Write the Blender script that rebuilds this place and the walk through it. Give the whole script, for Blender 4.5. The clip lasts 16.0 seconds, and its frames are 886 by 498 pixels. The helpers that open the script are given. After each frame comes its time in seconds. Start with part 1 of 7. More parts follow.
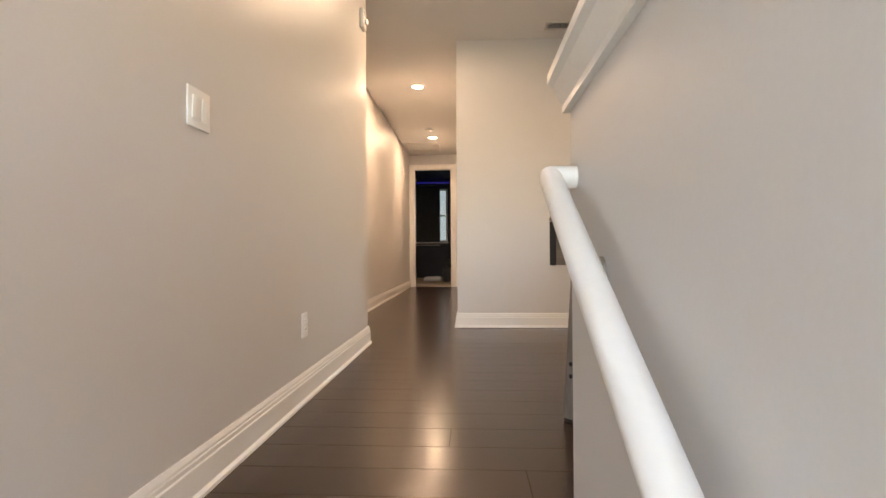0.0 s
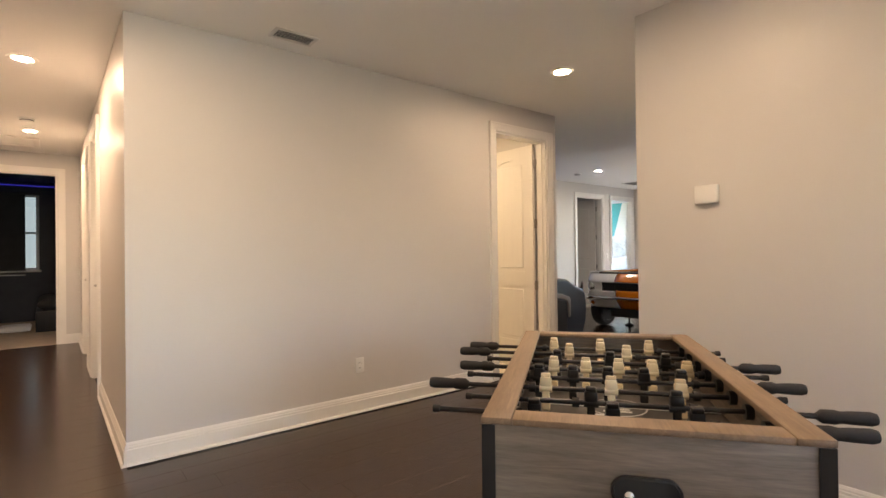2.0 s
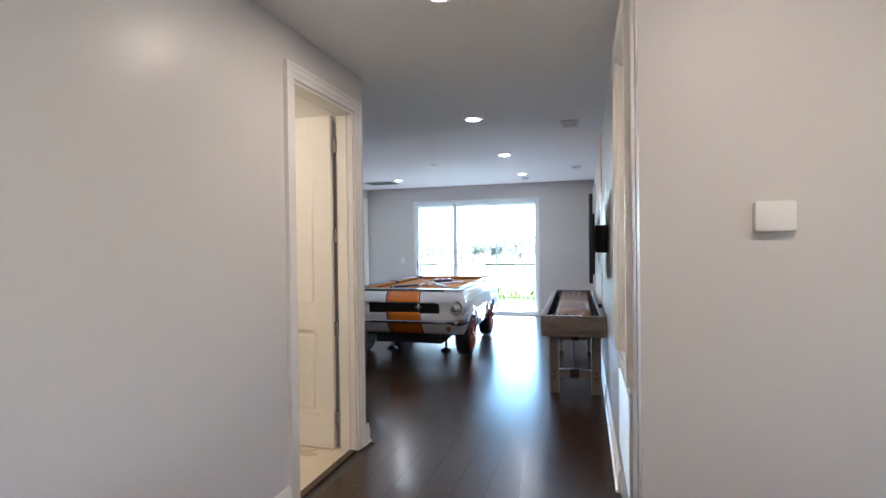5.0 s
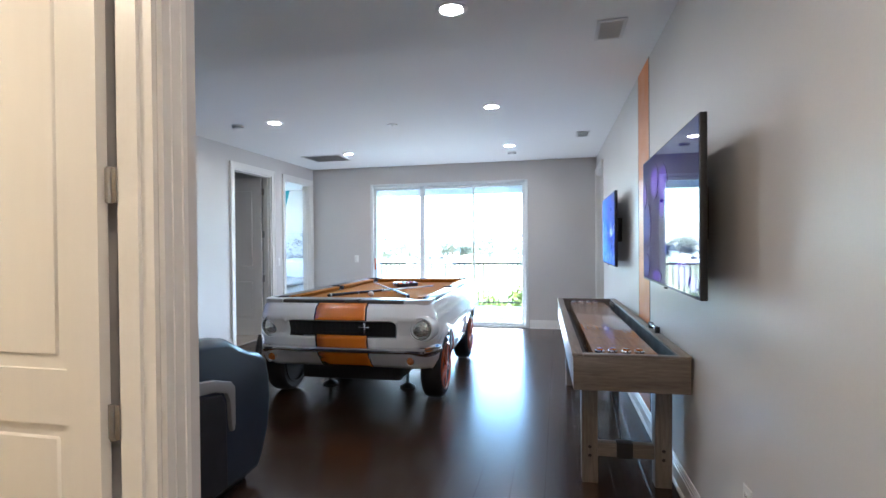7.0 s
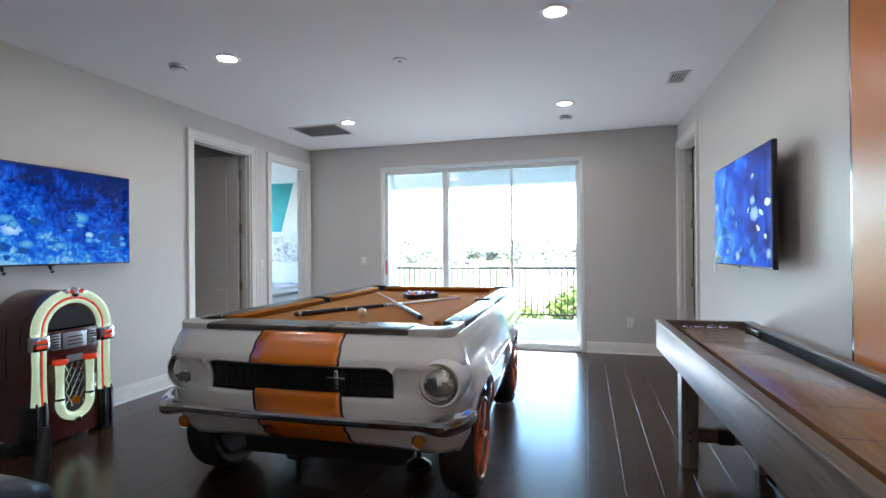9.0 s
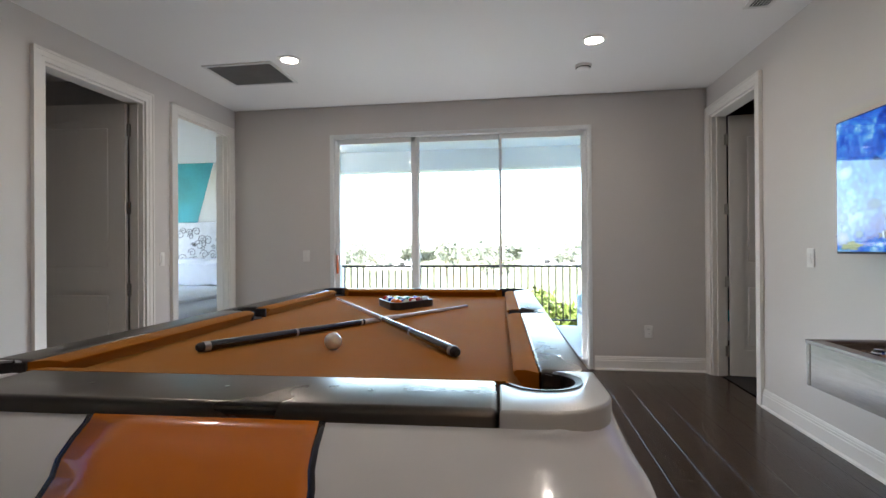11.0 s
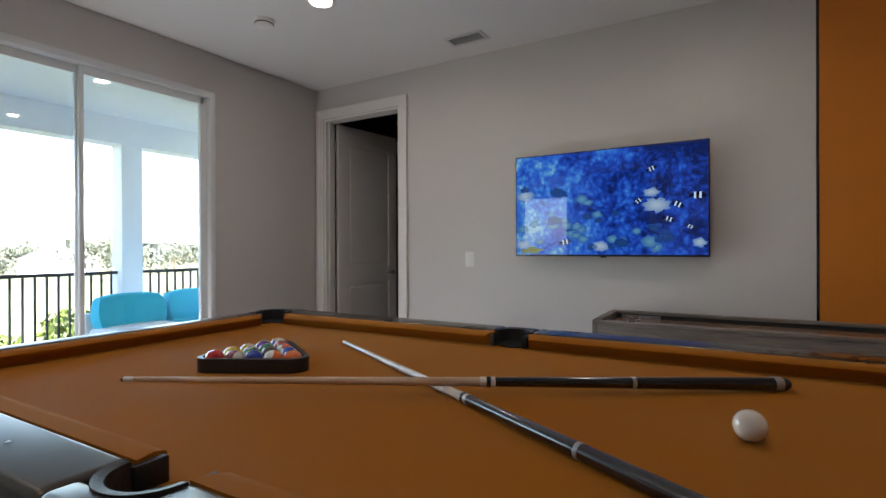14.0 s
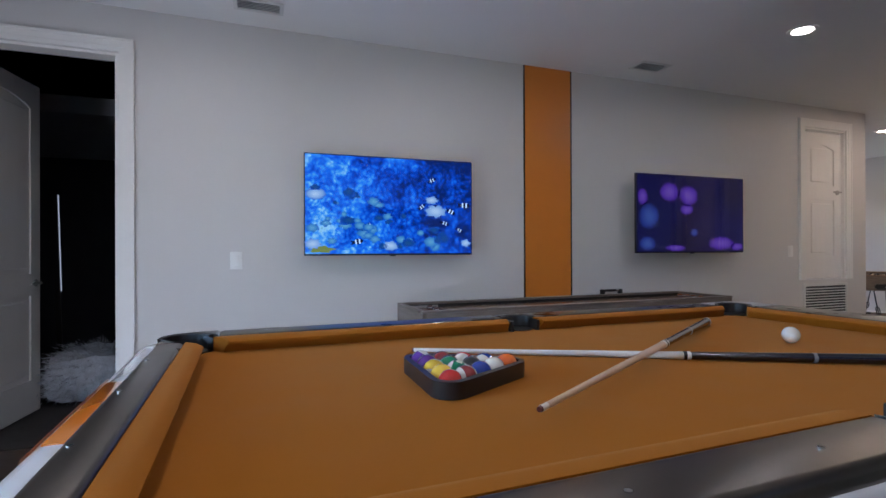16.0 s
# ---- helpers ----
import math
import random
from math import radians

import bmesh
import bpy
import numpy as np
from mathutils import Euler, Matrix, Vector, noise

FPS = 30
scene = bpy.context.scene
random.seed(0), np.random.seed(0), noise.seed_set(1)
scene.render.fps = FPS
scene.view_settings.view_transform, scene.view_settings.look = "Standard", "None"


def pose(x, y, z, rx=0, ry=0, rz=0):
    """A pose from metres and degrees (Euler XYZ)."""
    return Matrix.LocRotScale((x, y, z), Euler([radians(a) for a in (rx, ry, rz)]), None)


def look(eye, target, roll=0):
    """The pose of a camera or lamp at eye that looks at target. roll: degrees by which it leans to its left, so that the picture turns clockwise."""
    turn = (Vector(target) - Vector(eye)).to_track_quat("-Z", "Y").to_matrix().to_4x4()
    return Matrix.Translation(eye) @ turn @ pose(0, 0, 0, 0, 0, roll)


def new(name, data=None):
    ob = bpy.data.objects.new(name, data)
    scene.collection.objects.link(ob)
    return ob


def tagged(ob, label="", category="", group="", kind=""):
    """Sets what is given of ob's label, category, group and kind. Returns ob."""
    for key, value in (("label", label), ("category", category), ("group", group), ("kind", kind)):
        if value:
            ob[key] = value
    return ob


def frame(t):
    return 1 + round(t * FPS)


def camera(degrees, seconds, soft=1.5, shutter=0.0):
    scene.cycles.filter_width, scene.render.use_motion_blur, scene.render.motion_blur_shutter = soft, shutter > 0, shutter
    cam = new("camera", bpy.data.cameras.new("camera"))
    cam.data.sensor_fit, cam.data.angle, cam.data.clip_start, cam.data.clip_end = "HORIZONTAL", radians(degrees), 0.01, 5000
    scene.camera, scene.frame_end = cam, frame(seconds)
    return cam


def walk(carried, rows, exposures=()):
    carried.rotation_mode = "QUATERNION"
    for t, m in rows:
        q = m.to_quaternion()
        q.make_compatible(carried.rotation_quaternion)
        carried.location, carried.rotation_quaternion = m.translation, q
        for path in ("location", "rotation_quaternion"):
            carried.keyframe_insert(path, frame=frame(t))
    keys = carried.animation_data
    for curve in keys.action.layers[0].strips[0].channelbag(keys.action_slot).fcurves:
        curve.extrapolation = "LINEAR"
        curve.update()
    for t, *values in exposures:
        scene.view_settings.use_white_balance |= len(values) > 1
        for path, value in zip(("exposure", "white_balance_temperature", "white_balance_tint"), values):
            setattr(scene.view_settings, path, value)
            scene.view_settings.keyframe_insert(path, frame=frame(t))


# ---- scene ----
cam = camera(83.1, 16.0, 1.5, 0.0)
PATH = [
    (0, (-0.066, -0.781, 0.716), (-0.179, 1.216, 0.729), -0.4),
    (0.5, (-0.344, -0.488, 0.824), (0.017, 1.479, 0.843), -0.5),
    (1, (-0.491, -0.171, 0.987), (0.241, 1.69, 1.004), -0.6),
    (1.5, (-0.527, 0.144, 1.126), (0.524, 1.846, 1.146), -0.6),
    (2, (-0.553, 0.442, 1.256), (0.683, 2.014, 1.27), -0.7),
    (2.5, (-0.56, 0.767, 1.343), (0.796, 2.237, 1.345), -0.8),
    (3, (-0.512, 1.126, 1.442), (0.996, 2.44, 1.434), -1.1),
    (3.5, (-0.387, 1.442, 1.461), (1.255, 2.585, 1.453), -1.0),
    (4, (-0.202, 1.766, 1.471), (1.587, 2.662, 1.462), -0.9),
    (4.5, (0.028, 2.085, 1.491), (1.907, 2.77, 1.479), -0.9),
    (7, (2.461, 2.878, 1.385), (4.409, 3.328, 1.366), -0.5),
    (7.5, (2.934, 2.981, 1.374), (4.873, 3.471, 1.355), -0.6),
    (8, (3.389, 3.089, 1.324), (5.318, 3.614, 1.317), -0.6),
    (8.5, (3.835, 3.215, 1.293), (5.761, 3.756, 1.293), -0.5),
    (9, (4.261, 3.342, 1.283), (6.184, 3.891, 1.288), -0.5),
    (11.5, (5.815, 4.374, 1.183), (7.813, 4.444, 1.19), -0.4),
    (12, (6.008, 4.668, 1.183), (7.994, 4.43, 1.192), -0.5),
    (12.5, (6.197, 4.977, 1.185), (8.103, 4.37, 1.194), -0.6),
    (13, (6.427, 5.271, 1.192), (8.156, 4.265, 1.195), -0.7),
    (13.5, (6.724, 5.535, 1.191), (8.165, 4.148, 1.192), -0.3),
    (14, (7.149, 5.757, 1.218), (8.198, 4.054, 1.215), -0.2),
    (14.5, (7.613, 5.928, 1.233), (8.248, 4.032, 1.23), -0.2),
    (15, (8.063, 5.985, 1.241), (8.256, 3.995, 1.222), -0.0),
    (15.5, (8.515, 5.99, 1.223), (8.27, 4.005, 1.224), -0.2),
    (16, (8.872, 5.931, 1.196), (8.198, 4.048, 1.2), -0.2),
]
EXPOSURES = [(0.0, 5.0, 7100, 15), (0.5, 5.0, 7600, 16), (2.0, 5.1, 7000, 14), (3.0, 5.1, 6300, 13), (4.5, 5.05, 5200, 10), (7.0, 5.2, 5300, 9), (8.0, 5.1, 5500, 9), (9.0, 4.8, 5700, 9), (11.5, 4.25, 6600, 14), (13.0, 4.05, 7000, 15), (14.0, 3.9, 6500, 15), (15.0, 3.9, 5700, 16), (16.0, 4.3, 5400, 16)]
walk(cam, [(t, look(eye, target, roll)) for t, eye, target, roll in PATH], EXPOSURES)

# ---- world, sun ----
world = bpy.data.worlds.new("world")
scene.world = world
world.use_nodes = True
wn = world.node_tree.nodes
sky = wn.new("ShaderNodeTexSky")
sky.sky_type = "NISHITA"
sky.sun_disc = False
sky.sun_elevation = radians(58)
sky.sun_rotation = radians(-90)
sky.air_density, sky.dust_density = 1.0, 1.5
wn["Background"].inputs[1].default_value = 0.12
world.node_tree.links.new(sky.outputs[0], wn["Background"].inputs[0])
sun_data = bpy.data.lights.new("sun", "SUN")
sun_data.energy, sun_data.angle, sun_data.color = 3.2, radians(0.5), (1.0, 0.95, 0.88)
sun = new("sun", sun_data)
sun.matrix_basis = look((-24, 4, 51), (10, 4, 0))

# Added strip lamp at the door sill, in place of sky and ground light.
daylight_data = bpy.data.lights.new("sliding_door_fill", "AREA")
daylight_data.shape, daylight_data.size, daylight_data.size_y = "RECTANGLE", 2.5, 0.10
daylight_data.energy, daylight_data.color = 2.0, (0.96, 0.98, 1.0)
daylight = new("sliding_door_fill", daylight_data)
daylight.matrix_basis = look((10.745, 4.72, 0.075), (9.745, 4.72, 0.875))
# Added lamp, never in view: stands in for daylight from behind the stairs.
stair_day_data = bpy.data.lights.new("stair_daylight_fill", "AREA")
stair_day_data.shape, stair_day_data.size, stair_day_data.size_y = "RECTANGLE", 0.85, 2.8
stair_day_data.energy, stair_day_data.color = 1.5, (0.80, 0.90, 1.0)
stair_day = new("stair_daylight_fill", stair_day_data)
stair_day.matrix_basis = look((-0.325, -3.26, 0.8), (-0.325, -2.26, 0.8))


# ---- materials ----
def material(name, color, rough=0.5, metal=0.0, var=0.06, scale=6.0, fine=90.0, bump=0.0, coat=0.0, spec=0.5, stretch=(1, 1, 1), emit=0.0,
             emit_color=None, sheen=0.0, rvar=0.08, per_object=0.0):
    m = bpy.data.materials.new(name)
    m.use_nodes = True
    nt = m.node_tree
    p = nt.nodes["Principled BSDF"]
    n = nt.nodes.new
    tc, mp = n("ShaderNodeTexCoord"), n("ShaderNodeMapping")
    mp.inputs["Scale"].default_value = stretch
    nt.links.new(tc.outputs["Object"], mp.inputs[0])
    big, small = n("ShaderNodeTexNoise"), n("ShaderNodeTexNoise")
    big.inputs["Scale"].default_value, small.inputs["Scale"].default_value = scale, fine
    big.inputs["Detail"].default_value, small.inputs["Detail"].default_value = 4, 3
    for k in (big, small):
        nt.links.new(mp.outputs[0], k.inputs["Vector"])
    add = n("ShaderNodeMath")
    add.operation = "ADD"
    nt.links.new(big.outputs[0], add.inputs[0])
    nt.links.new(small.outputs[0], add.inputs[1])
    src = add.outputs[0]
    if per_object:
        oi, ma = n("ShaderNodeObjectInfo"), n("ShaderNodeMath")
        ma.operation = "MULTIPLY_ADD"
        ma.inputs[1].default_value = per_object
        nt.links.new(oi.outputs["Random"], ma.inputs[0])
        nt.links.new(src, ma.inputs[2])
        src = ma.outputs[0]
    ramp = n("ShaderNodeMapRange")
    ramp.inputs[1].default_value, ramp.inputs[2].default_value = 0.6, 1.4 + per_object
    ramp.inputs[3].default_value, ramp.inputs[4].default_value = 1 - var, 1 + var
    nt.links.new(src, ramp.inputs[0])
    mix = n("ShaderNodeVectorMath")
    mix.operation = "SCALE"
    mix.inputs[0].default_value = color
    nt.links.new(ramp.outputs[0], mix.inputs["Scale"])
    nt.links.new(mix.outputs[0], p.inputs["Base Color"])
    rr = n("ShaderNodeMapRange")
    rr.inputs[1].default_value, rr.inputs[2].default_value = 0.3, 0.7
    rr.inputs[3].default_value, rr.inputs[4].default_value = max(0.02, rough - rvar * rough * 2), min(1, rough + rvar * rough * 2)
    nt.links.new(big.outputs[0], rr.inputs[0])
    nt.links.new(rr.outputs[0], p.inputs["Roughness"])
    p.inputs["Metallic"].default_value = metal
    p.inputs["Specular IOR Level"].default_value = spec
    p.inputs["Coat Weight"].default_value = coat
    p.inputs["Coat Roughness"].default_value = 0.06
    if sheen:
        p.inputs["Sheen Weight"].default_value = sheen
    if emit:
        p.inputs["Emission Color"].default_value = (*(emit_color or color), 1)
        p.inputs["Emission Strength"].default_value = emit
    if bump:
        b = n("ShaderNodeBump")
        b.inputs["Strength"].default_value, b.inputs["Distance"].default_value = bump, 0.002
        nt.links.new(small.outputs[0], b.inputs["Height"])
        nt.links.new(b.outputs[0], p.inputs["Normal"])
    return m


def wood(name, dark, light, rough=0.4, stretch=(1.2, 14, 14), coat=0.0, bump=0.15, per_object=0.6, spec=0.5, scale=3.0, rspread=(0.92, 1.10)):
    """Grain along the object's x axis."""
    m = bpy.data.materials.new(name)
    m.use_nodes = True
    nt = m.node_tree
    p = nt.nodes["Principled BSDF"]
    n = nt.nodes.new
    tc, mp, oi = n("ShaderNodeTexCoord"), n("ShaderNodeMapping"), n("ShaderNodeObjectInfo")
    mp.inputs["Scale"].default_value = stretch
    off = n("ShaderNodeVectorMath")
    off.operation = "SCALE"
    off.inputs[0].default_value = (37, 61, 23)
    nt.links.new(oi.outputs["Random"], off.inputs["Scale"])
    nt.links.new(off.outputs[0], mp.inputs["Location"])
    nt.links.new(tc.outputs["Object"], mp.inputs[0])
    a, b = n("ShaderNodeTexNoise"), n("ShaderNodeTexNoise")
    a.inputs["Scale"].default_value, a.inputs["Detail"].default_value, a.inputs["Distortion"].default_value = scale, 6, 1.2
    b.inputs["Scale"].default_value, b.inputs["Detail"].default_value = scale * 7, 4
    nt.links.new(mp.outputs[0], a.inputs["Vector"])
    nt.links.new(mp.outputs[0], b.inputs["Vector"])
    s = n("ShaderNodeMath")
    s.operation = "MULTIPLY_ADD"
    s.inputs[1].default_value = 0.45
    nt.links.new(b.outputs[0], s.inputs[0])
    nt.links.new(a.outputs[0], s.inputs[2])
    t = n("ShaderNodeMath")
    t.operation = "MULTIPLY_ADD"
    t.inputs[1].default_value = per_object
    nt.links.new(oi.outputs["Random"], t.inputs[0])
    nt.links.new(s.outputs[0], t.inputs[2])
    r = n("ShaderNodeMapRange")
    r.inputs[1].default_value, r.inputs[2].default_value = 0.45, 0.95 + per_object
    nt.links.new(t.outputs[0], r.inputs[0])
    mx = n("ShaderNodeMix")
    mx.data_type = "RGBA"
    mx.inputs[6].default_value, mx.inputs[7].default_value = (*dark, 1), (*light, 1)
    nt.links.new(r.outputs[0], mx.inputs[0])
    nt.links.new(mx.outputs[2], p.inputs["Base Color"])
    rr = n("ShaderNodeMapRange")
    rr.inputs[3].default_value, rr.inputs[4].default_value = rough * rspread[0], rough * rspread[1]
    nt.links.new(a.outputs[0], rr.inputs[0])
    nt.links.new(rr.outputs[0], p.inputs["Roughness"])
    p.inputs["Coat Weight"].default_value, p.inputs["Coat Roughness"].default_value = coat, 0.08
    p.inputs["Specular IOR Level"].default_value = spec
    bm_ = n("ShaderNodeBump")
    bm_.inputs["Strength"].default_value, bm_.inputs["Distance"].default_value = bump, 0.002
    nt.links.new(b.outputs[0], bm_.inputs["Height"])
    nt.links.new(bm_.outputs[0], p.inputs["Normal"])
    return m


def pane_glass(name):
    """Thin flat glass: clear, with a mirror share that grows at a grazing angle."""
    m = bpy.data.materials.new(name)
    m.use_nodes = True
    nt = m.node_tree
    nt.nodes.remove(nt.nodes["Principled BSDF"])
    out = nt.nodes["Material Output"]
    tr, gl, mx, fr = (nt.nodes.new(k) for k in ("ShaderNodeBsdfTransparent", "ShaderNodeBsdfGlossy", "ShaderNodeMixShader", "ShaderNodeFresnel"))
    tr.inputs[0].default_value = (0.93, 0.97, 0.96, 1)
    gl.inputs["Roughness"].default_value = 0.0
    fr.inputs[0].default_value = 1.5
    nt.links.new(fr.outputs[0], mx.inputs[0])
    nt.links.new(tr.outputs[0], mx.inputs[1])
    nt.links.new(gl.outputs[0], mx.inputs[2])
    nt.links.new(mx.outputs[0], out.inputs[0])
    return m


def soft_glow(name, middle, body, rim, strength):
    """A soft-edged lit shape on a display, brightest towards its upper middle."""
    m = bpy.data.materials.new(name)
    m.use_nodes = True
    nt = m.node_tree
    p = nt.nodes["Principled BSDF"]
    n = nt.nodes.new
    tc, mp, nz, mx, ln, ramp = n("ShaderNodeTexCoord"), n("ShaderNodeMapping"), n("ShaderNodeTexNoise"), n("ShaderNodeVectorMath"), n("ShaderNodeVectorMath"), n("ShaderNodeValToRGB")
    mp.inputs["Location"].default_value = (-1.0, 0.0, -1.0)
    mp.inputs["Scale"].default_value = (2.0, 0.0, 2.0)
    nt.links.new(tc.outputs["Generated"], mp.inputs[0])
    nz.inputs["Scale"].default_value, nz.inputs["Detail"].default_value = 9.0, 4
    nt.links.new(tc.outputs["Object"], nz.inputs["Vector"])
    mx.operation = "MULTIPLY_ADD"
    mx.inputs[1].default_value = (0.5, 0.0, 0.5)
    nt.links.new(nz.outputs["Color"], mx.inputs[0])
    nt.links.new(mp.outputs[0], mx.inputs[2])
    sh = n("ShaderNodeVectorMath")
    sh.inputs[1].default_value = (-0.25, 0.0, -0.25)
    nt.links.new(mx.outputs[0], sh.inputs[0])
    ln.operation = "LENGTH"
    nt.links.new(sh.outputs[0], ln.inputs[0])
    el = ramp.color_ramp.elements
    el[0].position, el[0].color = 0.15, (*middle, 1)
    el[1].position, el[1].color = 0.98, (*rim, 1)
    e = el.new(0.72)
    e.color = (*body, 1)
    nt.links.new(ln.outputs["Value"], ramp.inputs[0])
    nt.links.new(ramp.outputs[0], p.inputs["Emission Color"])
    p.inputs["Emission Strength"].default_value = strength
    p.inputs["Base Color"].default_value = (0.005, 0.005, 0.012, 1)
    p.inputs["Roughness"].default_value = 0.03
    p.inputs["Specular IOR Level"].default_value = 0.34
    return m


def screen(name, stops, scale, strength, seed, warp=1.0, base=(0.004, 0.005, 0.008), lean=(0, 0, 0)):
    """A lit display: cells and clouds of colour, behind a glossy face."""
    m = bpy.data.materials.new(name)
    m.use_nodes = True
    nt = m.node_tree
    p = nt.nodes["Principled BSDF"]
    n = nt.nodes.new
    tc, mp = n("ShaderNodeTexCoord"), n("ShaderNodeMapping")
    mp.inputs["Location"].default_value = (seed, seed * 0.7, seed * 0.3)
    nt.links.new(tc.outputs["Object"], mp.inputs[0])
    wob = n("ShaderNodeTexNoise")
    wob.inputs["Scale"].default_value, wob.inputs["Detail"].default_value = scale * 0.55, 5
    nt.links.new(mp.outputs[0], wob.inputs["Vector"])
    ad = n("ShaderNodeVectorMath")
    ad.operation = "MULTIPLY_ADD"
    ad.inputs[1].default_value = (warp * 0.3,) * 3
    nt.links.new(wob.outputs["Color"], ad.inputs[0])
    nt.links.new(mp.outputs[0], ad.inputs[2])
    vo = n("ShaderNodeTexVoronoi")
    vo.inputs["Scale"].default_value = scale * 2.2
    nt.links.new(ad.outputs[0], vo.inputs["Vector"])
    cloud = n("ShaderNodeTexNoise")
    cloud.inputs["Scale"].default_value, cloud.inputs["Detail"].default_value = scale * 0.34, 10
    cloud.inputs["Roughness"].default_value = 0.76
    nt.links.new(ad.outputs[0], cloud.inputs["Vector"])
    sub = n("ShaderNodeMath")
    sub.operation = "MULTIPLY_ADD"
    sub.inputs[1].default_value = -0.20
    nt.links.new(vo.outputs[0], sub.inputs[0])
    nt.links.new(cloud.outputs[0], sub.inputs[2])
    dot = n("ShaderNodeVectorMath")
    dot.operation = "DOT_PRODUCT"
    dot.inputs[1].default_value = lean
    nt.links.new(tc.outputs["Object"], dot.inputs[0])
    tilt = n("ShaderNodeMath")
    nt.links.new(sub.outputs[0], tilt.inputs[0])
    nt.links.new(dot.outputs["Value"], tilt.inputs[1])
    sub = tilt
    ramp = n("ShaderNodeValToRGB")
    el = ramp.color_ramp.elements
    while len(el) < len(stops):
        el.new(0.5)
    for e, (pos, c) in zip(el, stops):
        e.position, e.color = pos, (*c, 1)
    nt.links.new(sub.outputs[0], ramp.inputs[0])
    nt.links.new(ramp.outputs[0], p.inputs["Emission Color"])
    p.inputs["Emission Strength"].default_value = strength
    p.inputs["Base Color"].default_value = (*base, 1)
    p.inputs["Roughness"].default_value = 0.03
    p.inputs["Specular IOR Level"].default_value = 0.34
    return m


M_WALL = material("greige_wall_paint", (0.63, 0.605, 0.58), 0.42, var=0.02, scale=1.3, fine=160, bump=0.10, spec=0.45)
M_CEIL = material("ceiling_paint", (0.82, 0.81, 0.79), 0.85, var=0.02, scale=1.0, fine=120, bump=0.15)
M_TRIM = material("white_trim_paint", (0.80, 0.78, 0.74), 0.35, var=0.02, fine=60, bump=0.03)
M_DOOR = material("white_door_paint", (0.80, 0.775, 0.73), 0.38, var=0.025, scale=3, fine=140, bump=0.06, stretch=(8, 8, 1))
M_PLASTIC = material("white_plastic", (0.80, 0.79, 0.76), 0.35, var=0.02)
M_FLOOR = wood("dark_plank", (0.030, 0.0140, 0.0062), (0.042, 0.0195, 0.0088), 0.23, (0.5, 16, 16), coat=0.05, bump=0.002, spec=0.50, per_object=0.35, rspread=(0.82, 1.25))
M_SUB = material("plank_joint", (0.05, 0.042, 0.035), 0.6)
M_CARPET = material("beige_carpet", (0.42, 0.36, 0.30), 0.95, var=0.2, fine=260, bump=0.8)
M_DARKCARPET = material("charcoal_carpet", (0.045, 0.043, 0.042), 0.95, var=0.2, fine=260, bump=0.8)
M_TILE = material("cream_floor_tile", (0.62, 0.55, 0.43), 0.3, var=0.05, scale=3)
M_BATH = material("cream_bath_paint", (0.72, 0.66, 0.54), 0.6, var=0.03)
# Darkness of the unlit rooms is put into this wall and ceiling colour.
M_DARKWALL = material("unlit_room_wall", (0.03, 0.032, 0.045), 0.6, var=0.05)
M_WHITEWALL = material("bedroom_white_paint", (0.70, 0.71, 0.70), 0.7, var=0.02)
M_TEAL = material("teal_mural_paint", (0.05, 0.36, 0.42), 0.6, var=0.25, scale=3)
M_ORANGE_WALL = material("orange_wall_paint", (0.64, 0.20, 0.018), 0.33, var=0.03, fine=140, bump=0.08)
M_BLACK = material("black_plastic", (0.012, 0.012, 0.013), 0.35, var=0.1)
M_RUBBER = material("black_rubber", (0.014, 0.014, 0.015), 0.7, var=0.2, fine=120, bump=0.3)
M_LEATHER = material("black_leather", (0.016, 0.015, 0.015), 0.42, var=0.2, fine=180, bump=0.4)
M_CHROME = material("chrome", (0.78, 0.79, 0.80), 0.09, 1.0, var=0.02)
M_STEEL = material("brushed_nickel", (0.42, 0.40, 0.37), 0.32, 1.0, var=0.06)
M_CASTING = material("silver_casting", (0.58, 0.58, 0.58), 0.30, 0.25, var=0.03)
M_RAIL = material("dark_polished_rail", (0.13, 0.115, 0.10), 0.30, 1.0, var=0.03, scale=3)
M_CARWHITE = material("white_car_paint", (0.79, 0.80, 0.82), 0.25, var=0.012, coat=1.0, spec=0.5, fine=20, rvar=0.0)
M_CARORANGE = material("orange_car_paint", (0.72, 0.20, 0.008), 0.25, var=0.02, coat=1.0, fine=20, rvar=0.0)
M_CARBLACK = material("black_car_paint", (0.010, 0.010, 0.012), 0.22, var=0.05, coat=0.8)
M_CLOTH = material("orange_billiard_cloth", (0.33, 0.110, 0.005), 0.95, var=0.06, scale=5, fine=420, bump=0.25, spec=0.15)
M_CLOTH.node_tree.nodes["Principled BSDF"].inputs["Sheen Weight"].default_value = 0.16
M_CLOTH.node_tree.nodes["Principled BSDF"].inputs["Sheen Roughness"].default_value = 0.35
M_CLOTH.node_tree.nodes["Principled BSDF"].inputs["Sheen Tint"].default_value = (1.0, 0.62, 0.22, 1)
M_LENS = material("headlight_lens", (0.62, 0.62, 0.60), 0.08, 0.85, var=0.25, scale=14, fine=60, coat=1.0)
M_AMBER = material("amber_lens", (0.42, 0.12, 0.008), 0.15, var=0.1, coat=1.0)
M_WHEEL = material("orange_wheel_paint", (0.52, 0.08, 0.012), 0.3, var=0.05, coat=0.7)
M_GREYWOOD = wood("weathered_grey_wood", (0.125, 0.098, 0.076), (0.285, 0.232, 0.182), 0.55, per_object=0.15, bump=0.25)
M_GREYWOOD_Y = wood("weathered_grey_wood_across", (0.125, 0.098, 0.076), (0.285, 0.232, 0.182), 0.55, (14, 1.2, 14), per_object=0.15, bump=0.25)
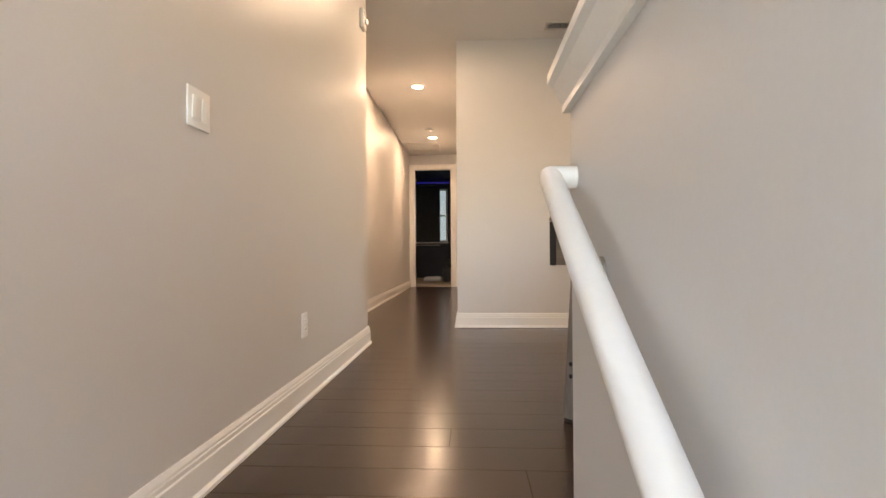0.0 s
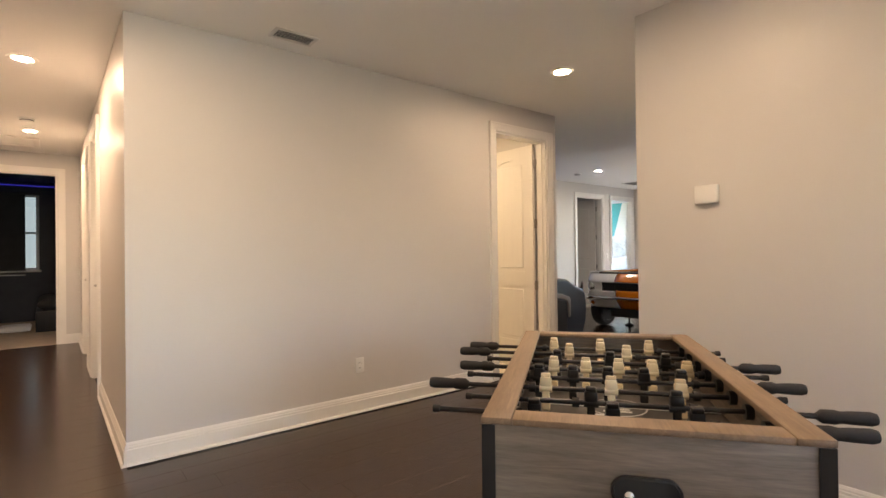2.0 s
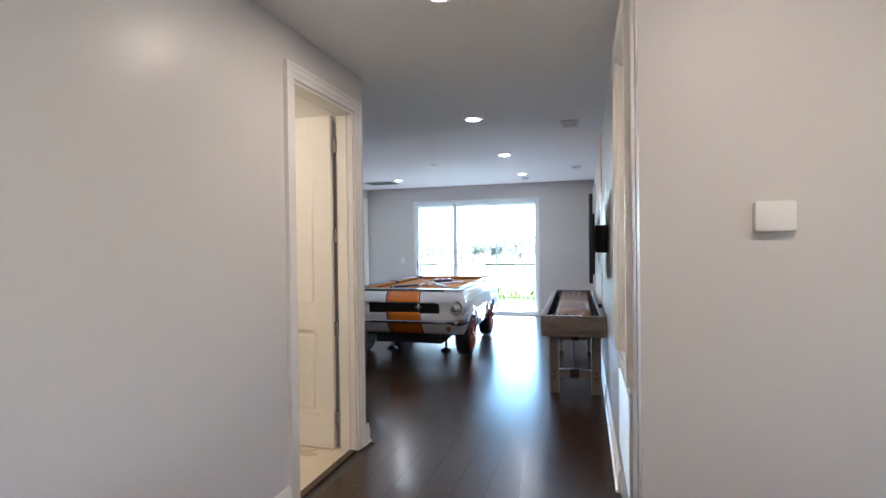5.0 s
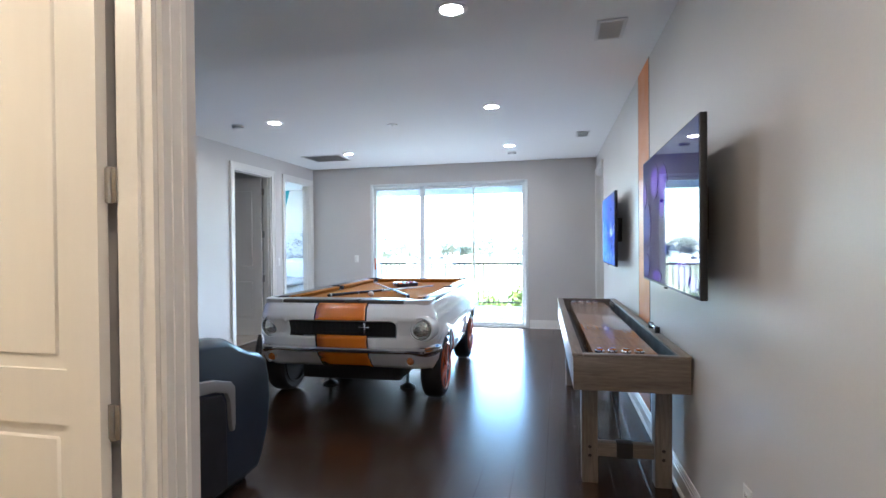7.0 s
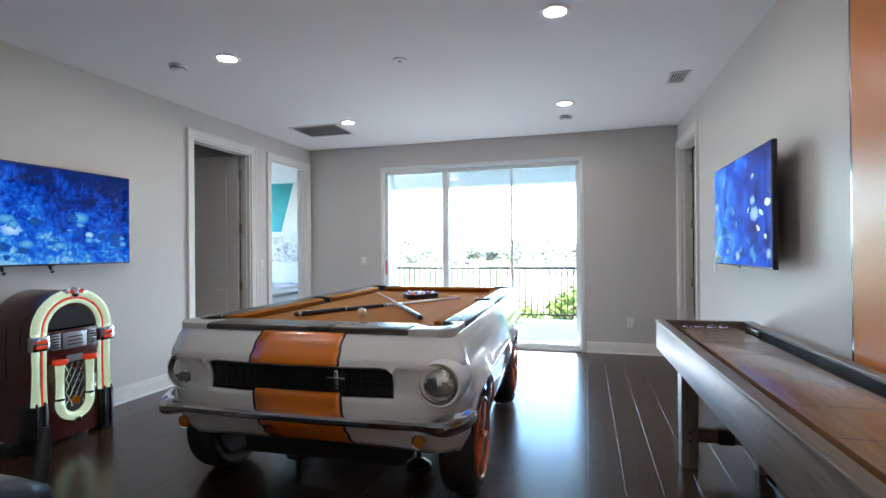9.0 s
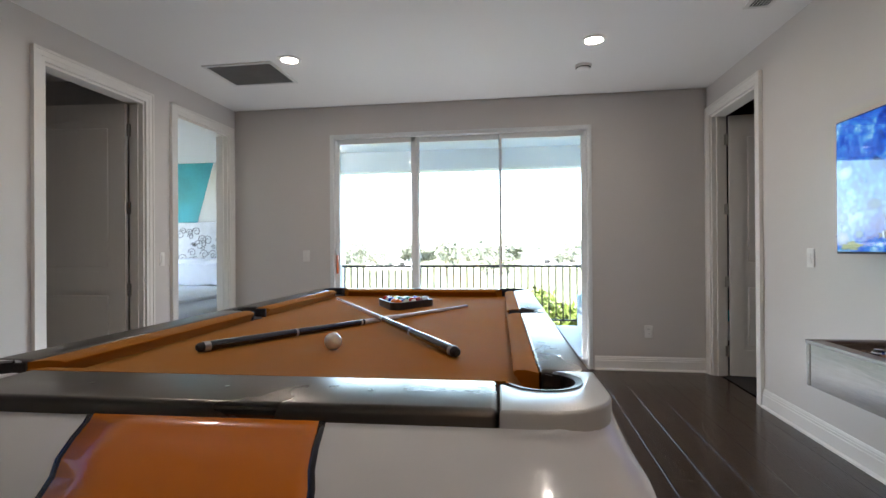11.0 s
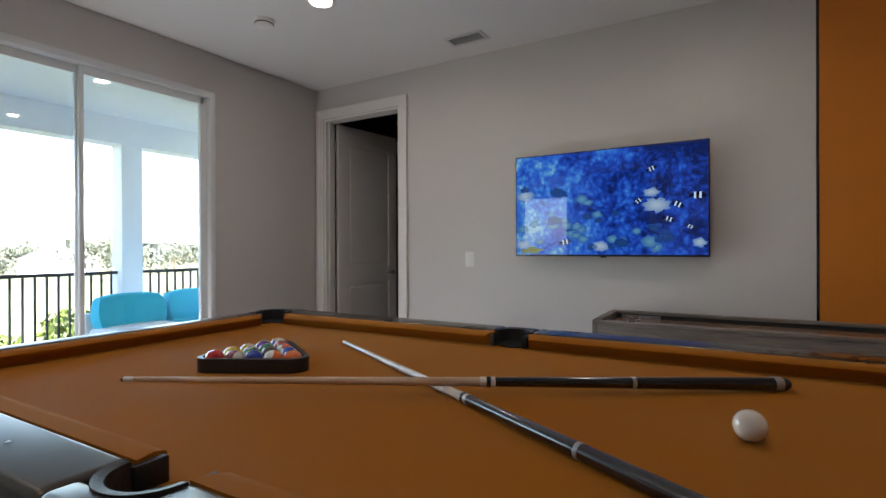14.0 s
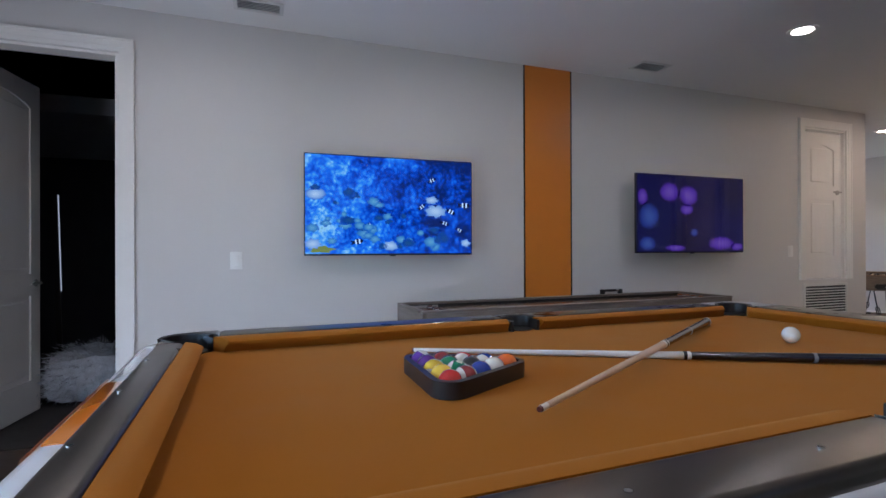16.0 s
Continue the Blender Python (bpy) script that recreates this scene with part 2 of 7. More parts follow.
M_GREYWOOD_Z = wood("weathered_grey_wood_upright", (0.15, 0.13, 0.115), (0.32, 0.285, 0.25), 0.55, (14, 14, 1.2), per_object=0.15, bump=0.25)
M_SHUFWOOD_Y = wood("taupe_cabinet_wood_across", (0.105, 0.082, 0.066), (0.25, 0.205, 0.168), 0.42, (14, 1.2, 14), per_object=0.15, bump=0.2)
M_SHUFWOOD_Z = wood("taupe_cabinet_wood_upright", (0.105, 0.082, 0.066), (0.25, 0.205, 0.168), 0.42, (14, 14, 1.2), per_object=0.15, bump=0.2)
M_TOPWOOD = wood("brown_rail_wood", (0.16, 0.105, 0.065), (0.30, 0.205, 0.13), 0.45, per_object=0.1, bump=0.15)
M_SHUFWOOD = wood("taupe_cabinet_wood", (0.105, 0.082, 0.066), (0.25, 0.205, 0.168), 0.42, per_object=0.15, bump=0.2)
M_MAPLE = wood("glossy_maple", (0.22, 0.115, 0.055), (0.34, 0.19, 0.10), 0.24, coat=0.25, per_object=0.1, bump=0.02)
M_CUEWOOD = wood("pale_cue_wood", (0.50, 0.33, 0.20), (0.68, 0.50, 0.34), 0.3, coat=0.5, per_object=0.1, bump=0.05)
M_CUEWHITE = material("white_cue_shaft", (0.74, 0.70, 0.64), 0.3, coat=0.5)
M_CREAM = material("cream_plastic", (0.74, 0.62, 0.40), 0.4, var=0.04)
M_FIELD = material("dark_field_print", (0.035, 0.030, 0.026), 0.35, var=0.2)
M_LINE = material("white_field_line", (0.66, 0.66, 0.64), 0.5)
M_IVORY = material("ivory_ball", (0.76, 0.70, 0.60), 0.12, coat=0.8)
M_MAROON = material("maroon_wood_veneer", (0.085, 0.016, 0.014), 0.32, var=0.25, scale=3, fine=40, stretch=(8, 8, 1), coat=0.4)
M_TUBE = material("pale_green_light_tube", (0.66, 0.73, 0.52), 0.25, var=0.06, emit=0.015, emit_color=(0.84, 1.0, 0.62))
M_REDTUBE = material("red_light_strip", (0.50, 0.03, 0.015), 0.3, emit=0.012, emit_color=(1.0, 0.08, 0.03))
M_REDJEWEL = material("red_jewel", (0.55, 0.03, 0.015), 0.12, coat=1, emit=0.012, emit_color=(1, 0.08, 0.02))
M_SMOKE = material("smoked_window", (0.012, 0.012, 0.016), 0.05, coat=1.0)
M_SILVERPL = material("silver_plastic", (0.42, 0.42, 0.43), 0.3, 0.6, var=0.1)
M_VINYL = material("blue_black_vinyl", (0.016, 0.024, 0.040), 0.34, var=0.15, fine=150, bump=0.15, coat=0.15)
M_VINYLDARK = material("black_vinyl", (0.010, 0.010, 0.012), 0.45, var=0.15, fine=150, bump=0.2)
M_SILVERTRIM = material("silver_trim", (0.34, 0.335, 0.33), 0.35, 0.5, var=0.04)
M_GLASS = pane_glass("window_glass")
M_FRAME = material("white_vinyl_frame", (0.76, 0.79, 0.79), 0.35, var=0.02)
M_VENT = material("white_vent_metal", (0.66, 0.65, 0.62), 0.4, var=0.03)
M_VENTDARK = material("vent_dark", (0.05, 0.05, 0.05), 0.8)
M_LAMPW = material("warm_lamp_lens", (0.9, 0.8, 0.65), 0.4, emit=6, emit_color=(1.0, 0.78, 0.52))
M_LAMPC = material("white_lamp_lens", (0.9, 0.88, 0.84), 0.4, emit=6, emit_color=(1.0, 0.91, 0.80))
M_FABRIC = material("white_linen", (0.76, 0.77, 0.79), 0.9, var=0.05, scale=9, fine=200, bump=0.4)
M_CARVED = material("carved_white_wood", (0.60, 0.61, 0.61), 0.6, var=0.15, scale=10)
M_TURQ = material("turquoise_cushion", (0.04, 0.52, 0.68), 0.85, var=0.06, fine=200, bump=0.3)
M_WHITEPAINT = material("white_stucco", (0.83, 0.83, 0.83), 0.8, var=0.03, fine=60, bump=0.3)
M_PATIO = material("pale_patio_tile", (0.58, 0.56, 0.53), 0.6, var=0.08)
M_IRON = material("dark_iron", (0.035, 0.033, 0.032), 0.45, 0.4, var=0.1)
M_RAILING = material("black_railing_paint", (0.04, 0.038, 0.036), 0.6, var=0.1, spec=0.25)
M_GRASS = material("meadow_grass", (0.085, 0.082, 0.034), 0.95, var=0.5, scale=0.08, fine=2.0)
M_LEAF = material("leaf", (0.085, 0.115, 0.018), 0.6, var=0.4, scale=3, fine=20)
# Far foliage is greyed: distance haze is put into its base colour.
M_FARLEAF = material("haze_greyed_leaf", (0.105, 0.11, 0.08), 0.8, var=0.4, scale=0.3, fine=2)
M_CONCRETE = material("bridge_concrete", (0.38, 0.38, 0.37), 0.8, var=0.1)
M_ASPHALT = material("grey_shingle", (0.12, 0.115, 0.11), 0.85, var=0.2)
M_SHADE = material("charcoal_roller_shade", (0.05, 0.048, 0.047), 0.8, var=0.05)
# Faint glow that stands in for daylight outside the shaded window.
M_DAY = material("daylight_glow", (0.12, 0.12, 0.12), 0.7, emit=0.018, emit_color=(0.75, 0.90, 1.0))
# Glow that imitates a bright edge highlight, not a lamp.
M_STRIP = material("edge_highlight_glow", (0.5, 0.5, 0.5), 0.4, emit=0.02, emit_color=(0.9, 0.95, 1.0))
M_BLUELED = material("blue_led_strip", (0.03, 0.03, 0.5), 0.4, emit=0.012, emit_color=(0.05, 0.04, 1.0))
M_FUR = material("grey_white_fur", (0.50, 0.52, 0.56), 0.95, var=0.3, scale=20, fine=120, bump=1.0)
REEF = [(0.25, (0.003, 0.016, 0.12)), (0.37, (0.010, 0.06, 0.48)), (0.48, (0.025, 0.16, 0.78)), (0.56, (0.07, 0.33, 0.80)), (0.65, (0.34, 0.66, 0.88)), (0.76, (0.14, 0.36, 0.46))]
M_REEF = screen("reef_picture", REEF, 15.0, 0.044, 3.1, 0.25, lean=(-0.20, 0, -0.12))
M_REEF_B = screen("reef_picture_dim", REEF, 16.0, 0.030, 9.4, 0.25, lean=(-0.10, 0, -0.50))
M_NAVY = screen("navy_picture", [(0.2, (0.006, 0.005, 0.05)), (0.5, (0.014, 0.012, 0.14)), (0.75, (0.03, 0.02, 0.22))], 1.2, 0.014, 1.7)
M_JELLY = soft_glow("violet_glow", (0.32, 0.15, 0.80), (0.16, 0.05, 0.62), (0.006, 0.005, 0.06), 0.015)
M_JELLYB = soft_glow("blue_glow", (0.10, 0.18, 0.62), (0.04, 0.07, 0.42), (0.006, 0.005, 0.06), 0.015)
M_CORAL = soft_glow("pale_coral_print", (0.55, 0.75, 0.95), (0.25, 0.45, 0.80), (0.02, 0.14, 0.7), 0.035)
M_REEFMID = soft_glow("blue_green_coral_print", (0.16, 0.46, 0.72), (0.06, 0.26, 0.62), (0.02, 0.12, 0.6), 0.034)
M_REEFDARK = soft_glow("deep_blue_coral_print", (0.02, 0.10, 0.30), (0.01, 0.07, 0.36), (0.02, 0.12, 0.6), 0.034)
M_FISHD = material("dark_fish_print", (0.01, 0.012, 0.03), 0.2)
M_FISHW = material("pale_fish_print", (0.02, 0.02, 0.03), 0.2, emit=0.055, emit_color=(0.5, 0.7, 1.0))
M_FISHY = material("yellow_coral_print", (0.02, 0.02, 0.01), 0.2, emit=0.018, emit_color=(0.45, 0.58, 0.14))
BALLS = [(0.78, 0.50, 0.03), (0.02, 0.05, 0.34), (0.58, 0.03, 0.02), (0.10, 0.02, 0.22), (0.75, 0.16, 0.02), (0.01, 0.16, 0.07), (0.24, 0.02, 0.02), (0.012, 0.012, 0.012)]
M_BALLS = [material("ball_" + k, c, 0.1, coat=1.0, var=0.02) for k, c in zip(("yellow", "blue", "red", "purple", "orange", "green", "maroon", "black"), BALLS)]


# ---- mesh helpers ----
def shape():
    return bmesh.new()


def add_box(bm, x0, y0, z0, x1, y1, z1, bevel=0.0, m=None, seg=2):
    r = bmesh.ops.create_cube(bm, size=1)
    vs = r["verts"]
    for v in vs:
        v.co = Vector((x0 + (v.co.x + 0.5) * (x1 - x0), y0 + (v.co.y + 0.5) * (y1 - y0), z0 + (v.co.z + 0.5) * (z1 - z0)))
        if m:
            v.co = m @ v.co
    if bevel:
        es = list({e for v in vs for e in v.link_edges})
        bmesh.ops.bevel(bm, geom=es, offset=bevel, segments=seg, profile=0.5, affect="EDGES")
    return bm


def add_tube(bm, p0, p1, r0, r1=None, seg=16, caps=True):
    p0, p1 = Vector(p0), Vector(p1)
    d = p1 - p0
    m = Matrix.Translation((p0 + p1) / 2) @ d.to_track_quat("Z", "Y").to_matrix().to_4x4()
    bmesh.ops.create_cone(bm, cap_ends=caps, cap_tris=False, segments=seg, radius1=r0, radius2=r0 if r1 is None else r1, depth=d.length, matrix=m)
    return bm


def add_ball(bm, c, r, seg=24, squash=(1, 1, 1)):
    bmesh.ops.create_uvsphere(bm, u_segments=seg, v_segments=seg // 2, radius=r, matrix=Matrix.Translation(c) @ Matrix.Diagonal((*squash, 1)))
    return bm


def add_prism(bm, pts, axis, a, b, bevel=0.0):
    """A flat outline (pairs) pushed out along axis 'x', 'y' or 'z' from a to b."""
    def at(p, k):
        return {"x": (k, p[0], p[1]), "y": (p[0], k, p[1]), "z": (p[0], p[1], k)}[axis]
    lo, hi = [bm.verts.new(at(p, a)) for p in pts], [bm.verts.new(at(p, b)) for p in pts]
    n = len(pts)
    fs = [bm.faces.new(lo[::-1]), bm.faces.new(hi)] + [bm.faces.new((lo[i], lo[(i + 1) % n], hi[(i + 1) % n], hi[i])) for i in range(n)]
    bmesh.ops.recalc_face_normals(bm, faces=fs)
    if bevel:
        es = list(fs[0].edges) + list(fs[1].edges)
        bmesh.ops.bevel(bm, geom=es, offset=bevel, segments=3, profile=0.5, affect="EDGES")
    return bm


def add_lathe(bm, prof, center=(0, 0, 0), axis="z", seg=32):
    rings = []
    for r, h in prof:
        ring = []
        for k in range(seg):
            a = 2 * math.pi * k / seg
            c, s = r * math.cos(a), r * math.sin(a)
            p = {"z": (c, s, h), "y": (c, h, s), "x": (h, c, s)}[axis]
            ring.append(bm.verts.new(Vector(center) + Vector(p)))
        rings.append(ring)
    fs = []
    for a, b in zip(rings, rings[1:]):
        for k in range(seg):
            fs.append(bm.faces.new((a[k], a[(k + 1) % seg], b[(k + 1) % seg], b[k])))
    for ring in (rings[0], rings[-1]):
        fs.append(bm.faces.new(ring))
    bmesh.ops.recalc_face_normals(bm, faces=fs)
    return bm


def add_sweep(bm, path, r, seg=12, caps=True):
    """A round bar along a list of points."""
    path = [Vector(p) for p in path]
    rings = []
    for i, p in enumerate(path):
        d = (path[min(i + 1, len(path) - 1)] - path[max(i - 1, 0)]).normalized()
        q = d.to_track_quat("Z", "Y")
        rr = r[i] if isinstance(r, (list, tuple)) else r
        rings.append([bm.verts.new(p + q @ Vector((rr * math.cos(2 * math.pi * k / seg), rr * math.sin(2 * math.pi * k / seg), 0))) for k in range(seg)])
    fs = []
    for a, b in zip(rings, rings[1:]):
        for k in range(seg):
            fs.append(bm.faces.new((a[k], a[(k + 1) % seg], b[(k + 1) % seg], b[k])))
    if caps:
        fs += [bm.faces.new(rings[0]), bm.faces.new(rings[-1])]
    bmesh.ops.recalc_face_normals(bm, faces=fs)
    return bm


def finish(name, bm, mat, smooth=True, angle=38):
    me = bpy.data.meshes.new(name)
    bm.normal_update()
    bm.to_mesh(me)
    bm.free()
    for k in mat if isinstance(mat, (list, tuple)) else (mat,):
        me.materials.append(k)
    if smooth:
        me.polygons.foreach_set("use_smooth", [True] * len(me.polygons))
        me.set_sharp_from_angle(angle=radians(angle))
    return new(name, me)


def part(name, bm, mat, parent, label="", smooth=True, angle=38):
    ob = finish(name, bm, mat, smooth, angle)
    ob.parent = parent
    if label:
        tagged(ob, label)
    return ob


def thing(name, label, category, m=None, group=""):
    ob = new(name)
    ob.empty_display_size = 0.1
    if m is not None:
        ob.matrix_basis = m
    return tagged(ob, label, category, group)


def structure(name, bm, mat, label, category, smooth=False):
    return tagged(finish(name, bm, mat, smooth), label, category, kind="structure")


def solo(name, bm, mat, label, category, group="", smooth=True):
    return tagged(finish(name, bm, mat, smooth), label, category, group)


# ---- downlights ----
def downlight(x, y, warm, power, tint=(1.0, 0.70, 0.48)):
    z = H
    t = thing("downlight", "round recessed ceiling downlight, switched on" , "ceiling light", pose(x, y, z), "recessed downlights")
    part("trim_ring", add_lathe(shape(), [(0.062, 0.0), (0.062, -0.004), (0.070, -0.010), (0.092, -0.007), (0.095, 0.0)]), M_PLASTIC, t)
    part("lens", add_lathe(shape(), [(0.061, -0.002), (0.045, -0.0045), (0.012, -0.0055), (0.001, -0.0055)], seg=28), M_LAMPW if warm else M_LAMPC, t, "glowing diffuser")
    ld = bpy.data.lights.new("downlight_lamp", "AREA")
    ld.shape, ld.size, ld.energy = "DISK", 0.11, power
    ld.color = tint if warm else (1.0, 0.84, 0.68)
    lo = new("downlight_lamp", ld)
    lo.matrix_basis = pose(x, y, z - 0.012)


H = 2.74
# The two at x = 1.2 are added, out of view, to brighten the loft.
for lx, ly, warm, power in ((-0.706, 5.28, True, 0.7), (-0.73, 8.0, True, 0.7), (-0.30, 3.05, True, 0.27), (2.78, 3.06, True, 0.28), (1.2, 1.7, True, 0.44), (1.2, -0.5, True, 0.32),
                            (5.29, 3.47, False, 0.08), (7.386, 3.51, False, 0.12), (7.426, 5.92, False, 0.14), (9.396, 3.53, False, 0.15), (9.40, 5.91, False, 0.15)):
    downlight(lx, ly, warm, power)

# ---- shell of the place ----
XW, XE, YS, YN = 3.82, 10.72, 2.285, 7.175     # game room
Y1 = 3.985                                     # loft's north wall
XL, XH0, XH1, YH = -0.885, -1.34, -0.20, 9.55  # stair wall, hall
X2 = 2.375                                     # loft's east wall
T = 0.12


def wall_mesh(bm, axis, at, a, b, th, openings=(), z0=0.0, z1=H):
    """A wall on the line axis = at, from a to b, of signed thickness th; openings: (from, to, bottom, top)."""
    lo, hi = sorted((at, at + th))

    def blk(u0, u1, w0, w1):
        if u1 - u0 < 1e-4 or w1 - w0 < 1e-4:
            return
        if axis == "y":
            add_box(bm, u0, lo, w0, u1, hi, w1)
        else:
            add_box(bm, lo, u0, w0, hi, u1, w1)
    u = a
    for o0, o1, w0, w1 in sorted(openings):
        blk(u, o0, z0, z1)
        blk(o0, o1, z0, w0)
        blk(o0, o1, w1, z1)
        u = o1
    blk(u, b, z0, z1)
    return bm


DH = 2.445
D1, D2, D3, D4, DC = (2.905, 3.662), (8.452, 9.352), (9.752, 10.575), (9.735, 10.612), (2.74, 3.41)
DHALL = (-1.262, -0.46)
DSIDE = ((5.95, 6.75), (7.6, 8.4))
W = lambda n, bm, lab, mat=None: structure(n, bm, mat or M_WALL, lab, "wall")
W("wall_stair", wall_mesh(shape(), "x", XL, -3.2, 3.12, -T, z0=-2.6), "greige painted wall beside the stairs")
W("wall_hall_return", wall_mesh(shape(), "y", 3.12, XH0, XL - T, -T), "short greige wall where the hall widens")
W("wall_hall_west", wall_mesh(shape(), "x", XH0, 3.0, YH, -T), "greige hall wall lit by warm downlights")
W("wall_hall_end", wall_mesh(shape(), "y", YH, XH0 - T, XH1 + T, T, [(*DHALL, 0, DH)]), "hall end wall with an open doorway")
W("wall_hall_east", wall_mesh(shape(), "x", XH1, Y1 + T, YH, T, [(d0, d1, 0, DH) for d0, d1 in DSIDE]), "hall wall with two closed doors")
W("wall_loft_north", wall_mesh(shape(), "y", Y1, XH1, XW, T, [(*D1, 0, DH)]), "plain greige loft wall with a bathroom doorway")
W("wall_game_west", wall_mesh(shape(), "x", XW, Y1 + T, YN, -T), "greige wall behind the recliner")
W("wall_game_north", wall_mesh(shape(), "y", YN, XW - T, XE, T, [(*D2, 0, DH), (*D3, 0, DH)]), "grey game room wall with two doorways")
W("wall_game_east", wall_mesh(shape(), "x", XE, YS - T, YN + T, 0.16, [(3.40, 6.04, 0.0, 2.40)]), "grey wall around the sliding glass doors")
SOUTH = [W("wall_game_south", wall_mesh(shape(), "y", YS, X2 + T, XE, -T, [(*D4, 0, DH), (*DC, 0.86, DH + 0.06)]), "grey wall with two screens and an orange stripe")]
W("wall_loft_east", wall_mesh(shape(), "x", X2, -1.6, 2.168, T), "greige loft wall with a thermostat")
# This opening is invented, out of view, to let sky light into the loft.
W("wall_loft_south", wall_mesh(shape(), "y", -1.6, 0.27, X2 + T, -T, [(1.0, 1.6, 1.0, 1.9)]), "loft end wall with an opening added for daylight")
# Unseen opening, assumed from the daylight behind the stairs.
W("wall_stair_end", wall_mesh(shape(), "y", -3.2, XL - T, 0.27, -T, [(-0.75, 0.1, -0.6, 2.2)], z0=-2.6), "stairwell end wall with an assumed tall opening")
W("wall_stair_east", add_box(shape(), 0.15, -3.2, -2.6, 0.27, -1.72, H), "stairwell side wall")
W("stair_foundation", add_box(shape(), 0.15, -1.72, -2.6, 0.27, 0.31, -0.3), "stairwell side wall below the loft")

# ceilings
structure("ceiling_loft", add_box(shape(), XH0 - T, -3.32, H, XE + 0.16, YN + T, H + 0.2), M_CEIL, "white painted ceiling", "ceiling")
structure("ceiling_hall", add_box(shape(), XH0 - T, YN + T, H, XH1 + T, YH + T, H + 0.2), M_CEIL, "white hall ceiling", "ceiling")

# floor slab under the planks
bmf = shape()
add_box(bmf, XL - 0.6, 0.27, -0.3, XE, YN + T, -0.014)
add_box(bmf, 0.15, -1.72, -0.3, X2 + T, 0.27, -0.014)
add_box(bmf, XH0 - T, YN + T, -0.3, XH1 + T, YH, -0.014)
FLOOR = structure("floor", bmf, M_SUB, "dark stained hardwood plank floor with a satin sheen", "floor")


# baseboards
def baseboard(p0, p1, side):
    """Along the wall from p0 to p1; side +1: the room lies to the left of that way."""
    p0, p1 = Vector((*p0, 0)), Vector((*p1, 0))
    d = (p1 - p0).normalized()
    nrm = Vector((-d.y, d.x, 0)) * side
    prof = ((0, 0.001), (0.030, 0.001), (0.028, 0.012), (0.017, 0.020), (0.017, 0.095), (0.013, 0.099), (0.013, 0.112), (0.010, 0.116), (0.010, 0.124), (0.004, 0.138), (0, 0.138))
    bm = shape()
    a = [bm.verts.new(p0 + nrm * u + Vector((0, 0, w))) for u, w in prof]
    b = [bm.verts.new(p1 + nrm * u + Vector((0, 0, w))) for u, w in prof]
    n = len(prof)
    fs = [bm.faces.new((a[i], a[(i + 1) % n], b[(i + 1) % n], b[i])) for i in range(n)] + [bm.faces.new(a), bm.faces.new(b)]
    bmesh.ops.recalc_face_normals(bm, faces=fs)
    return structure("baseboard", bm, M_TRIM, "white moulded baseboard along the wall", "baseboard", smooth=False)


CW = 0.088
for p0, p1, s in (((XL, 0.30), (XL, 3.147), -1), ((XL - 0.03, 3.12), (XH0, 3.12), -1), ((XH0, 3.12), (XH0, YH), -1), ((XH0, YH), (DHALL[0] - CW, YH), -1), ((DHALL[1] + CW, YH), (XH1, YH), -1),
                 ((XH1, Y1 - 0.03), (XH1, DSIDE[0][0] - CW), 1), ((XH1, DSIDE[0][1] + CW), (XH1, DSIDE[1][0] - CW), 1), ((XH1, DSIDE[1][1] + CW), (XH1, YH), 1),
                 ((XH1, Y1), (D1[0] - CW, Y1), -1), ((D1[1] + CW, Y1), (XW + 0.03, Y1), -1), ((XW, Y1), (XW, YN), -1), ((XW, YN), (D2[0] - CW, YN), -1),
                 ((D2[1] + CW, YN), (D3[0] - CW, YN), -1), ((XE, YN), (XE, 6.10), -1), ((XE, 3.34), (XE, YS), -1), ((D4[0] - CW, YS), (DC[1] + 0.09, YS), -1), ((DC[0] - 0.09, YS), (X2 - 0.045, YS), -1),
                 ((X2, 2.20), (X2, -1.6), -1), ((X2, -1.6), (0.27, -1.6), -1)):
    ob = baseboard(p0, p1, s)
    if p0[1] == YS and p1[1] == YS:
        SOUTH.append(ob)


# doors
def casing(axis, at, o0, o1, top, out, name, bottom=0.0):
    """Lining and mitred casings of a doorway; out: +1 or -1, the side of the room along the other axis."""
    bm = shape()

    def b(u0, u1, v0, v1, w0, w1):
        v0, v1 = sorted((at + v0 * out, at + v1 * out))
        if axis == "y":
            add_box(bm, u0, v0, w0, u1, v1, w1)
        else:
            add_box(bm, v0, u0, w0, v1, u1, w1)
    for v0, v1 in ((0.0, 0.018), (-T - 0.018, -T)):
        for k, th in ((0.0, 0.0), (0.030, 0.004), (0.066, 0.009)):
            e0, e1 = v0 if v0 >= 0 else v0 - th, v1 + th if v0 >= 0 else v1
            k2 = CW - 0.001 * k
            b(o0 - k2, o0 - k - 0.004, e0, e1, bottom + 0.001, top + k2)
            b(o1 + k + 0.004, o1 + k2, e0, e1, bottom + 0.001, top + k2)
            b(o0 - k2 + 0.0005, o1 + k2 - 0.0005, e0, e1 + 0.0006, top + k + 0.004, top + k2 + 0.0004)
    for u0, u1 in ((o0, o0 + 0.016), (o1 - 0.016, o1)):
        b(u0, u1, -T - 0.001, 0.001, bottom + 0.001, top)
    b(o0 + 0.016, o1 - 0.016, -T - 0.001, 0.001, top - 0.016, top)
    for u0, u1 in ((o0 + 0.016, o0 + 0.028), (o1 - 0.028, o1 - 0.016)):
        b(u0, u1, -T + 0.045, -T + 0.08, bottom + 0.001, top - 0.016)
    return structure(name, bm, M_TRIM, "white moulded door casing and jamb", "door frame")


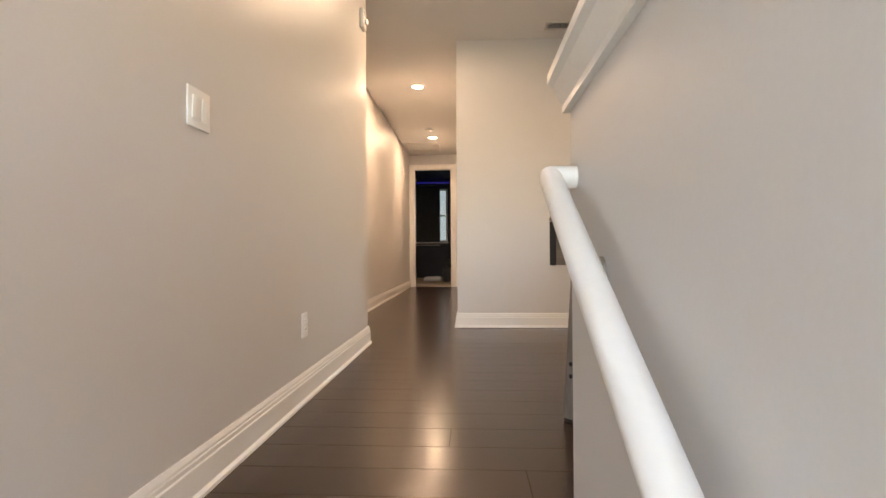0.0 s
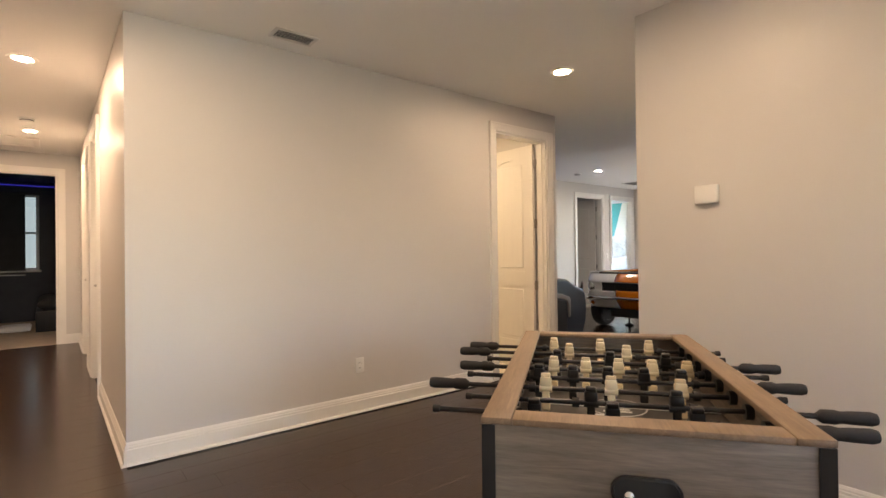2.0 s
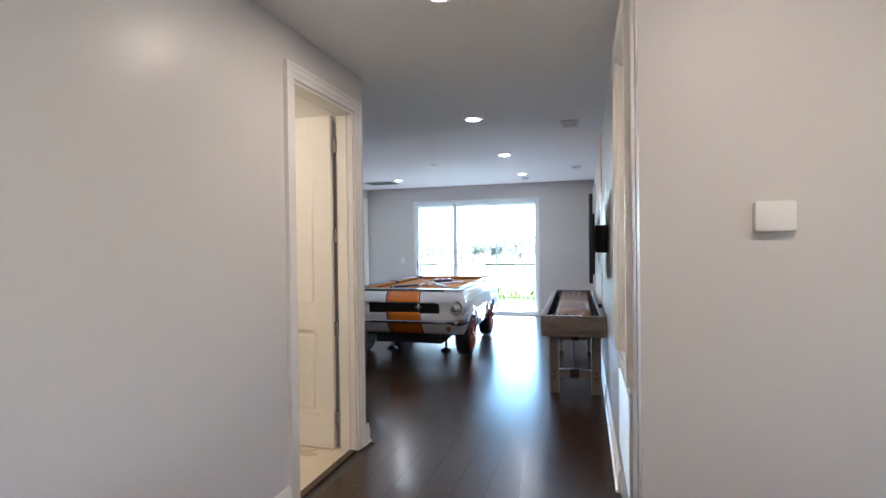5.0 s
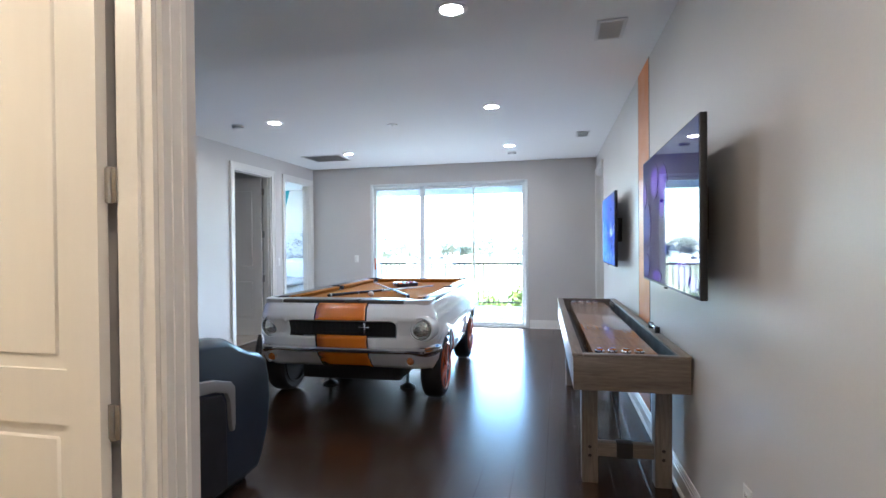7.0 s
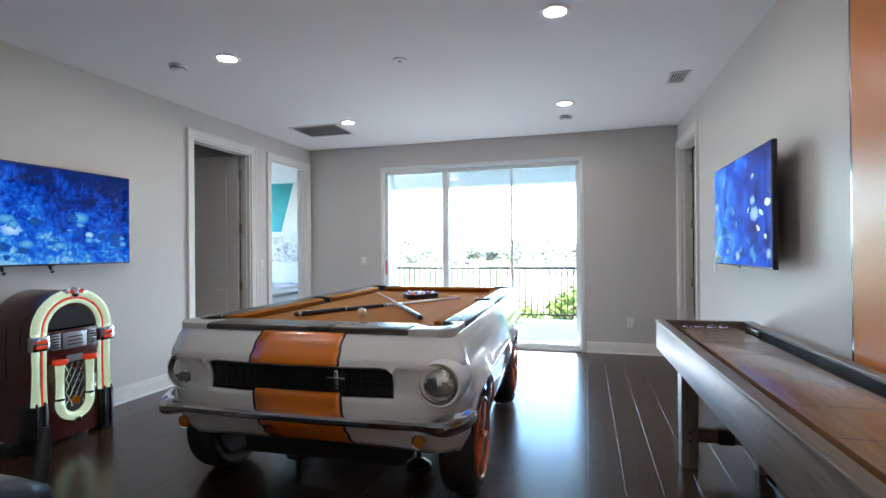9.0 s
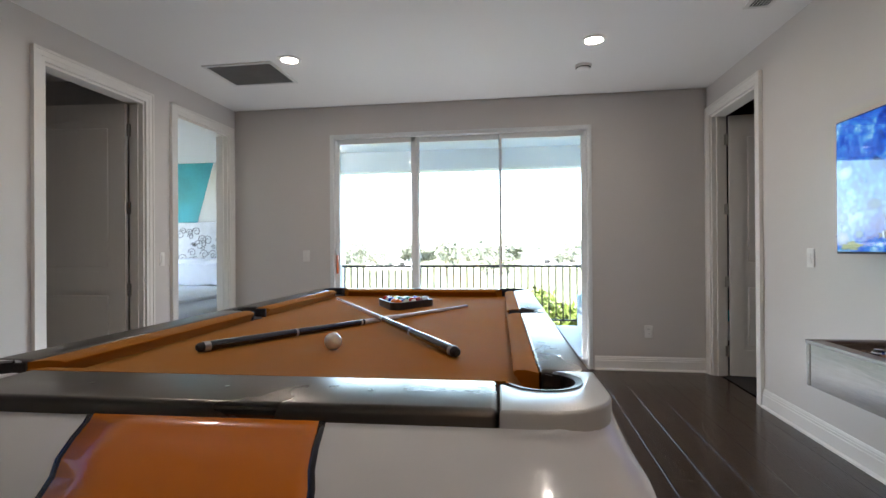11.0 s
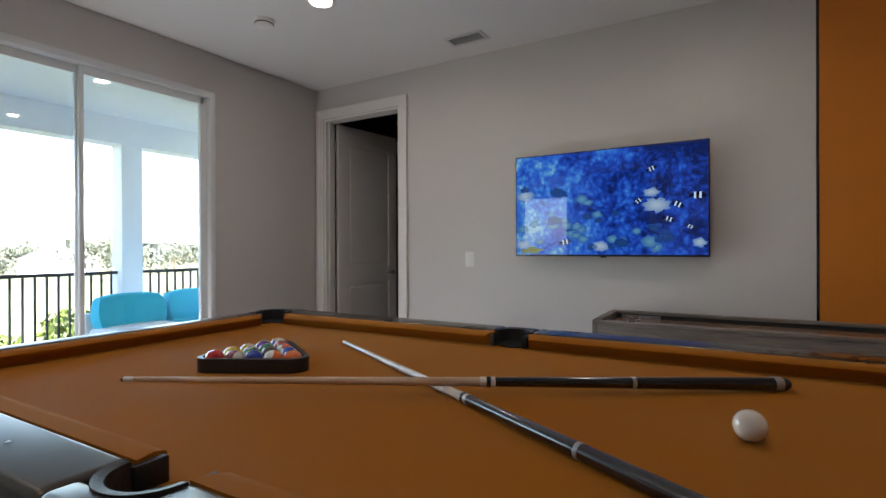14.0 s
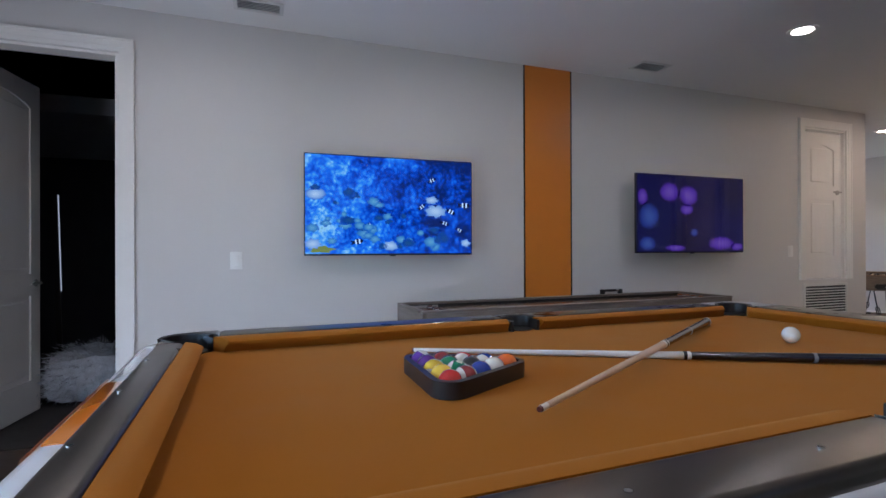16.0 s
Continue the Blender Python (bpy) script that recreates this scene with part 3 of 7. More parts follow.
def door_leaf(name, m, width, label, height=2.415, knob=True, hinge_side=1, bottom=0.0):
    """A two-panel leaf in its local x-z plane, hinge at x = 0, thickness 0.035 about y = 0."""
    t = thing(name, label, "door", m)
    t["kind"] = "structure"
    bm = shape()
    w, h, th = width, height, 0.0175
    st, lock0, lock1, bot, top = 0.115, 0.86, 1.02, 0.24, h - 0.13
    add_box(bm, 0, -th, 0, st, th, h)
    add_box(bm, w - st, -th, 0, w, th, h)
    add_box(bm, st, -th, 0, w - st, th, bot)
    add_box(bm, st, -th, lock0, w - st, th, lock1)
    add_box(bm, st, -th, top, w - st, th, h)
    n = 12
    arch = [(st, top)] + [(st + (w - 2 * st) * i / n, top - 0.055 + 0.055 * math.sin(math.pi * i / n)) for i in range(n + 1)] + [(w - st, top)]
    add_prism(bm, arch, "y", -th, th)
    part("stiles_and_rails", bm, M_DOOR, t)
    for z0, z1 in ((bot, lock0), (lock1, top)):
        pb = shape()
        add_box(pb, st, -0.006, z0, w - st, 0.006, z1)
        add_box(pb, st + 0.035, -0.0125, z0 + 0.035, w - st - 0.035, 0.0125, z1 - 0.035 - (0.03 if z1 > 1.5 else 0), 0.010, seg=1)
        part("panel", pb, M_DOOR, t)
    for z in (0.22, 0.87, 1.55, 2.20):
        hb = shape()
        add_box(hb, -0.036, hinge_side * 0.010 - 0.003, z - 0.05, 0.004, hinge_side * 0.010 + 0.003, z + 0.05, 0.002)
        add_tube(hb, (-0.017, hinge_side * 0.006, z - 0.052), (-0.017, hinge_side * 0.006, z + 0.052), 0.008, seg=10)
        part("hinge", hb, M_STEEL, t, "brushed nickel hinge")
    if knob:
        kb = shape()
        for s in (1, -1):
            add_tube(kb, (w - 0.065, s * th, 0.95), (w - 0.065, s * (th + 0.008), 0.95), 0.027, seg=20)
            add_tube(kb, (w - 0.065, s * th, 0.95), (w - 0.065, s * (th + 0.045), 0.95), 0.010, seg=12)
            add_box(kb, w - 0.175, s * (th + 0.036) - 0.007, 0.942, w - 0.055, s * (th + 0.036) + 0.007, 0.960, 0.005)
        part("door_handle", kb, M_STEEL, t, "brushed nickel lever handle")
    return t


casing("y", Y1, *D1, DH, -1, "door_frame_1")
casing("y", YN, *D2, DH, -1, "door_frame_2")
casing("y", YN, *D3, DH, -1, "door_frame_3")
SOUTH.append(casing("y", YS, *D4, DH, 1, "door_frame_4"))
casing("y", YH, *DHALL, DH, -1, "door_frame_5")
for k, (a0, a1) in enumerate(DSIDE):
    casing("x", XH1, a0, a1, DH, -1, "door_frame_%d" % (6 + k))
SOUTH.append(casing("y", YS, *DC, DH + 0.06, 1, "door_frame_8", 0.86))
door_leaf("door_1", pose(D1[1] - 0.030, Y1 + T + 0.038, 0.012, 0, 0, 90.5), 0.70, "white two-panel bathroom door standing open", hinge_side=-1)
door_leaf("door_2", pose(D2[1] - 0.030, YN + T + 0.022, 0.012, 0, 0, 94), 0.865, "white two-panel door standing open into a dim room", hinge_side=-1)
door_leaf("door_3", pose(D3[0] + 0.030, YN + T + 0.022, 0.012, 0, 0, 92), 0.79, "white two-panel bedroom door folded open", hinge_side=1)
SOUTH.append(door_leaf("door_4", pose(D4[1] - 0.030, YS - T - 0.022, 0.012, 0, 0, -98), 0.80, "white two-panel door ajar onto a dark room", hinge_side=1))
door_leaf("door_5", pose(DHALL[0] + 0.02, YH + T + 0.022, 0.012, 0, 0, 155), 0.76, "dark hall end door swung open", hinge_side=1)
for k, (a0, a1) in enumerate(DSIDE):
    door_leaf("door_%d" % (6 + k), pose(XH1 + 0.06, a0 + 0.018, 0.012, 0, 0, 90), a1 - a0 - 0.036, "white two-panel hall door, shut", hinge_side=1)
SOUTH.append(door_leaf("closet_door", pose(DC[1] - 0.018, YS - 0.05, 0.872, 0, 0, 180), DC[1] - DC[0] - 0.036, "short white closet door, shut, above a return grille", height=1.60))

# bathroom behind door 1
W("wall_bath", wall_mesh(shape(), "y", 5.9, 1.6, XW - T, T), "cream bathroom wall", M_BATH)
W("wall_bath_west", wall_mesh(shape(), "x", 1.6, Y1 + T, 6.02, -T), "cream bathroom side wall", M_BATH)
structure("bath_floor", add_box(shape(), 1.6, Y1 + 0.05, -0.3, XW - T, 5.9, 0.004), M_TILE, "cream tiled bathroom floor", "floor")
downlight(2.75, 5.0, True, 0.5, (1.0, 0.74, 0.46))
# threshold strip
structure("threshold", add_box(shape(), D1[0] + 0.016, Y1 + 0.0, 0.0, D1[1] - 0.016, Y1 + 0.05, 0.010, 0.003), M_FLOOR, "dark wooden door threshold", "threshold")

# dim room behind door 2
W("wall_den_north", wall_mesh(shape(), "y", 9.6, 7.4, 9.68, T), "dim room's far wall")
W("wall_den_west", wall_mesh(shape(), "x", 7.4, YN + T, 9.6, -T), "dim room's side wall")
W("wall_den_east", wall_mesh(shape(), "x", 9.56, YN + T, 9.6, T), "wall between two rooms")
structure("den_floor", add_box(shape(), 7.28, YN + 0.06, -0.3, 9.62, 9.72, 0.006), M_CARPET, "beige carpet", "floor")
structure("den_ceiling", add_box(shape(), 7.28, YN + T, H, 9.68, 9.72, H + 0.2), M_CEIL, "white ceiling", "ceiling")

# bedroom behind door 3
W("wall_bedroom_east", wall_mesh(shape(), "x", 13.6, YN + 0.02, 11.4, T), "white bedroom wall behind the bed", M_WHITEWALL)
W("wall_bedroom_north", wall_mesh(shape(), "y", 11.4, 9.68, 13.72, T, [(10.4, 13.2, 0.6, 2.5)]), "bedroom wall with a wide window", M_WHITEWALL)
W("wall_bedroom_west", wall_mesh(shape(), "x", 9.68, 9.6, 11.4, -T), "bedroom side wall", M_WHITEWALL)
W("wall_bedroom_south", wall_mesh(shape(), "y", YN + 0.0, XE + 0.16, 13.72, T), "bedroom wall towards the balcony", M_WHITEWALL)
structure("bedroom_floor", add_box(shape(), 9.64, YN + 0.06, -0.3, 13.72, 11.5, 0.006), M_CARPET, "beige bedroom carpet", "floor")
structure("bedroom_ceiling", add_box(shape(), 9.68, YN + T, H, 13.72, 11.52, H + 0.2), M_CEIL, "white bedroom ceiling", "ceiling")

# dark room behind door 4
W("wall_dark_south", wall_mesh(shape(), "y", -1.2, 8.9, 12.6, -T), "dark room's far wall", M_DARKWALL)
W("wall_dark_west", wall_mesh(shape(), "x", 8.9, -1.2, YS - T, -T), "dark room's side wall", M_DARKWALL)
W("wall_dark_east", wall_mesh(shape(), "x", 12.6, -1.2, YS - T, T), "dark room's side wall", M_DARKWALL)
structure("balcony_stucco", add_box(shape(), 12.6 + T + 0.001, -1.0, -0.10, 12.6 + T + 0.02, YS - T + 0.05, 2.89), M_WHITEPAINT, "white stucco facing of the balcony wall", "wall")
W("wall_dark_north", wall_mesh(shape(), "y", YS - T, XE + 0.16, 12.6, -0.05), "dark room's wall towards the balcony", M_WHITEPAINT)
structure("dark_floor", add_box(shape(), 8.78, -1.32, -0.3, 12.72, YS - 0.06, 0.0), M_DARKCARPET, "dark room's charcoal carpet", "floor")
structure("dark_ceiling", add_box(shape(), 8.78, -1.32, H, 12.72, YS - T, H + 0.2), M_DARKWALL, "ceiling darkened for an unlit room", "ceiling")

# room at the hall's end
W("wall_far_north", wall_mesh(shape(), "y", 13.2, -3.2, 1.4, T, [(-1.85, -0.72, 1.0, 2.5)]), "darkened wall around a shaded window", M_DARKWALL)
W("wall_far_west", wall_mesh(shape(), "x", -3.2, YH + T, 13.2, -T), "darkened side wall", M_DARKWALL)
W("wall_far_east", wall_mesh(shape(), "x", 1.4, YH + T, 13.2, T), "darkened side wall", M_DARKWALL)
W("wall_far_south", wall_mesh(shape(), "y", YH + T, -3.2, 1.4, 0.04, [(DHALL[0] - 0.1, DHALL[1] + 0.1, 0, DH + 0.1)]), "darkened wall beside the doorway", M_DARKWALL)
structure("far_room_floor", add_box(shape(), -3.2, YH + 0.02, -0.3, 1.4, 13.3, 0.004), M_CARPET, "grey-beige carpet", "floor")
structure("far_room_ceiling", add_box(shape(), -3.3, YH + T, H, 1.5, 13.32, H + 0.2), M_DARKWALL, "ceiling darkened for an unlit room", "ceiling")
structure("closet_void", add_box(shape(), DC[0] - 0.1, YS - 0.9, -0.1, DC[1] + 0.1, YS - 0.8, H), M_WALL, "closet back wall", "wall")

# ---- stairs, knee wall, rail ----
bms = shape()
for k in range(13):
    y1, z1 = 0.25 - 0.28 * k, -0.185 * (k + 1)
    add_box(bms, XL + 0.001, y1 - 0.28 - 0.012, z1 - 0.03, 0.149, y1 - 0.002, z1)
    add_box(bms, XL + 0.001, y1 - 0.02, z1, 0.149, y1 - 0.001, z1 + 0.154)
add_box(bms, XL + 0.001, 0.225, -0.03, 0.149, 0.268, -0.001)
structure("stairs", bms, M_FLOOR, "dark stained wooden stairs going down", "stairs")
bmk = shape()
add_box(bmk, 0.15, -1.72, -0.3, 0.27, 0.31, 1.03)
structure("knee_wall", bmk, M_WALL, "greige half wall beside the stairs", "wall")
bmc = shape()
add_prism(bmc, [(0.150, 1.02), (0.136, 1.02), (0.136, 1.035), (0.128, 1.05), (0.116, 1.075), (0.104, 1.085), (0.104, 1.105), (0.112, 1.115), (0.308, 1.115), (0.316, 1.105), (0.316, 1.085), (0.304, 1.075), (0.292, 1.05), (0.284, 1.035), (0.284, 1.02), (0.270, 1.02), (0.270, 1.03), (0.150, 1.03)],
          "y", -1.72, 0.332)
structure("knee_wall_cap", bmc, M_TRIM, "white moulded cap on the half wall", "trim")
rail = thing("handrail", "round white painted handrail on wall brackets", "handrail", pose(0, 0, 0))
rx, slope, RY, RZ = 0.097, 0.575, 0.255, 0.868
pts = [(0.149, RY, RZ), (rx + 0.008, RY, RZ), (rx, RY - 0.003, RZ - 0.001), (rx, RY - 0.012, RZ - 0.006)] + [(rx, RY - d, RZ - slope * d) for d in (0.3, 0.8, 1.4, 2.2, 3.0)]
part("rail", add_sweep(shape(), pts, 0.0235, 20), M_TRIM, rail)
for d in (0.20, 1.1, 2.0):
    bb = shape()
    add_sweep(bb, [(0.149, RY - d, RZ - slope * d - 0.075), (0.10, RY - d, RZ - slope * d - 0.075), (rx + 0.006, RY - d, RZ - slope * d - 0.060), (rx, RY - d, RZ - slope * d - 0.02)], 0.007, 10)
    add_tube(bb, (0.149, RY - d, RZ - slope * d - 0.075), (0.143, RY - d, RZ - slope * d - 0.075), 0.03, seg=18)
    part("bracket", bb, M_STEEL, rail, "nickel wall bracket")


# ---- sliding doors and balcony ----
bw = shape()
Y0, YM1, YM2, YB, ZT = 3.36, 4.265, 5.145, 6.08, 2.435
XF = XE - 0.012
for a in ((Y0, Y0 + 0.045), (YB - 0.045, YB)):
    add_box(bw, XF, a[0], 0.001, XE + 0.13, a[1], ZT, 0.004)
add_box(bw, XF, Y0 + 0.045, ZT - 0.045, XE + 0.13, YB - 0.045, ZT, 0.004)
add_box(bw, XF, Y0 + 0.045, 0.001, XE + 0.13, YB - 0.045, 0.03, 0.004)
slider = thing("window_1", "three-panel white framed sliding glass door, shut", "sliding door", pose(0, 0, 0))
slider["kind"] = "structure"
part("window_frame", bw, M_FRAME, slider)
for k, (a, b) in enumerate(((Y0 + 0.045, YM1 + 0.012), (YM1 - 0.012, YM2 + 0.022), (YM2 - 0.022, YB - 0.045))):
    dx = 0.028 + 0.036 * (k % 2)
    sb = shape()
    s0 = 0.05 if k else 0.055
    x0, x1 = XE + dx, XE + dx + 0.032
    add_box(sb, x0, a, 0.03, x1, a + (0.055, 0.028, 0.075)[k], ZT - 0.045, 0.003)
    add_box(sb, x0, b - (0.028 if k == 0 else s0), 0.03, x1, b, ZT - 0.045, 0.003)
    add_box(sb, x0, a + 0.028, 0.03, x1, b - 0.028, 0.11, 0.003)
    add_box(sb, x0, a + 0.028, ZT - 0.10, x1, b - 0.028, ZT - 0.045, 0.003)
    sash = part("sash", sb, M_FRAME, slider)
    g = part("pane", add_box(shape(), x0 + 0.012, a + 0.028, 0.1, x0 + 0.016, b - 0.028, ZT - 0.09), M_GLASS, sash, "clear glass pane", smooth=False)
    g.visible_shadow = False
hb = shape()
add_box(hb, XE - 0.012, YB - 0.085, 0.95, XE + 0.0295, YB - 0.068, 1.15, 0.004)
part("pull_handle", hb, M_WHEEL, slider, "red-brown pull handle")

ZB = -0.10
structure("balcony_floor", add_box(shape(), XE + 0.16, -1.0, ZB - 0.2, 14.3, YN, ZB), M_PATIO, "pale tiled balcony floor", "balcony floor")
structure("balcony_ceiling", add_box(shape(), XE + 0.16, -1.0, 2.90, 14.3, YN, 3.1), M_WHITEPAINT, "white balcony soffit", "ceiling")
structure("balcony_beam", add_box(shape(), 13.98, -1.0, 2.56, 14.26, YN, 2.90), M_WHITEPAINT, "white balcony edge beam", "beam")
structure("balcony_end_wall", add_box(shape(), 12.75, -1.15, ZB, 14.3, -1.0, 2.9), M_WHITEPAINT, "white balcony end wall", "wall")
structure("balcony_side_wall", add_box(shape(), 13.72, YN, ZB, 14.3, YN + 0.15, 2.9), M_WHITEPAINT, "white balcony side wall", "wall")
for py in (2.34, -0.9):
    bm = shape()
    add_box(bm, 13.99, py - 0.13, ZB, 14.25, py + 0.13, 2.56, 0.008)
    add_box(bm, 13.965, py - 0.155, ZB, 14.275, py + 0.155, ZB + 0.18, 0.008)
    structure("balcony_post", bm, M_WHITEPAINT, "square white balcony post", "column")
br = thing("balcony_railing", "dark iron balcony railing with thin upright balusters", "railing", pose(14.12, 0, 0))
for y0, y1 in ((2.47, YN - 0.01), (-0.77, 2.21)):
    part("top_rail", add_box(shape(), -0.028, y0, 0.90, 0.028, y1, 0.94, 0.008), M_RAILING, br)
    part("bottom_rail", add_box(shape(), -0.016, y0, 0.0, 0.016, y1, 0.03, 0.004), M_RAILING, br)
    n = int((y1 - y0) / 0.112)
    bal = None
    for k in range(n):
        yy = y0 + (k + 0.6) * (y1 - y0) / n
        if bal is None:
            bal = part("baluster", add_box(shape(), -0.010, -0.010, 0.03, 0.010, 0.010, 0.90), M_RAILING, br, smooth=False)
            bal.location = (0, yy, 0)
        else:
            o = new("baluster", bal.data)
            o.parent, o.location = br, (0, yy, 0)
    part("foot", add_box(shape(), -0.012, y0 + 0.5, ZB, 0.012, y0 + 0.524, 0.0), M_RAILING, br)
    part("foot", add_box(shape(), -0.012, y1 - 0.524, ZB, 0.012, y1 - 0.5, 0.0), M_RAILING, br)


def cushion(bm, c, sx, sy, sz, m=None):
    r = bmesh.ops.create_cube(bm, size=1)
    es = list({e for v in r["verts"] for e in v.link_edges})
    r2 = bmesh.ops.subdivide_edges(bm, edges=es, cuts=5, use_grid_fill=True)
    vs = {v for f in bm.faces for v in f.verts if not v.tag}
    for v in vs:
        p = v.co
        k = 1 - 0.28 * (abs(p.x * 2) ** 4 + abs(p.y * 2) ** 4) / 2
        q = Vector((p.x * sx * (1 - 0.10 * (p.z * 2) ** 2), p.y * sy * (1 - 0.10 * (p.z * 2) ** 2), p.z * sz * k))
        v.co = (m @ q if m else q) + Vector(c)
        v.tag = True
    return bm


# outdoor sofa
sofa = thing("outdoor_sofa", "white outdoor sofa with turquoise cushions on the balcony", "sofa", pose(12.95, 2.05, ZB))
fb = shape()
add_box(fb, -0.42, -1.15, 0.10, 0.42, 1.15, 0.34, 0.02)
add_box(fb, 0.30, -1.15, 0.34, 0.42, 1.15, 0.62, 0.02)
for sx in (-0.36, 0.36):
    for sy in (-1.08, 1.08):
        add_box(fb, sx - 0.03, sy - 0.03, 0.0, sx + 0.03, sy + 0.03, 0.1)
part("frame", fb, M_WHITEPAINT, sofa)
for k in range(3):
    part("seat_cushion", cushion(shape(), (-0.08, -0.76 + 0.76 * k, 0.41), 0.66, 0.75, 0.17), M_TURQ if k != 2 else M_FABRIC, sofa)
    part("back_cushion", cushion(shape(), (0.16, -0.76 + 0.76 * k, 0.60), 0.20, 0.72, 0.46, pose(0, 0, 0, 0, 14, 0)), M_TURQ, sofa, "plump turquoise cushion")

# ---- outdoors ----
gm = shape()
bmesh.ops.create_grid(gm, x_segments=60, y_segments=60, size=1500, matrix=Matrix.Translation((600, 0, -4.2)))
structure("ground", gm, M_GRASS, "pale green meadow reaching the horizon", "ground")


def leaf_cloud(bm, c, rad, n, size, rng, flat=0.8):
    for _ in range(n):
        d = Vector((rng.gauss(0, 1), rng.gauss(0, 1), rng.gauss(0, 1))).normalized() * rad * rng.random() ** 0.4
        p = Vector(c) + Vector((d.x, d.y, d.z * flat))
        q = Euler((rng.uniform(0, 6.3), rng.uniform(0, 6.3), rng.uniform(0, 6.3))).to_matrix()
        s = size * rng.uniform(0.6, 1.4)
        vs = [bm.verts.new(p + q @ Vector(k) * s) for k in ((-0.5, 0, 0), (0, -0.22, 0.05), (0.6, 0, 0), (0, 0.22, 0.05))]
        bm.faces.new(vs)


def tree(name, x, y, z0, h, rad, seed, far=False):
    rng = random.Random(seed)
    t = thing(name, "leafy green tree in the landscape" if far else "tall green shrub beside the balcony", "tree" if far else "shrub", pose(x, y, z0), "trees" if far else "shrubs")
    bm = shape()
    add_tube(bm, (0, 0, 0), (0.05 * h * rng.uniform(-1, 1), 0, h * 0.6), h * 0.022, h * 0.010, 8)
    tips = []
    for k in range(6):
        a = rng.uniform(0, 6.3)
        z = h * rng.uniform(0.3, 0.6)
        tip = Vector((math.cos(a) * rad * 0.6, math.sin(a) * rad * 0.6, z + h * rng.uniform(0.12, 0.3)))
        add_tube(bm, (0, 0, z), tip, h * 0.010, h * 0.004, 6)
        tips.append(tip)
    part("trunk", bm, M_TOPWOOD, t)
    bm = shape()
    for tip in tips + [Vector((0, 0, h * 0.8))]:
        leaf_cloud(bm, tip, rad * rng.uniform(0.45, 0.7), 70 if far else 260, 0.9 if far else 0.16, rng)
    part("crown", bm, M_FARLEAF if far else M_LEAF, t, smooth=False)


rng = random.Random(5)
for k, (sx, sy, sh, sr) in enumerate(((17.2, 8.2, 5.0, 0.8), (17.6, 7.3, 4.8, 0.8), (17.2, 6.2, 5.2, 0.7), (17.8, 5.2, 4.7, 0.8), (17.3, 4.0, 4.9, 0.7), (17.7, 2.6, 4.6, 0.8), (17.3, 1.4, 4.8, 0.7), (17.9, -0.2, 4.9, 0.8), (17.4, -1.6, 4.6, 0.7), (17.8, -3.0, 4.8, 0.8))):
    tree("shrub", sx, sy, -4.2, sh, sr, 11 + k)
for k in range(46):
    a = rng.uniform(-0.62, 0.45)
    d = rng.uniform(95, 230)
    tree("tree", 8 + d * math.cos(a), 5 + d * math.sin(a), -4.2, rng.uniform(4, 7.5), rng.uniform(3, 5.5), 100 + k, True)
bmw = shape()
rw = random.Random(8)
for k in range(9000):
    a = rw.uniform(-0.8, 0.7)
    d = rw.uniform(260, 420)
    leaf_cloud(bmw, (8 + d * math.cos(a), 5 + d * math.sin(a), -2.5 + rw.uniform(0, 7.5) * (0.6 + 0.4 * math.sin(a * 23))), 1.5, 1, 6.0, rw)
tagged(structure("far_woods", bmw, M_FARLEAF, "belt of far woods, greyed for haze", "woods"), kind="stuff")
bridge = thing("road_bridge", "long pale concrete road bridge in the distance", "bridge", pose(210, 0, -4.2))
add = shape()
n = 40
for k in range(n):
    y0, y1 = -180 + 320 * k / n, -180 + 320 * (k + 1) / n
    zz = lambda y: 6.0 + 3.2 * math.exp(-((y + 55) / 60) ** 2)
    vs = [add.verts.new(p) for p in ((-5, y0, zz(y0)), (5, y0, zz(y0)), (5, y1, zz(y1)), (-5, y1, zz(y1)), (-5, y0, zz(y0) + 1.3), (5, y0, zz(y0) + 1.3), (5, y1, zz(y1) + 1.3), (-5, y1, zz(y1) + 1.3))]
    for f in ((0, 3, 2, 1), (4, 5, 6, 7), (0, 1, 5, 4), (2, 3, 7, 6), (0, 4, 7, 3), (1, 2, 6, 5)):
        add.faces.new([vs[i] for i in f])
part("deck", add, M_CONCRETE, bridge, smooth=False)
for k in range(11):
    yy = -165 + 30 * k
    part("pier", add_box(shape(), -2, yy - 1, -0.2, 2, yy + 1, zz(yy) + 0.1), M_CONCRETE, bridge, smooth=False)
for k, (hx, hy, hw) in enumerate(((150, 40, 14), (175, -8, 18), (140, -45, 12))):
    hs = thing("far_house", "low pale house with a grey roof among trees", "house", pose(hx, hy, -4.2, 0, 0, 20 * k), "far houses")
    part("wall", add_box(shape(), -5, -hw / 2, 0, 5, hw / 2, 3.2), M_WHITEPAINT, hs, smooth=False)
    part("roof", add_prism(shape(), [(-5.6, 3.2), (5.6, 3.2), (0, 5.6)], "y", -hw / 2 - 0.6, hw / 2 + 0.6), M_ASPHALT, hs, smooth=False)
    for j in range(3):
        part("window", add_box(shape(), -5.06, -hw / 2 + (j + 0.7) * hw / 4, 1.0, -4.98, -hw / 2 + (j + 1.2) * hw / 4, 2.2), M_SMOKE, hs, smooth=False)

# ---- pool table built as the front of a car ----
CAR = pose(7.86, 4.735, 0, 0, 0, 1.8)
car = thing("car_pool_table", "white car-shaped pool table with orange racing stripes and orange cloth", "pool table", CAR)
ZTOP, ZBED = 0.888, 0.868
XA, XR, YO = -1.435, 1.355, 0.765   # front, rear and half width at the top edge


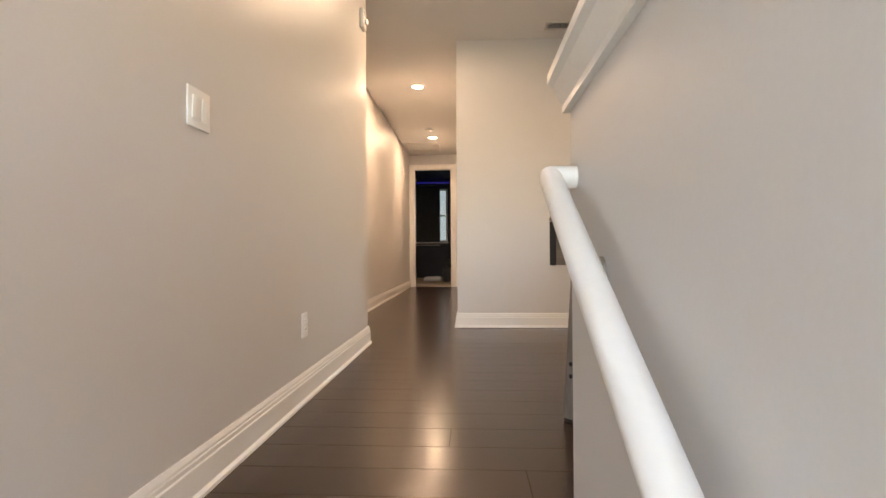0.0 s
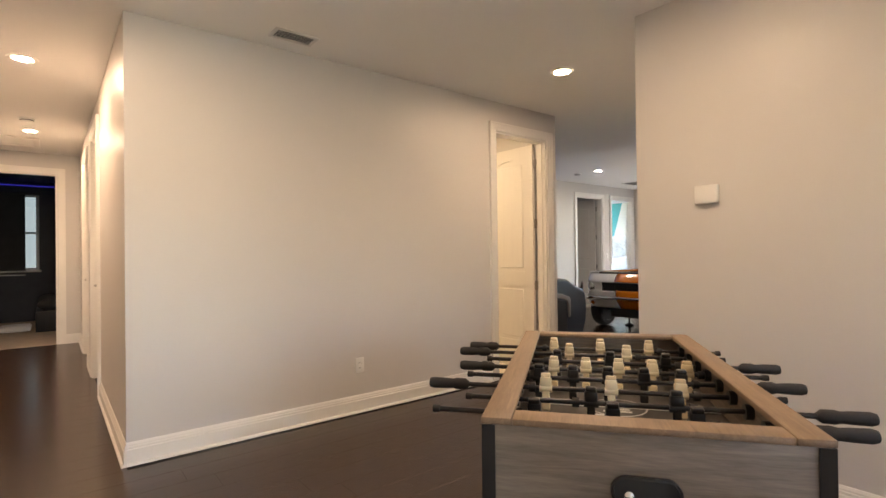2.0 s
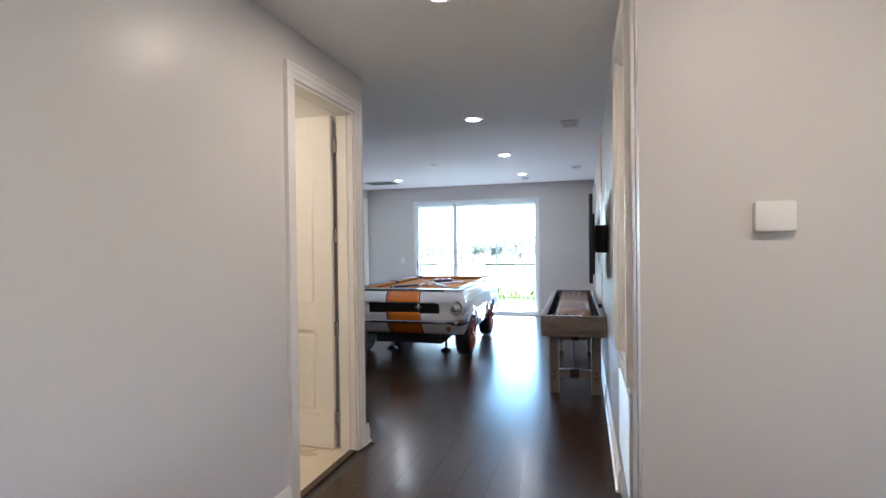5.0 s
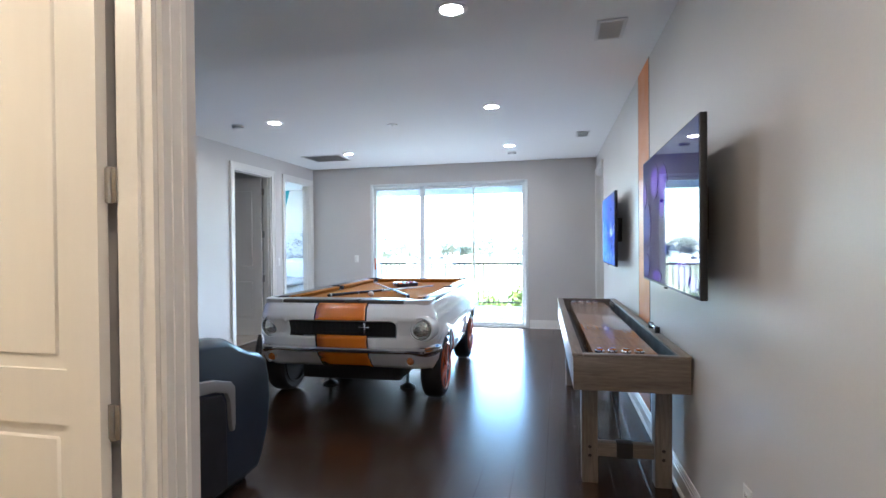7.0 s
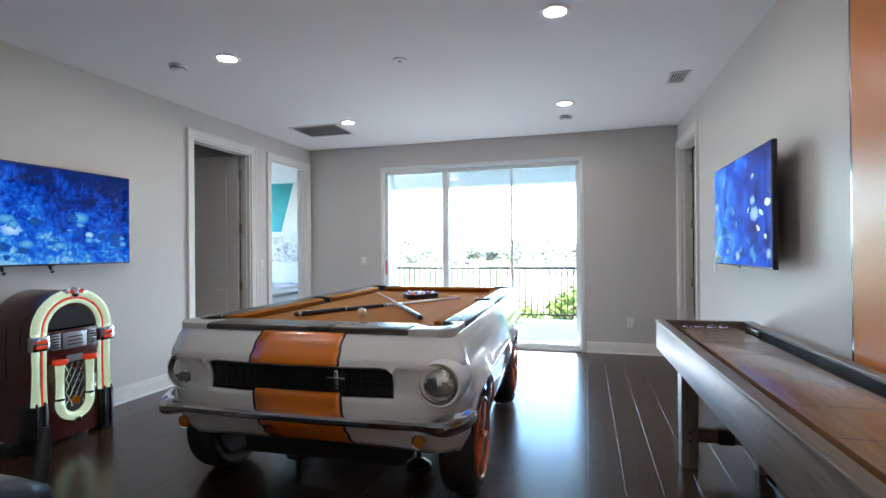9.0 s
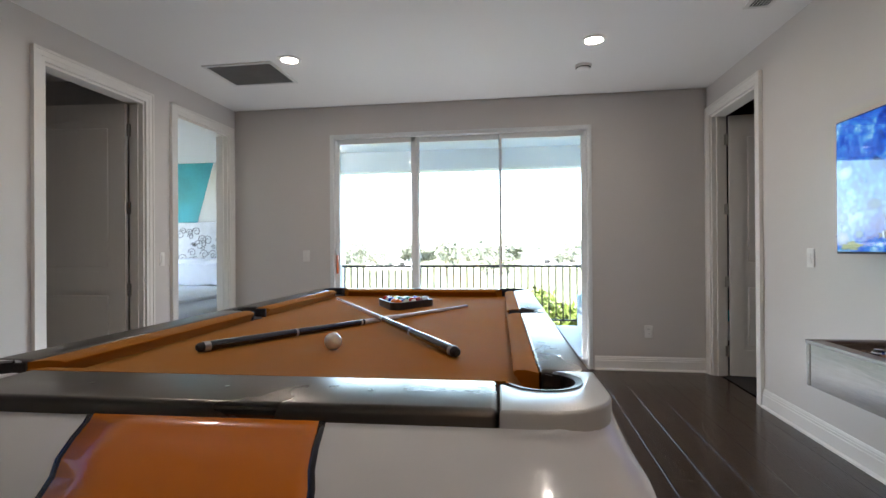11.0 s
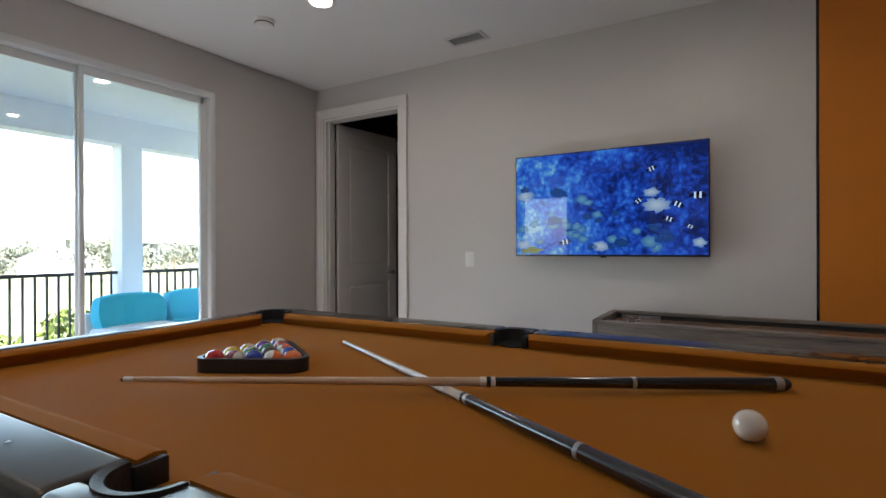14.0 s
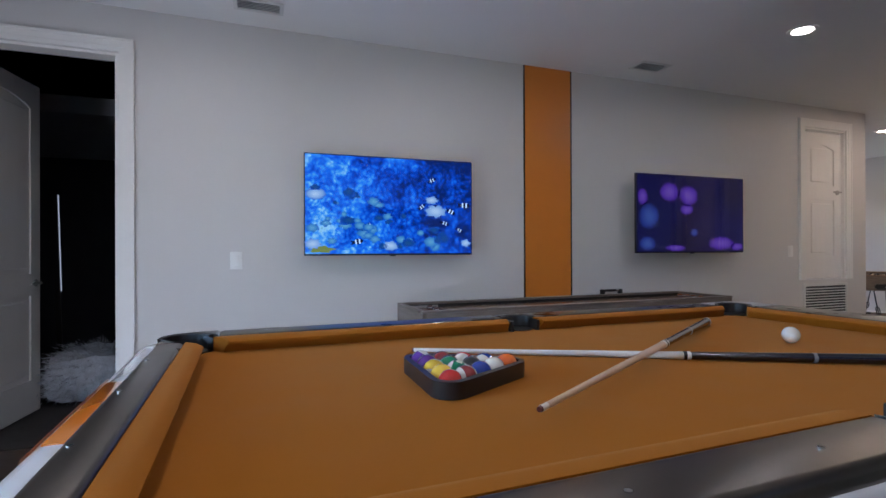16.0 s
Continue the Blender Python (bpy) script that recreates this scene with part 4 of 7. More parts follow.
def rounded_outline():
    out = []
    rf, rr, n = 0.16, 0.10, 9

    def arc(cx, cy, r, a0, a1):
        return [Vector((cx + r * math.cos(radians(a0 + (a1 - a0) * k / n)), cy + r * math.sin(radians(a0 + (a1 - a0) * k / n)))) for k in range(n + 1)]
    rear = [Vector((XR, y)) for y in np.linspace(0, YO - rr, 14)][:-1]
    left = [Vector((x, YO)) for x in np.linspace(XR - rr, XA + rf, 70)][1:-1]
    front_l = [Vector((XA, y)) for y in (YO - rf, 0.57, 0.53, 0.50, 0.485, 0.462, 0.43, 0.38, 0.32, 0.27, 0.247, 0.235, 0.212, 0.20, 0.12, 0.06, 0.0)][1:]
    half = rear + arc(XR - rr, YO - rr, rr, 0, 90) + left + arc(XA + rf, YO - rf, rf, 90, 180) + front_l
    return half + [Vector((p.x, -p.y)) for p in half[-2::-1]]


OUT = rounded_outline()
NOUT = len(OUT)
WH = ((-1.0, 0.30), (0.58, 0.30))   # wheel places along the car, arch radius
AXLE = 0.285


def outward(i):
    a, b = OUT[max(i - 1, 0)], OUT[min(i + 1, NOUT - 1)]
    d = (b - a).normalized()
    return Vector((d.y, -d.x))


def smooth01(x):
    x = min(1, max(0, x))
    return x * x * (3 - 2 * x)


def knots(z, tab):
    for (z0, v0), (z1, v1) in zip(tab, tab[1:]):
        if z <= z1:
            k = smooth01((z - z0) / (z1 - z0))
            return v0 + (v1 - v0) * max(0, k)
    return tab[-1][1]


SIDE = ((0.30, -0.03), (0.42, 0.035), (0.56, 0.055), (0.60, 0.075), (0.64, 0.06), (0.74, 0.045), (0.80, 0.03), (0.86, 0.012), (0.89, 0.0))
FRONT = ((0.34, -0.05), (0.40, 0.035), (0.48, 0.125), (0.56, 0.155), (0.62, 0.165), (0.64, 0.15), (0.66, 0.15), (0.745, 0.17), (0.765, 0.20), (0.785, 0.19), (0.83, 0.12), (0.86, 0.06), (0.875, 0.02), (0.89, 0.0))
ZROW = (0.0, 0.04, 0.09, 0.15, 0.20, 0.26, 0.33, 0.40, 0.46, 0.505, 0.54, 0.545, 0.57, 0.62, 0.67, 0.72, 0.755, 0.775, 0.80, 0.83, 0.87, 0.91, 0.95, 0.98, 1.0)


def skin(i, v, grow=0.0):
    p, o = OUT[i], outward(i)
    w = smooth01((-p.x - (-XA - 0.16)) / 0.13)          # 1 on the front
    low = 0.33 * (1 - w) + 0.345 * w
    if w < 0.5:
        for cx, r in WH:
            d = abs(p.x - cx)
            if d < r + 0.03:
                low = max(low, AXLE + math.sqrt(max(0, (r + 0.03) ** 2 - d * d)) * 0.98)
    z = low + (ZTOP - low) * v
    bow = 1 - 0.66 * min(1, (abs(p.y) / 0.78)) ** 2
    off = knots(z, SIDE) * (1 - w) + 0.80 * knots(z, FRONT) * bow * w
    if w < 0.5:
        for cx, r in WH:                                  # flared lip round the arch
            rr = math.hypot(p.x - cx, z - AXLE)
            off += 0.022 * math.exp(-((rr - r - 0.03) / 0.035) ** 2) * (1 if z > 0.3 else 0)
    pod = math.hypot(abs(p.y + 0.030) - 0.650, z - 0.695)         # swelling round each headlight
    off += w * 0.026 * math.exp(-(pod / 0.125) ** 2)
    if p.x < XA + 0.001 and 0.63 < z < 0.77 and 0.45 < abs(p.y) < 0.487:   # rounded ends of the grille opening
        end = smooth01((abs(p.y) - 0.45) / 0.035)
        z += (0.700 - z) * 0.42 * end
    q = p + o * (off + grow)
    return Vector((q.x, q.y - 0.03 * w * smooth01((0.885 - z) / 0.12), z + (grow if v > 0.99 else 0)))


def in_grille(i, k):
    a, b = OUT[i], OUT[i + 1]
    zm = 0.345 + (ZTOP - 0.345) * (ZROW[k] + ZROW[k + 1]) / 2
    return a.x < XA + 0.001 and b.x < XA + 0.001 and -0.486 < (a.y + b.y) / 2 < 0.45 and 0.628 < zm < 0.757


bm = shape()
grid = [[bm.verts.new(skin(i, v)) for v in ZROW] for i in range(NOUT)]
for i in range(NOUT - 1):
    for k in range(len(ZROW) - 1):
        if not in_grille(i, k):
            bm.faces.new((grid[i][k], grid[i][k + 1], grid[i + 1][k + 1], grid[i + 1][k]))
bmesh.ops.remove_doubles(bm, verts=bm.verts, dist=0.0004)
bmesh.ops.recalc_face_normals(bm, faces=bm.faces)
body = part("body", bm, M_CARWHITE, car, "glossy white moulded car body", angle=60)
sol = body.modifiers.new("thickness", "SOLIDIFY")
sol.thickness, sol.offset = 0.018, -1


def band(y0, y1, v0, v1, grow, mat, name, label):
    bm = shape()
    cols = [i for i in range(NOUT) if OUT[i].x < XA + 0.001 and y0 - 1e-4 <= OUT[i].y <= y1 + 1e-4]
    rows_ = [v for v in ZROW if v0 - 1e-4 <= v <= v1 + 1e-4]
    g = [[bm.verts.new(skin(i, v, grow)) for v in rows_] for i in cols]
    for a, b in zip(g, g[1:]):
        for k in range(len(rows_) - 1):
            bm.faces.new((a[k], a[k + 1], b[k + 1], b[k]))
    if not g or not bm.faces:
        return None
    bmesh.ops.recalc_face_normals(bm, faces=bm.faces)
    ob = part(name, bm, mat, car, label, angle=60)
    s2 = ob.modifiers.new("thickness", "SOLIDIFY")
    s2.thickness, s2.offset = 0.002, 1
    return ob


for v0, v1 in ((0.0, 0.54), (0.775, 1.0)):
    band(-0.235, 0.20, v0, v1, 0.0025, M_CARORANGE, "racing_stripe", "orange painted racing stripe")
    for a, b in ((-0.247, -0.235), (0.20, 0.212)):
        band(a, b, v0, v1, 0.0025, M_CARBLACK, "stripe_edge", "thin black pinstripe")
# rear stripe
bm = shape()
cols = [i for i in range(NOUT) if OUT[i].x > XR - 0.001 and abs(OUT[i].y) < 0.26]
left_cols = sorted(cols, key=lambda i: OUT[i].y)
g = [[bm.verts.new(skin(i, v, 0.003)) for v in ZROW] for i in left_cols]
for a, b in zip(g, g[1:]):
    for k in range(len(ZROW) - 1):
        if (a[k].co - b[k].co).length < 0.2:
            bm.faces.new((a[k], a[k + 1], b[k + 1], b[k]))
bmesh.ops.recalc_face_normals(bm, faces=bm.faces)
part("racing_stripe", bm, M_CARORANGE, car, "orange painted stripe over the tail", angle=60)

# grille
bm = shape()
add_box(bm, XA - 0.075, -0.50, 0.625, XA - 0.035, 0.50, 0.775)
grille = part("grille", bm, M_BLACK, car, "black recessed radiator grille")
bm = shape()
for k in range(24):
    y = -0.47 + 0.94 * k / 23
    add_box(bm, XA - 0.081, y - 0.002, 0.64, XA - 0.075, y + 0.002, 0.76)
for k in range(4):
    add_box(bm, XA - 0.0815, -0.485, 0.655 + 0.028 * k, XA - 0.075, 0.485, 0.658 + 0.028 * k)
part("grille_mesh", bm, M_RUBBER, grille)
bm = shape()
add_box(bm, XA - 0.120, -0.256, 0.655, XA - 0.081, -0.236, 0.742, 0.005)
add_box(bm, XA - 0.125, -0.292, 0.698, XA - 0.110, -0.200, 0.711, 0.004)
part("emblem", bm, M_CHROME, grille, "small chrome emblem")

# headlights
for s in (1, -1):
    cx, cy, cz = XA - 0.040, s * 0.660 - 0.060, 0.694
    bm = shape()
    add_lathe(bm, [(0.082, 0.115), (0.120, 0.110), (0.114, 0.02), (0.106, -0.030), (0.100, -0.052), (0.095, -0.058), (0.089, -0.054), (0.085, -0.040), (0.082, 0.11)], (cx, cy, cz), "x", 40)
    hl = part("headlight", bm, M_CARWHITE, car)
    part("trim_ring", add_lathe(shape(), [(0.086, -0.030), (0.091, -0.053), (0.087, -0.059), (0.081, -0.048), (0.081, -0.028)], (cx, cy, cz), "x", 40), M_CHROME, hl, "chrome ring")
    part("lens", add_lathe(shape(), [(0.081, -0.030), (0.078, -0.042), (0.063, -0.056), (0.036, -0.064), (0.001, -0.066)], (cx, cy, cz), "x", 40), M_LENS, hl, "ribbed clear lens")
# bumper
bm = shape()
prof = ((0.0, -0.022), (-0.016, -0.023), (-0.030, -0.017), (-0.038, -0.006), (-0.038, 0.006), (-0.031, 0.016), (-0.016, 0.022), (0.0, 0.022))
rings = []
for k in range(49):
    y = -0.825 + 1.65 * k / 48
    e = smooth01((abs(y) - 0.70) / 0.145)
    x = XA - 0.128 + 0.035 * (abs(y) / 0.8) ** 2 + 0.15 * e
    z = 0.522 + 0.006 * e
    sc = 1.15 + 0.85 * smooth01((abs(y) - 0.58) / 0.15) - 1.0 * smooth01((abs(y) - 0.785) / 0.045)
    rings.append([bm.verts.new((x + a * sc, y - 0.042, z + b * sc)) for a, b in prof])
for a, b in zip(rings, rings[1:]):
    for k in range(len(prof) - 1):
        bm.faces.new((a[k], a[k + 1], b[k + 1], b[k]))
    bm.faces.new((a[-1], a[0], b[0], b[-1]))
bm.faces.new(rings[0]), bm.faces.new(rings[-1])
bmesh.ops.recalc_face_normals(bm, faces=bm.faces)
bumper = part("front_bumper", bm, M_CHROME, car, "chrome front bumper", angle=30)
for s in (1, -1):
    bm = shape()
    add_tube(bm, (XA - 0.13, s * 0.40, 0.517), (XA - 0.06, s * 0.40, 0.517), 0.016, seg=10)
    part("mount", bm, M_STEEL, bumper)
    bm = shape()
    add_lathe(bm, [(0.029, 0.03), (0.029, -0.006), (0.024, -0.014), (0.001, -0.019)], (XA - 0.060, s * 0.62, 0.425), "x", 24)
    tl = part("turn_signal", bm, M_AMBER, car, "round amber turn signal")
    part("ring", add_lathe(shape(), [(0.030, 0.02), (0.036, 0.0), (0.034, -0.009), (0.029, -0.006)], (XA - 0.060, s * 0.62, 0.425), "x", 24), M_CHROME, tl)
    # side coves and door line
    bm = shape()
    add_box(bm, -0.52, s * 0.822 - 0.006, 0.585, 0.12, s * 0.822 + 0.006, 0.603, 0.004)
    part("side_moulding", bm, M_CHROME, car, "thin chrome side strip")
    bm = shape()
    add_box(bm, -0.66, s * 0.795 - 0.012, 0.33, 0.24, s * 0.795 + 0.012, 0.40, 0.01)
    part("rocker_panel", bm, M_CARWHITE, car)
    bm = shape()
    add_prism(bm, [(0.14, 0.58), (0.24, 0.62), (0.25, 0.50), (0.19, 0.47)], "y", s * 0.815, s * 0.838, 0.004)
    part("side_scoop", bm, M_CARWHITE, car)
    bm = shape()
    add_sweep(bm, [(-0.67, s * 0.80, 0.30), (-0.665, s * 0.83, 0.40), (-0.70, s * 0.838, 0.50), (-0.78, s * 0.835, 0.575)], 0.008, 8)
    part("arch_trim", bm, M_WHEEL, car, "orange-red wheel arch liner")

# wheels
for cx, _ in WH:
    for s in (1, -1):
        oy = s * 0.735
        tyre = part("wheel", add_lathe(shape(), [(0.205, -0.082), (0.25, -0.088), (0.272, -0.075), (0.282, -0.05), (0.284, 0), (0.282, 0.05), (0.272, 0.075), (0.25, 0.088), (0.205, 0.082), (0.20, 0.0)], (cx, oy, AXLE), "y", 48), M_RUBBER, car, "black tyre on an orange rim")
        bm = shape()
        add_lathe(bm, [(0.203, s * 0.0), (0.203, s * 0.08), (0.212, s * 0.094), (0.198, s * 0.098), (0.180, s * 0.05), (0.180, s * 0.0)], (cx, oy, AXLE), "y", 40)
        part("inner_rim", add_lathe(shape(), [(0.203, s * -0.001), (0.203, s * -0.08), (0.208, s * -0.092), (0.196, s * -0.094), (0.180, s * -0.05), (0.180, s * -0.001)], (cx, oy, AXLE), "y", 32), M_BLACK, tyre)
        for k in range(5):
            a = 2 * math.pi * k / 5 + 0.3
            add_box(bm, 0.03, -0.016, -0.028, 0.192, 0.016, 0.028, 0.008, Matrix.Translation((cx, oy + s * 0.076, AXLE)) @ Matrix.Rotation(a, 4, "Y"))
        add_lathe(bm, [(0.05, 0.03), (0.05, 0.092), (0.03, 0.102), (0.001, 0.104)] if s > 0 else [(0.05, -0.03), (0.05, -0.092), (0.03, -0.102), (0.001, -0.104)], (cx, oy, AXLE), "y", 24)
        part("rim", bm, M_WHEEL, tyre, "orange five-spoke rim")
        part("hubcap", add_tube(shape(), (cx, oy + s * 0.103, AXLE), (cx, oy + s * 0.110, AXLE), 0.022, 0.018, 18), M_CHROME, tyre)
        part("brake_drum", add_lathe(shape(), [(0.001, -0.02), (0.19, -0.02), (0.195, 0.03), (0.001, 0.03)], (cx, oy - s * 0.045, AXLE), "y", 32), M_BLACK, tyre)
        part("axle_stub", add_tube(shape(), (cx, oy - s * 0.3, AXLE), (cx, oy, AXLE), 0.03, seg=12), M_BLACK, tyre)

# frame under the body, feet
part("chassis", add_box(shape(), XA + 0.20, -0.46, 0.185, XR - 0.12, 0.46, 0.40, 0.01), M_BLACK, car, "black steel chassis")
for fx in (-0.78, 0.10, 1.02):
    for s in (1, -1):
        bm = shape()
        add_tube(bm, (fx, s * 0.40, 0.03), (fx, s * 0.40, 0.25), 0.016, seg=12)
        add_lathe(bm, [(0.075, 0.0), (0.075, 0.012), (0.045, 0.03), (0.02, 0.045)], (fx, s * 0.40, 0.0), "z", 24)
        part("levelling_foot", bm, M_BLACK, car, "round black levelling foot")
part("inner_deck", add_box(shape(), XA + 0.05, -YO + 0.04, 0.70, XR - 0.05, YO - 0.04, 0.82), M_BLACK, car)

# bed, cushions, rails, pockets
CXO, CYO, CN = 1.225, 0.640, 0.055
c = 0.085
bed = [(-CXO + c, -CYO), (CXO - c, -CYO), (CXO, -CYO + c), (CXO, CYO - c), (CXO - c, CYO), (-CXO + c, CYO), (-CXO, CYO - c), (-CXO, -CYO + c)]
part("bed", add_prism(shape(), bed, "z", 0.82, ZBED), M_CLOTH, car, "flat orange billiard cloth", smooth=False)


def cushion_bar(p0, p1, inward, cut0, cut1):
    """A cushion along p0-p1 (its back edge); the nose leans inward; its ends are cut back by cut0, cut1."""
    p0, p1, n = Vector(p0), Vector(p1), Vector(inward)
    d = (p1 - p0).normalized()
    bm = shape()
    prof = ((0.0, 0.868), (0.032, 0.868), (0.046, 0.890), (CN, 0.899), (CN + 0.001, 0.904), (CN - 0.006, 0.909), (0.030, 0.914), (0.0, 0.914))
    a = [bm.verts.new(Vector((*(p0 + n * u + d * (cut0 * u / CN)), w))) for u, w in prof]
    b = [bm.verts.new(Vector((*(p1 + n * u - d * (cut1 * u / CN)), w))) for u, w in prof]
    k = len(prof)
    for i in range(k):
        bm.faces.new((a[i], a[(i + 1) % k], b[(i + 1) % k], b[i]))
    bm.faces.new(a), bm.faces.new(b)
    bmesh.ops.recalc_face_normals(bm, faces=bm.faces)
    part("cushion", bm, M_CLOTH, car, "orange cloth cushion", angle=50)


gc, gm_ = 0.075, 0.062
for s in (1, -1):
    cushion_bar((-CXO + gc, s * CYO), (-gm_, s * CYO), (0, -s), 0.05, 0.018)
    cushion_bar((gm_, s * CYO), (CXO - gc, s * CYO), (0, -s), 0.018, 0.05)
    cushion_bar((s * CXO, -CYO + gc), (s * CXO, CYO - gc), (-s, 0), 0.05, 0.05)


def rail_bar(name, x0, y0, x1, y1, mat, label=""):
    bm = shape()
    zt = 0.917
    add_box(bm, x0, y0, 0.84, x1, y1, zt, 0.014, seg=4)
    return part(name, bm, mat, car, label, angle=30)


for s in (1, -1):
    y0, y1 = sorted((s * (CYO + 0.001), s * (YO - 0.004)))
    for a, b in ((-CXO + 0.09, -0.068), (0.068, CXO - 0.09)):
        rail_bar("side_rail", a, y0, b, y1, M_RAIL, "polished dark metal rail")
    y0, y1 = sorted((s * (CYO + 0.068), s * (YO - 0.004)))
    rail_bar("pocket_plate", -0.0675, y0, 0.0675, y1, M_RAIL)
rail_bar("end_rail", XA + 0.006, -CYO + 0.09, -CXO - 0.001, CYO - 0.09, M_RAIL, "polished dark metal rail")
rail_bar("end_rail", CXO + 0.001, -CYO + 0.09, XR - 0.052, CYO - 0.09, M_RAIL, "polished dark metal rail")


def pocket(px, py, ang, wide, span=112):
    """Black leather-lined pocket; ang: the way out of the table."""
    m = Matrix.Translation((px, py, 0)) @ Matrix.Rotation(ang, 4, "Z")
    bm = shape()
    r = wide
    n = 20
    ins, top, outr, outl = [], [], [], []
    for k in range(n + 1):
        a = radians(-span + 2 * span * k / n)
        for lst, rr, z in ((ins, r - 0.006, 0.835), (top, r, 0.9165), (outr, r + 0.015, 0.9195), (outl, r + 0.018, 0.880)):
            lst.append(bm.verts.new(m @ Vector((rr * math.cos(a), rr * math.sin(a), z))))
    for k in range(n):
        for p, q in ((ins, top), (top, outr), (outr, outl)):
            bm.faces.new((p[k], p[k + 1], q[k + 1], q[k]))
    bmesh.ops.recalc_face_normals(bm, faces=bm.faces)
    pk = part("pocket", bm, M_LEATHER, car, "black leather pocket", angle=50)
    part("pocket_net", add_lathe(shape(), [(r - 0.004, 0.8705), (r - 0.006, 0.845), (r - 0.02, 0.80), (0.001, 0.79), (0.001, 0.792), (r - 0.022, 0.803), (r - 0.010, 0.845), (r - 0.008, 0.8705)], (px, py, 0), "z", 28), M_BLACK, pk)
    # Flat black disc stands in for the shade down in the hole.
    bl = shape()
    add_lathe(bl, [(r - 0.004, 0.8706), (r - 0.004, 0.8712), (0.001, 0.8712), (0.001, 0.8706)], (px, py, 0), "z", 28)
    part("pocket_dark_disc", bl, M_BLACK, pk)
    for s in (1, -1):
        b2 = shape()
        add_box(b2, -0.052, s * (r + 0.001) - 0.007, 0.868, 0.0, s * (r + 0.001) + 0.007, 0.909, 0.003, m)
        part("pocket_cheek", b2, M_LEATHER, pk)


for sx in (1, -1):
    for sy in (1, -1):
        pocket(sx * (CXO + 0.002), sy * (CYO + 0.002), math.atan2(sy, sx), 0.066)
        bm = shape()
        ox, oy = (XA + 0.004 if sx < 0 else XR - 0.052), sy * (YO - 0.003)
        ix, iy = sx * (CXO - 0.088), sy * (CYO - 0.088)
        pts = [(ix, oy), (ix, sy * (CYO + 0.03))]
        for k in range(9):
            a = math.atan2(sy, sx) + radians(sx * sy * (-78 + 156 * k / 8) * -1)
            pts.append((sx * CXO + 0.080 * math.cos(a), sy * CYO + 0.080 * math.sin(a)))
        pts += [(sx * (CXO + 0.03), iy), (ox, iy)] + [(ox - sx * 0.125 * (1 - math.cos(radians(9 * k))), oy - sy * 0.125 * (1 - math.sin(radians(9 * k)))) for k in range(11)]
        add_prism(bm, pts, "z", 0.84, 0.9175, 0.007)
        part("corner_casting", bm, M_CASTING if sx < 0 else M_RAIL, car, "smooth corner casting", angle=30)
part("tail_ledge", add_box(shape(), XR - 0.0515, -YO + 0.10, 0.86, XR - 0.006, YO - 0.10, 0.889, 0.003), M_CARWHITE, car, "white ledge behind the rail")
part("racing_stripe", add_box(shape(), XR - 0.051, -0.20, 0.888, XR - 0.004, 0.20, 0.8915, 0.001), M_CARORANGE, car, "orange stripe over the tail ledge")
for s in (1, -1):
    pocket(0, s * (CYO + 0.008), math.pi / 2 * s, 0.060, 88)
    for fx in (-0.98, -0.64, -0.30, 0.30, 0.64, 0.98):
        part("sight", add_tube(shape(), (fx, s * 0.705, 0.916), (fx, s * 0.705, 0.9185), 0.005, seg=14), M_CHROME, car)
for fy in (-0.3, 0.0, 0.3):
    for fx in (-1.33, 1.285):
        part("sight", add_tube(shape(), (fx, fy, 0.916), (fx, fy, 0.9185), 0.005, seg=14), M_CHROME, car)


# ---- on the cloth ----
def on_cloth(x, y, z=0.0):
    return CAR @ Vector((x, y, ZBED + z))


solo("cue_ball", add_ball(shape(), (7.151, 4.703, ZBED + 0.0290), 0.0286, 32), M_IVORY, "ivory white cue ball on the orange cloth", "billiard ball")


def cue(butt, tip, zb, zt, shaft_mat, label):
    b, t_ = Vector((*butt, ZBED + zb)), Vector((*tip, ZBED + zt))
    d = t_ - b
    L = d.length
    m = Matrix.Translation(b) @ d.to_track_quat("X", "Z").to_matrix().to_4x4()
    t = thing("cue_stick", label, "cue stick", m, "cue sticks")
    r = lambda u: 0.0155 - 0.0092 * u / L
    part("shaft", add_tube(shape(), (0.73, 0, 0), (L - 0.03, 0, 0), r(0.73), r(L), 16), shaft_mat, t)
    part("wrap", add_tube(shape(), (0.022, 0, 0), (0.72, 0, 0), r(0) + 0.001, r(0.72), 18), M_CARBLACK, t, "glossy black butt")
    part("joint_ring", add_tube(shape(), (0.705, 0, 0), (0.742, 0, 0), r(0.70) + 0.0008, r(0.742) + 0.0006, 18), M_CUEWHITE, t)
    part("joint_collar", add_tube(shape(), (0.716, 0, 0), (0.726, 0, 0), r(0.70) + 0.0016, r(0.72) + 0.0016, 18), M_CARBLACK, t)
    # Narrow silver ring drawn for the faint highlight on the glossy butt.
    part("silver_band", add_tube(shape(), (0.366, 0, 0), (0.376, 0, 0), r(0.366) + 0.0012, r(0.376) + 0.0012, 18), M_SILVERTRIM, t)
    part("butt_ring", add_tube(shape(), (0.010, 0, 0), (0.030, 0, 0), r(0) + 0.0018, r(0) + 0.0018, 18), M_SILVERTRIM, t)
    part("rubber_bumper", add_lathe(shape(), [(0.001, -0.012), (0.010, -0.011), (0.0145, -0.004), (0.0155, 0.012)], (0, 0, 0), "x", 18), M_RUBBER, t)
    part("ferrule", add_tube(shape(), (L - 0.03, 0, 0), (L - 0.006, 0, 0), r(L), r(L), 14), M_CUEWHITE, t)
    part("tip", add_tube(shape(), (L - 0.006, 0, 0), (L, 0, 0), r(L), r(L) * 0.8, 14), M_MAROON, t)


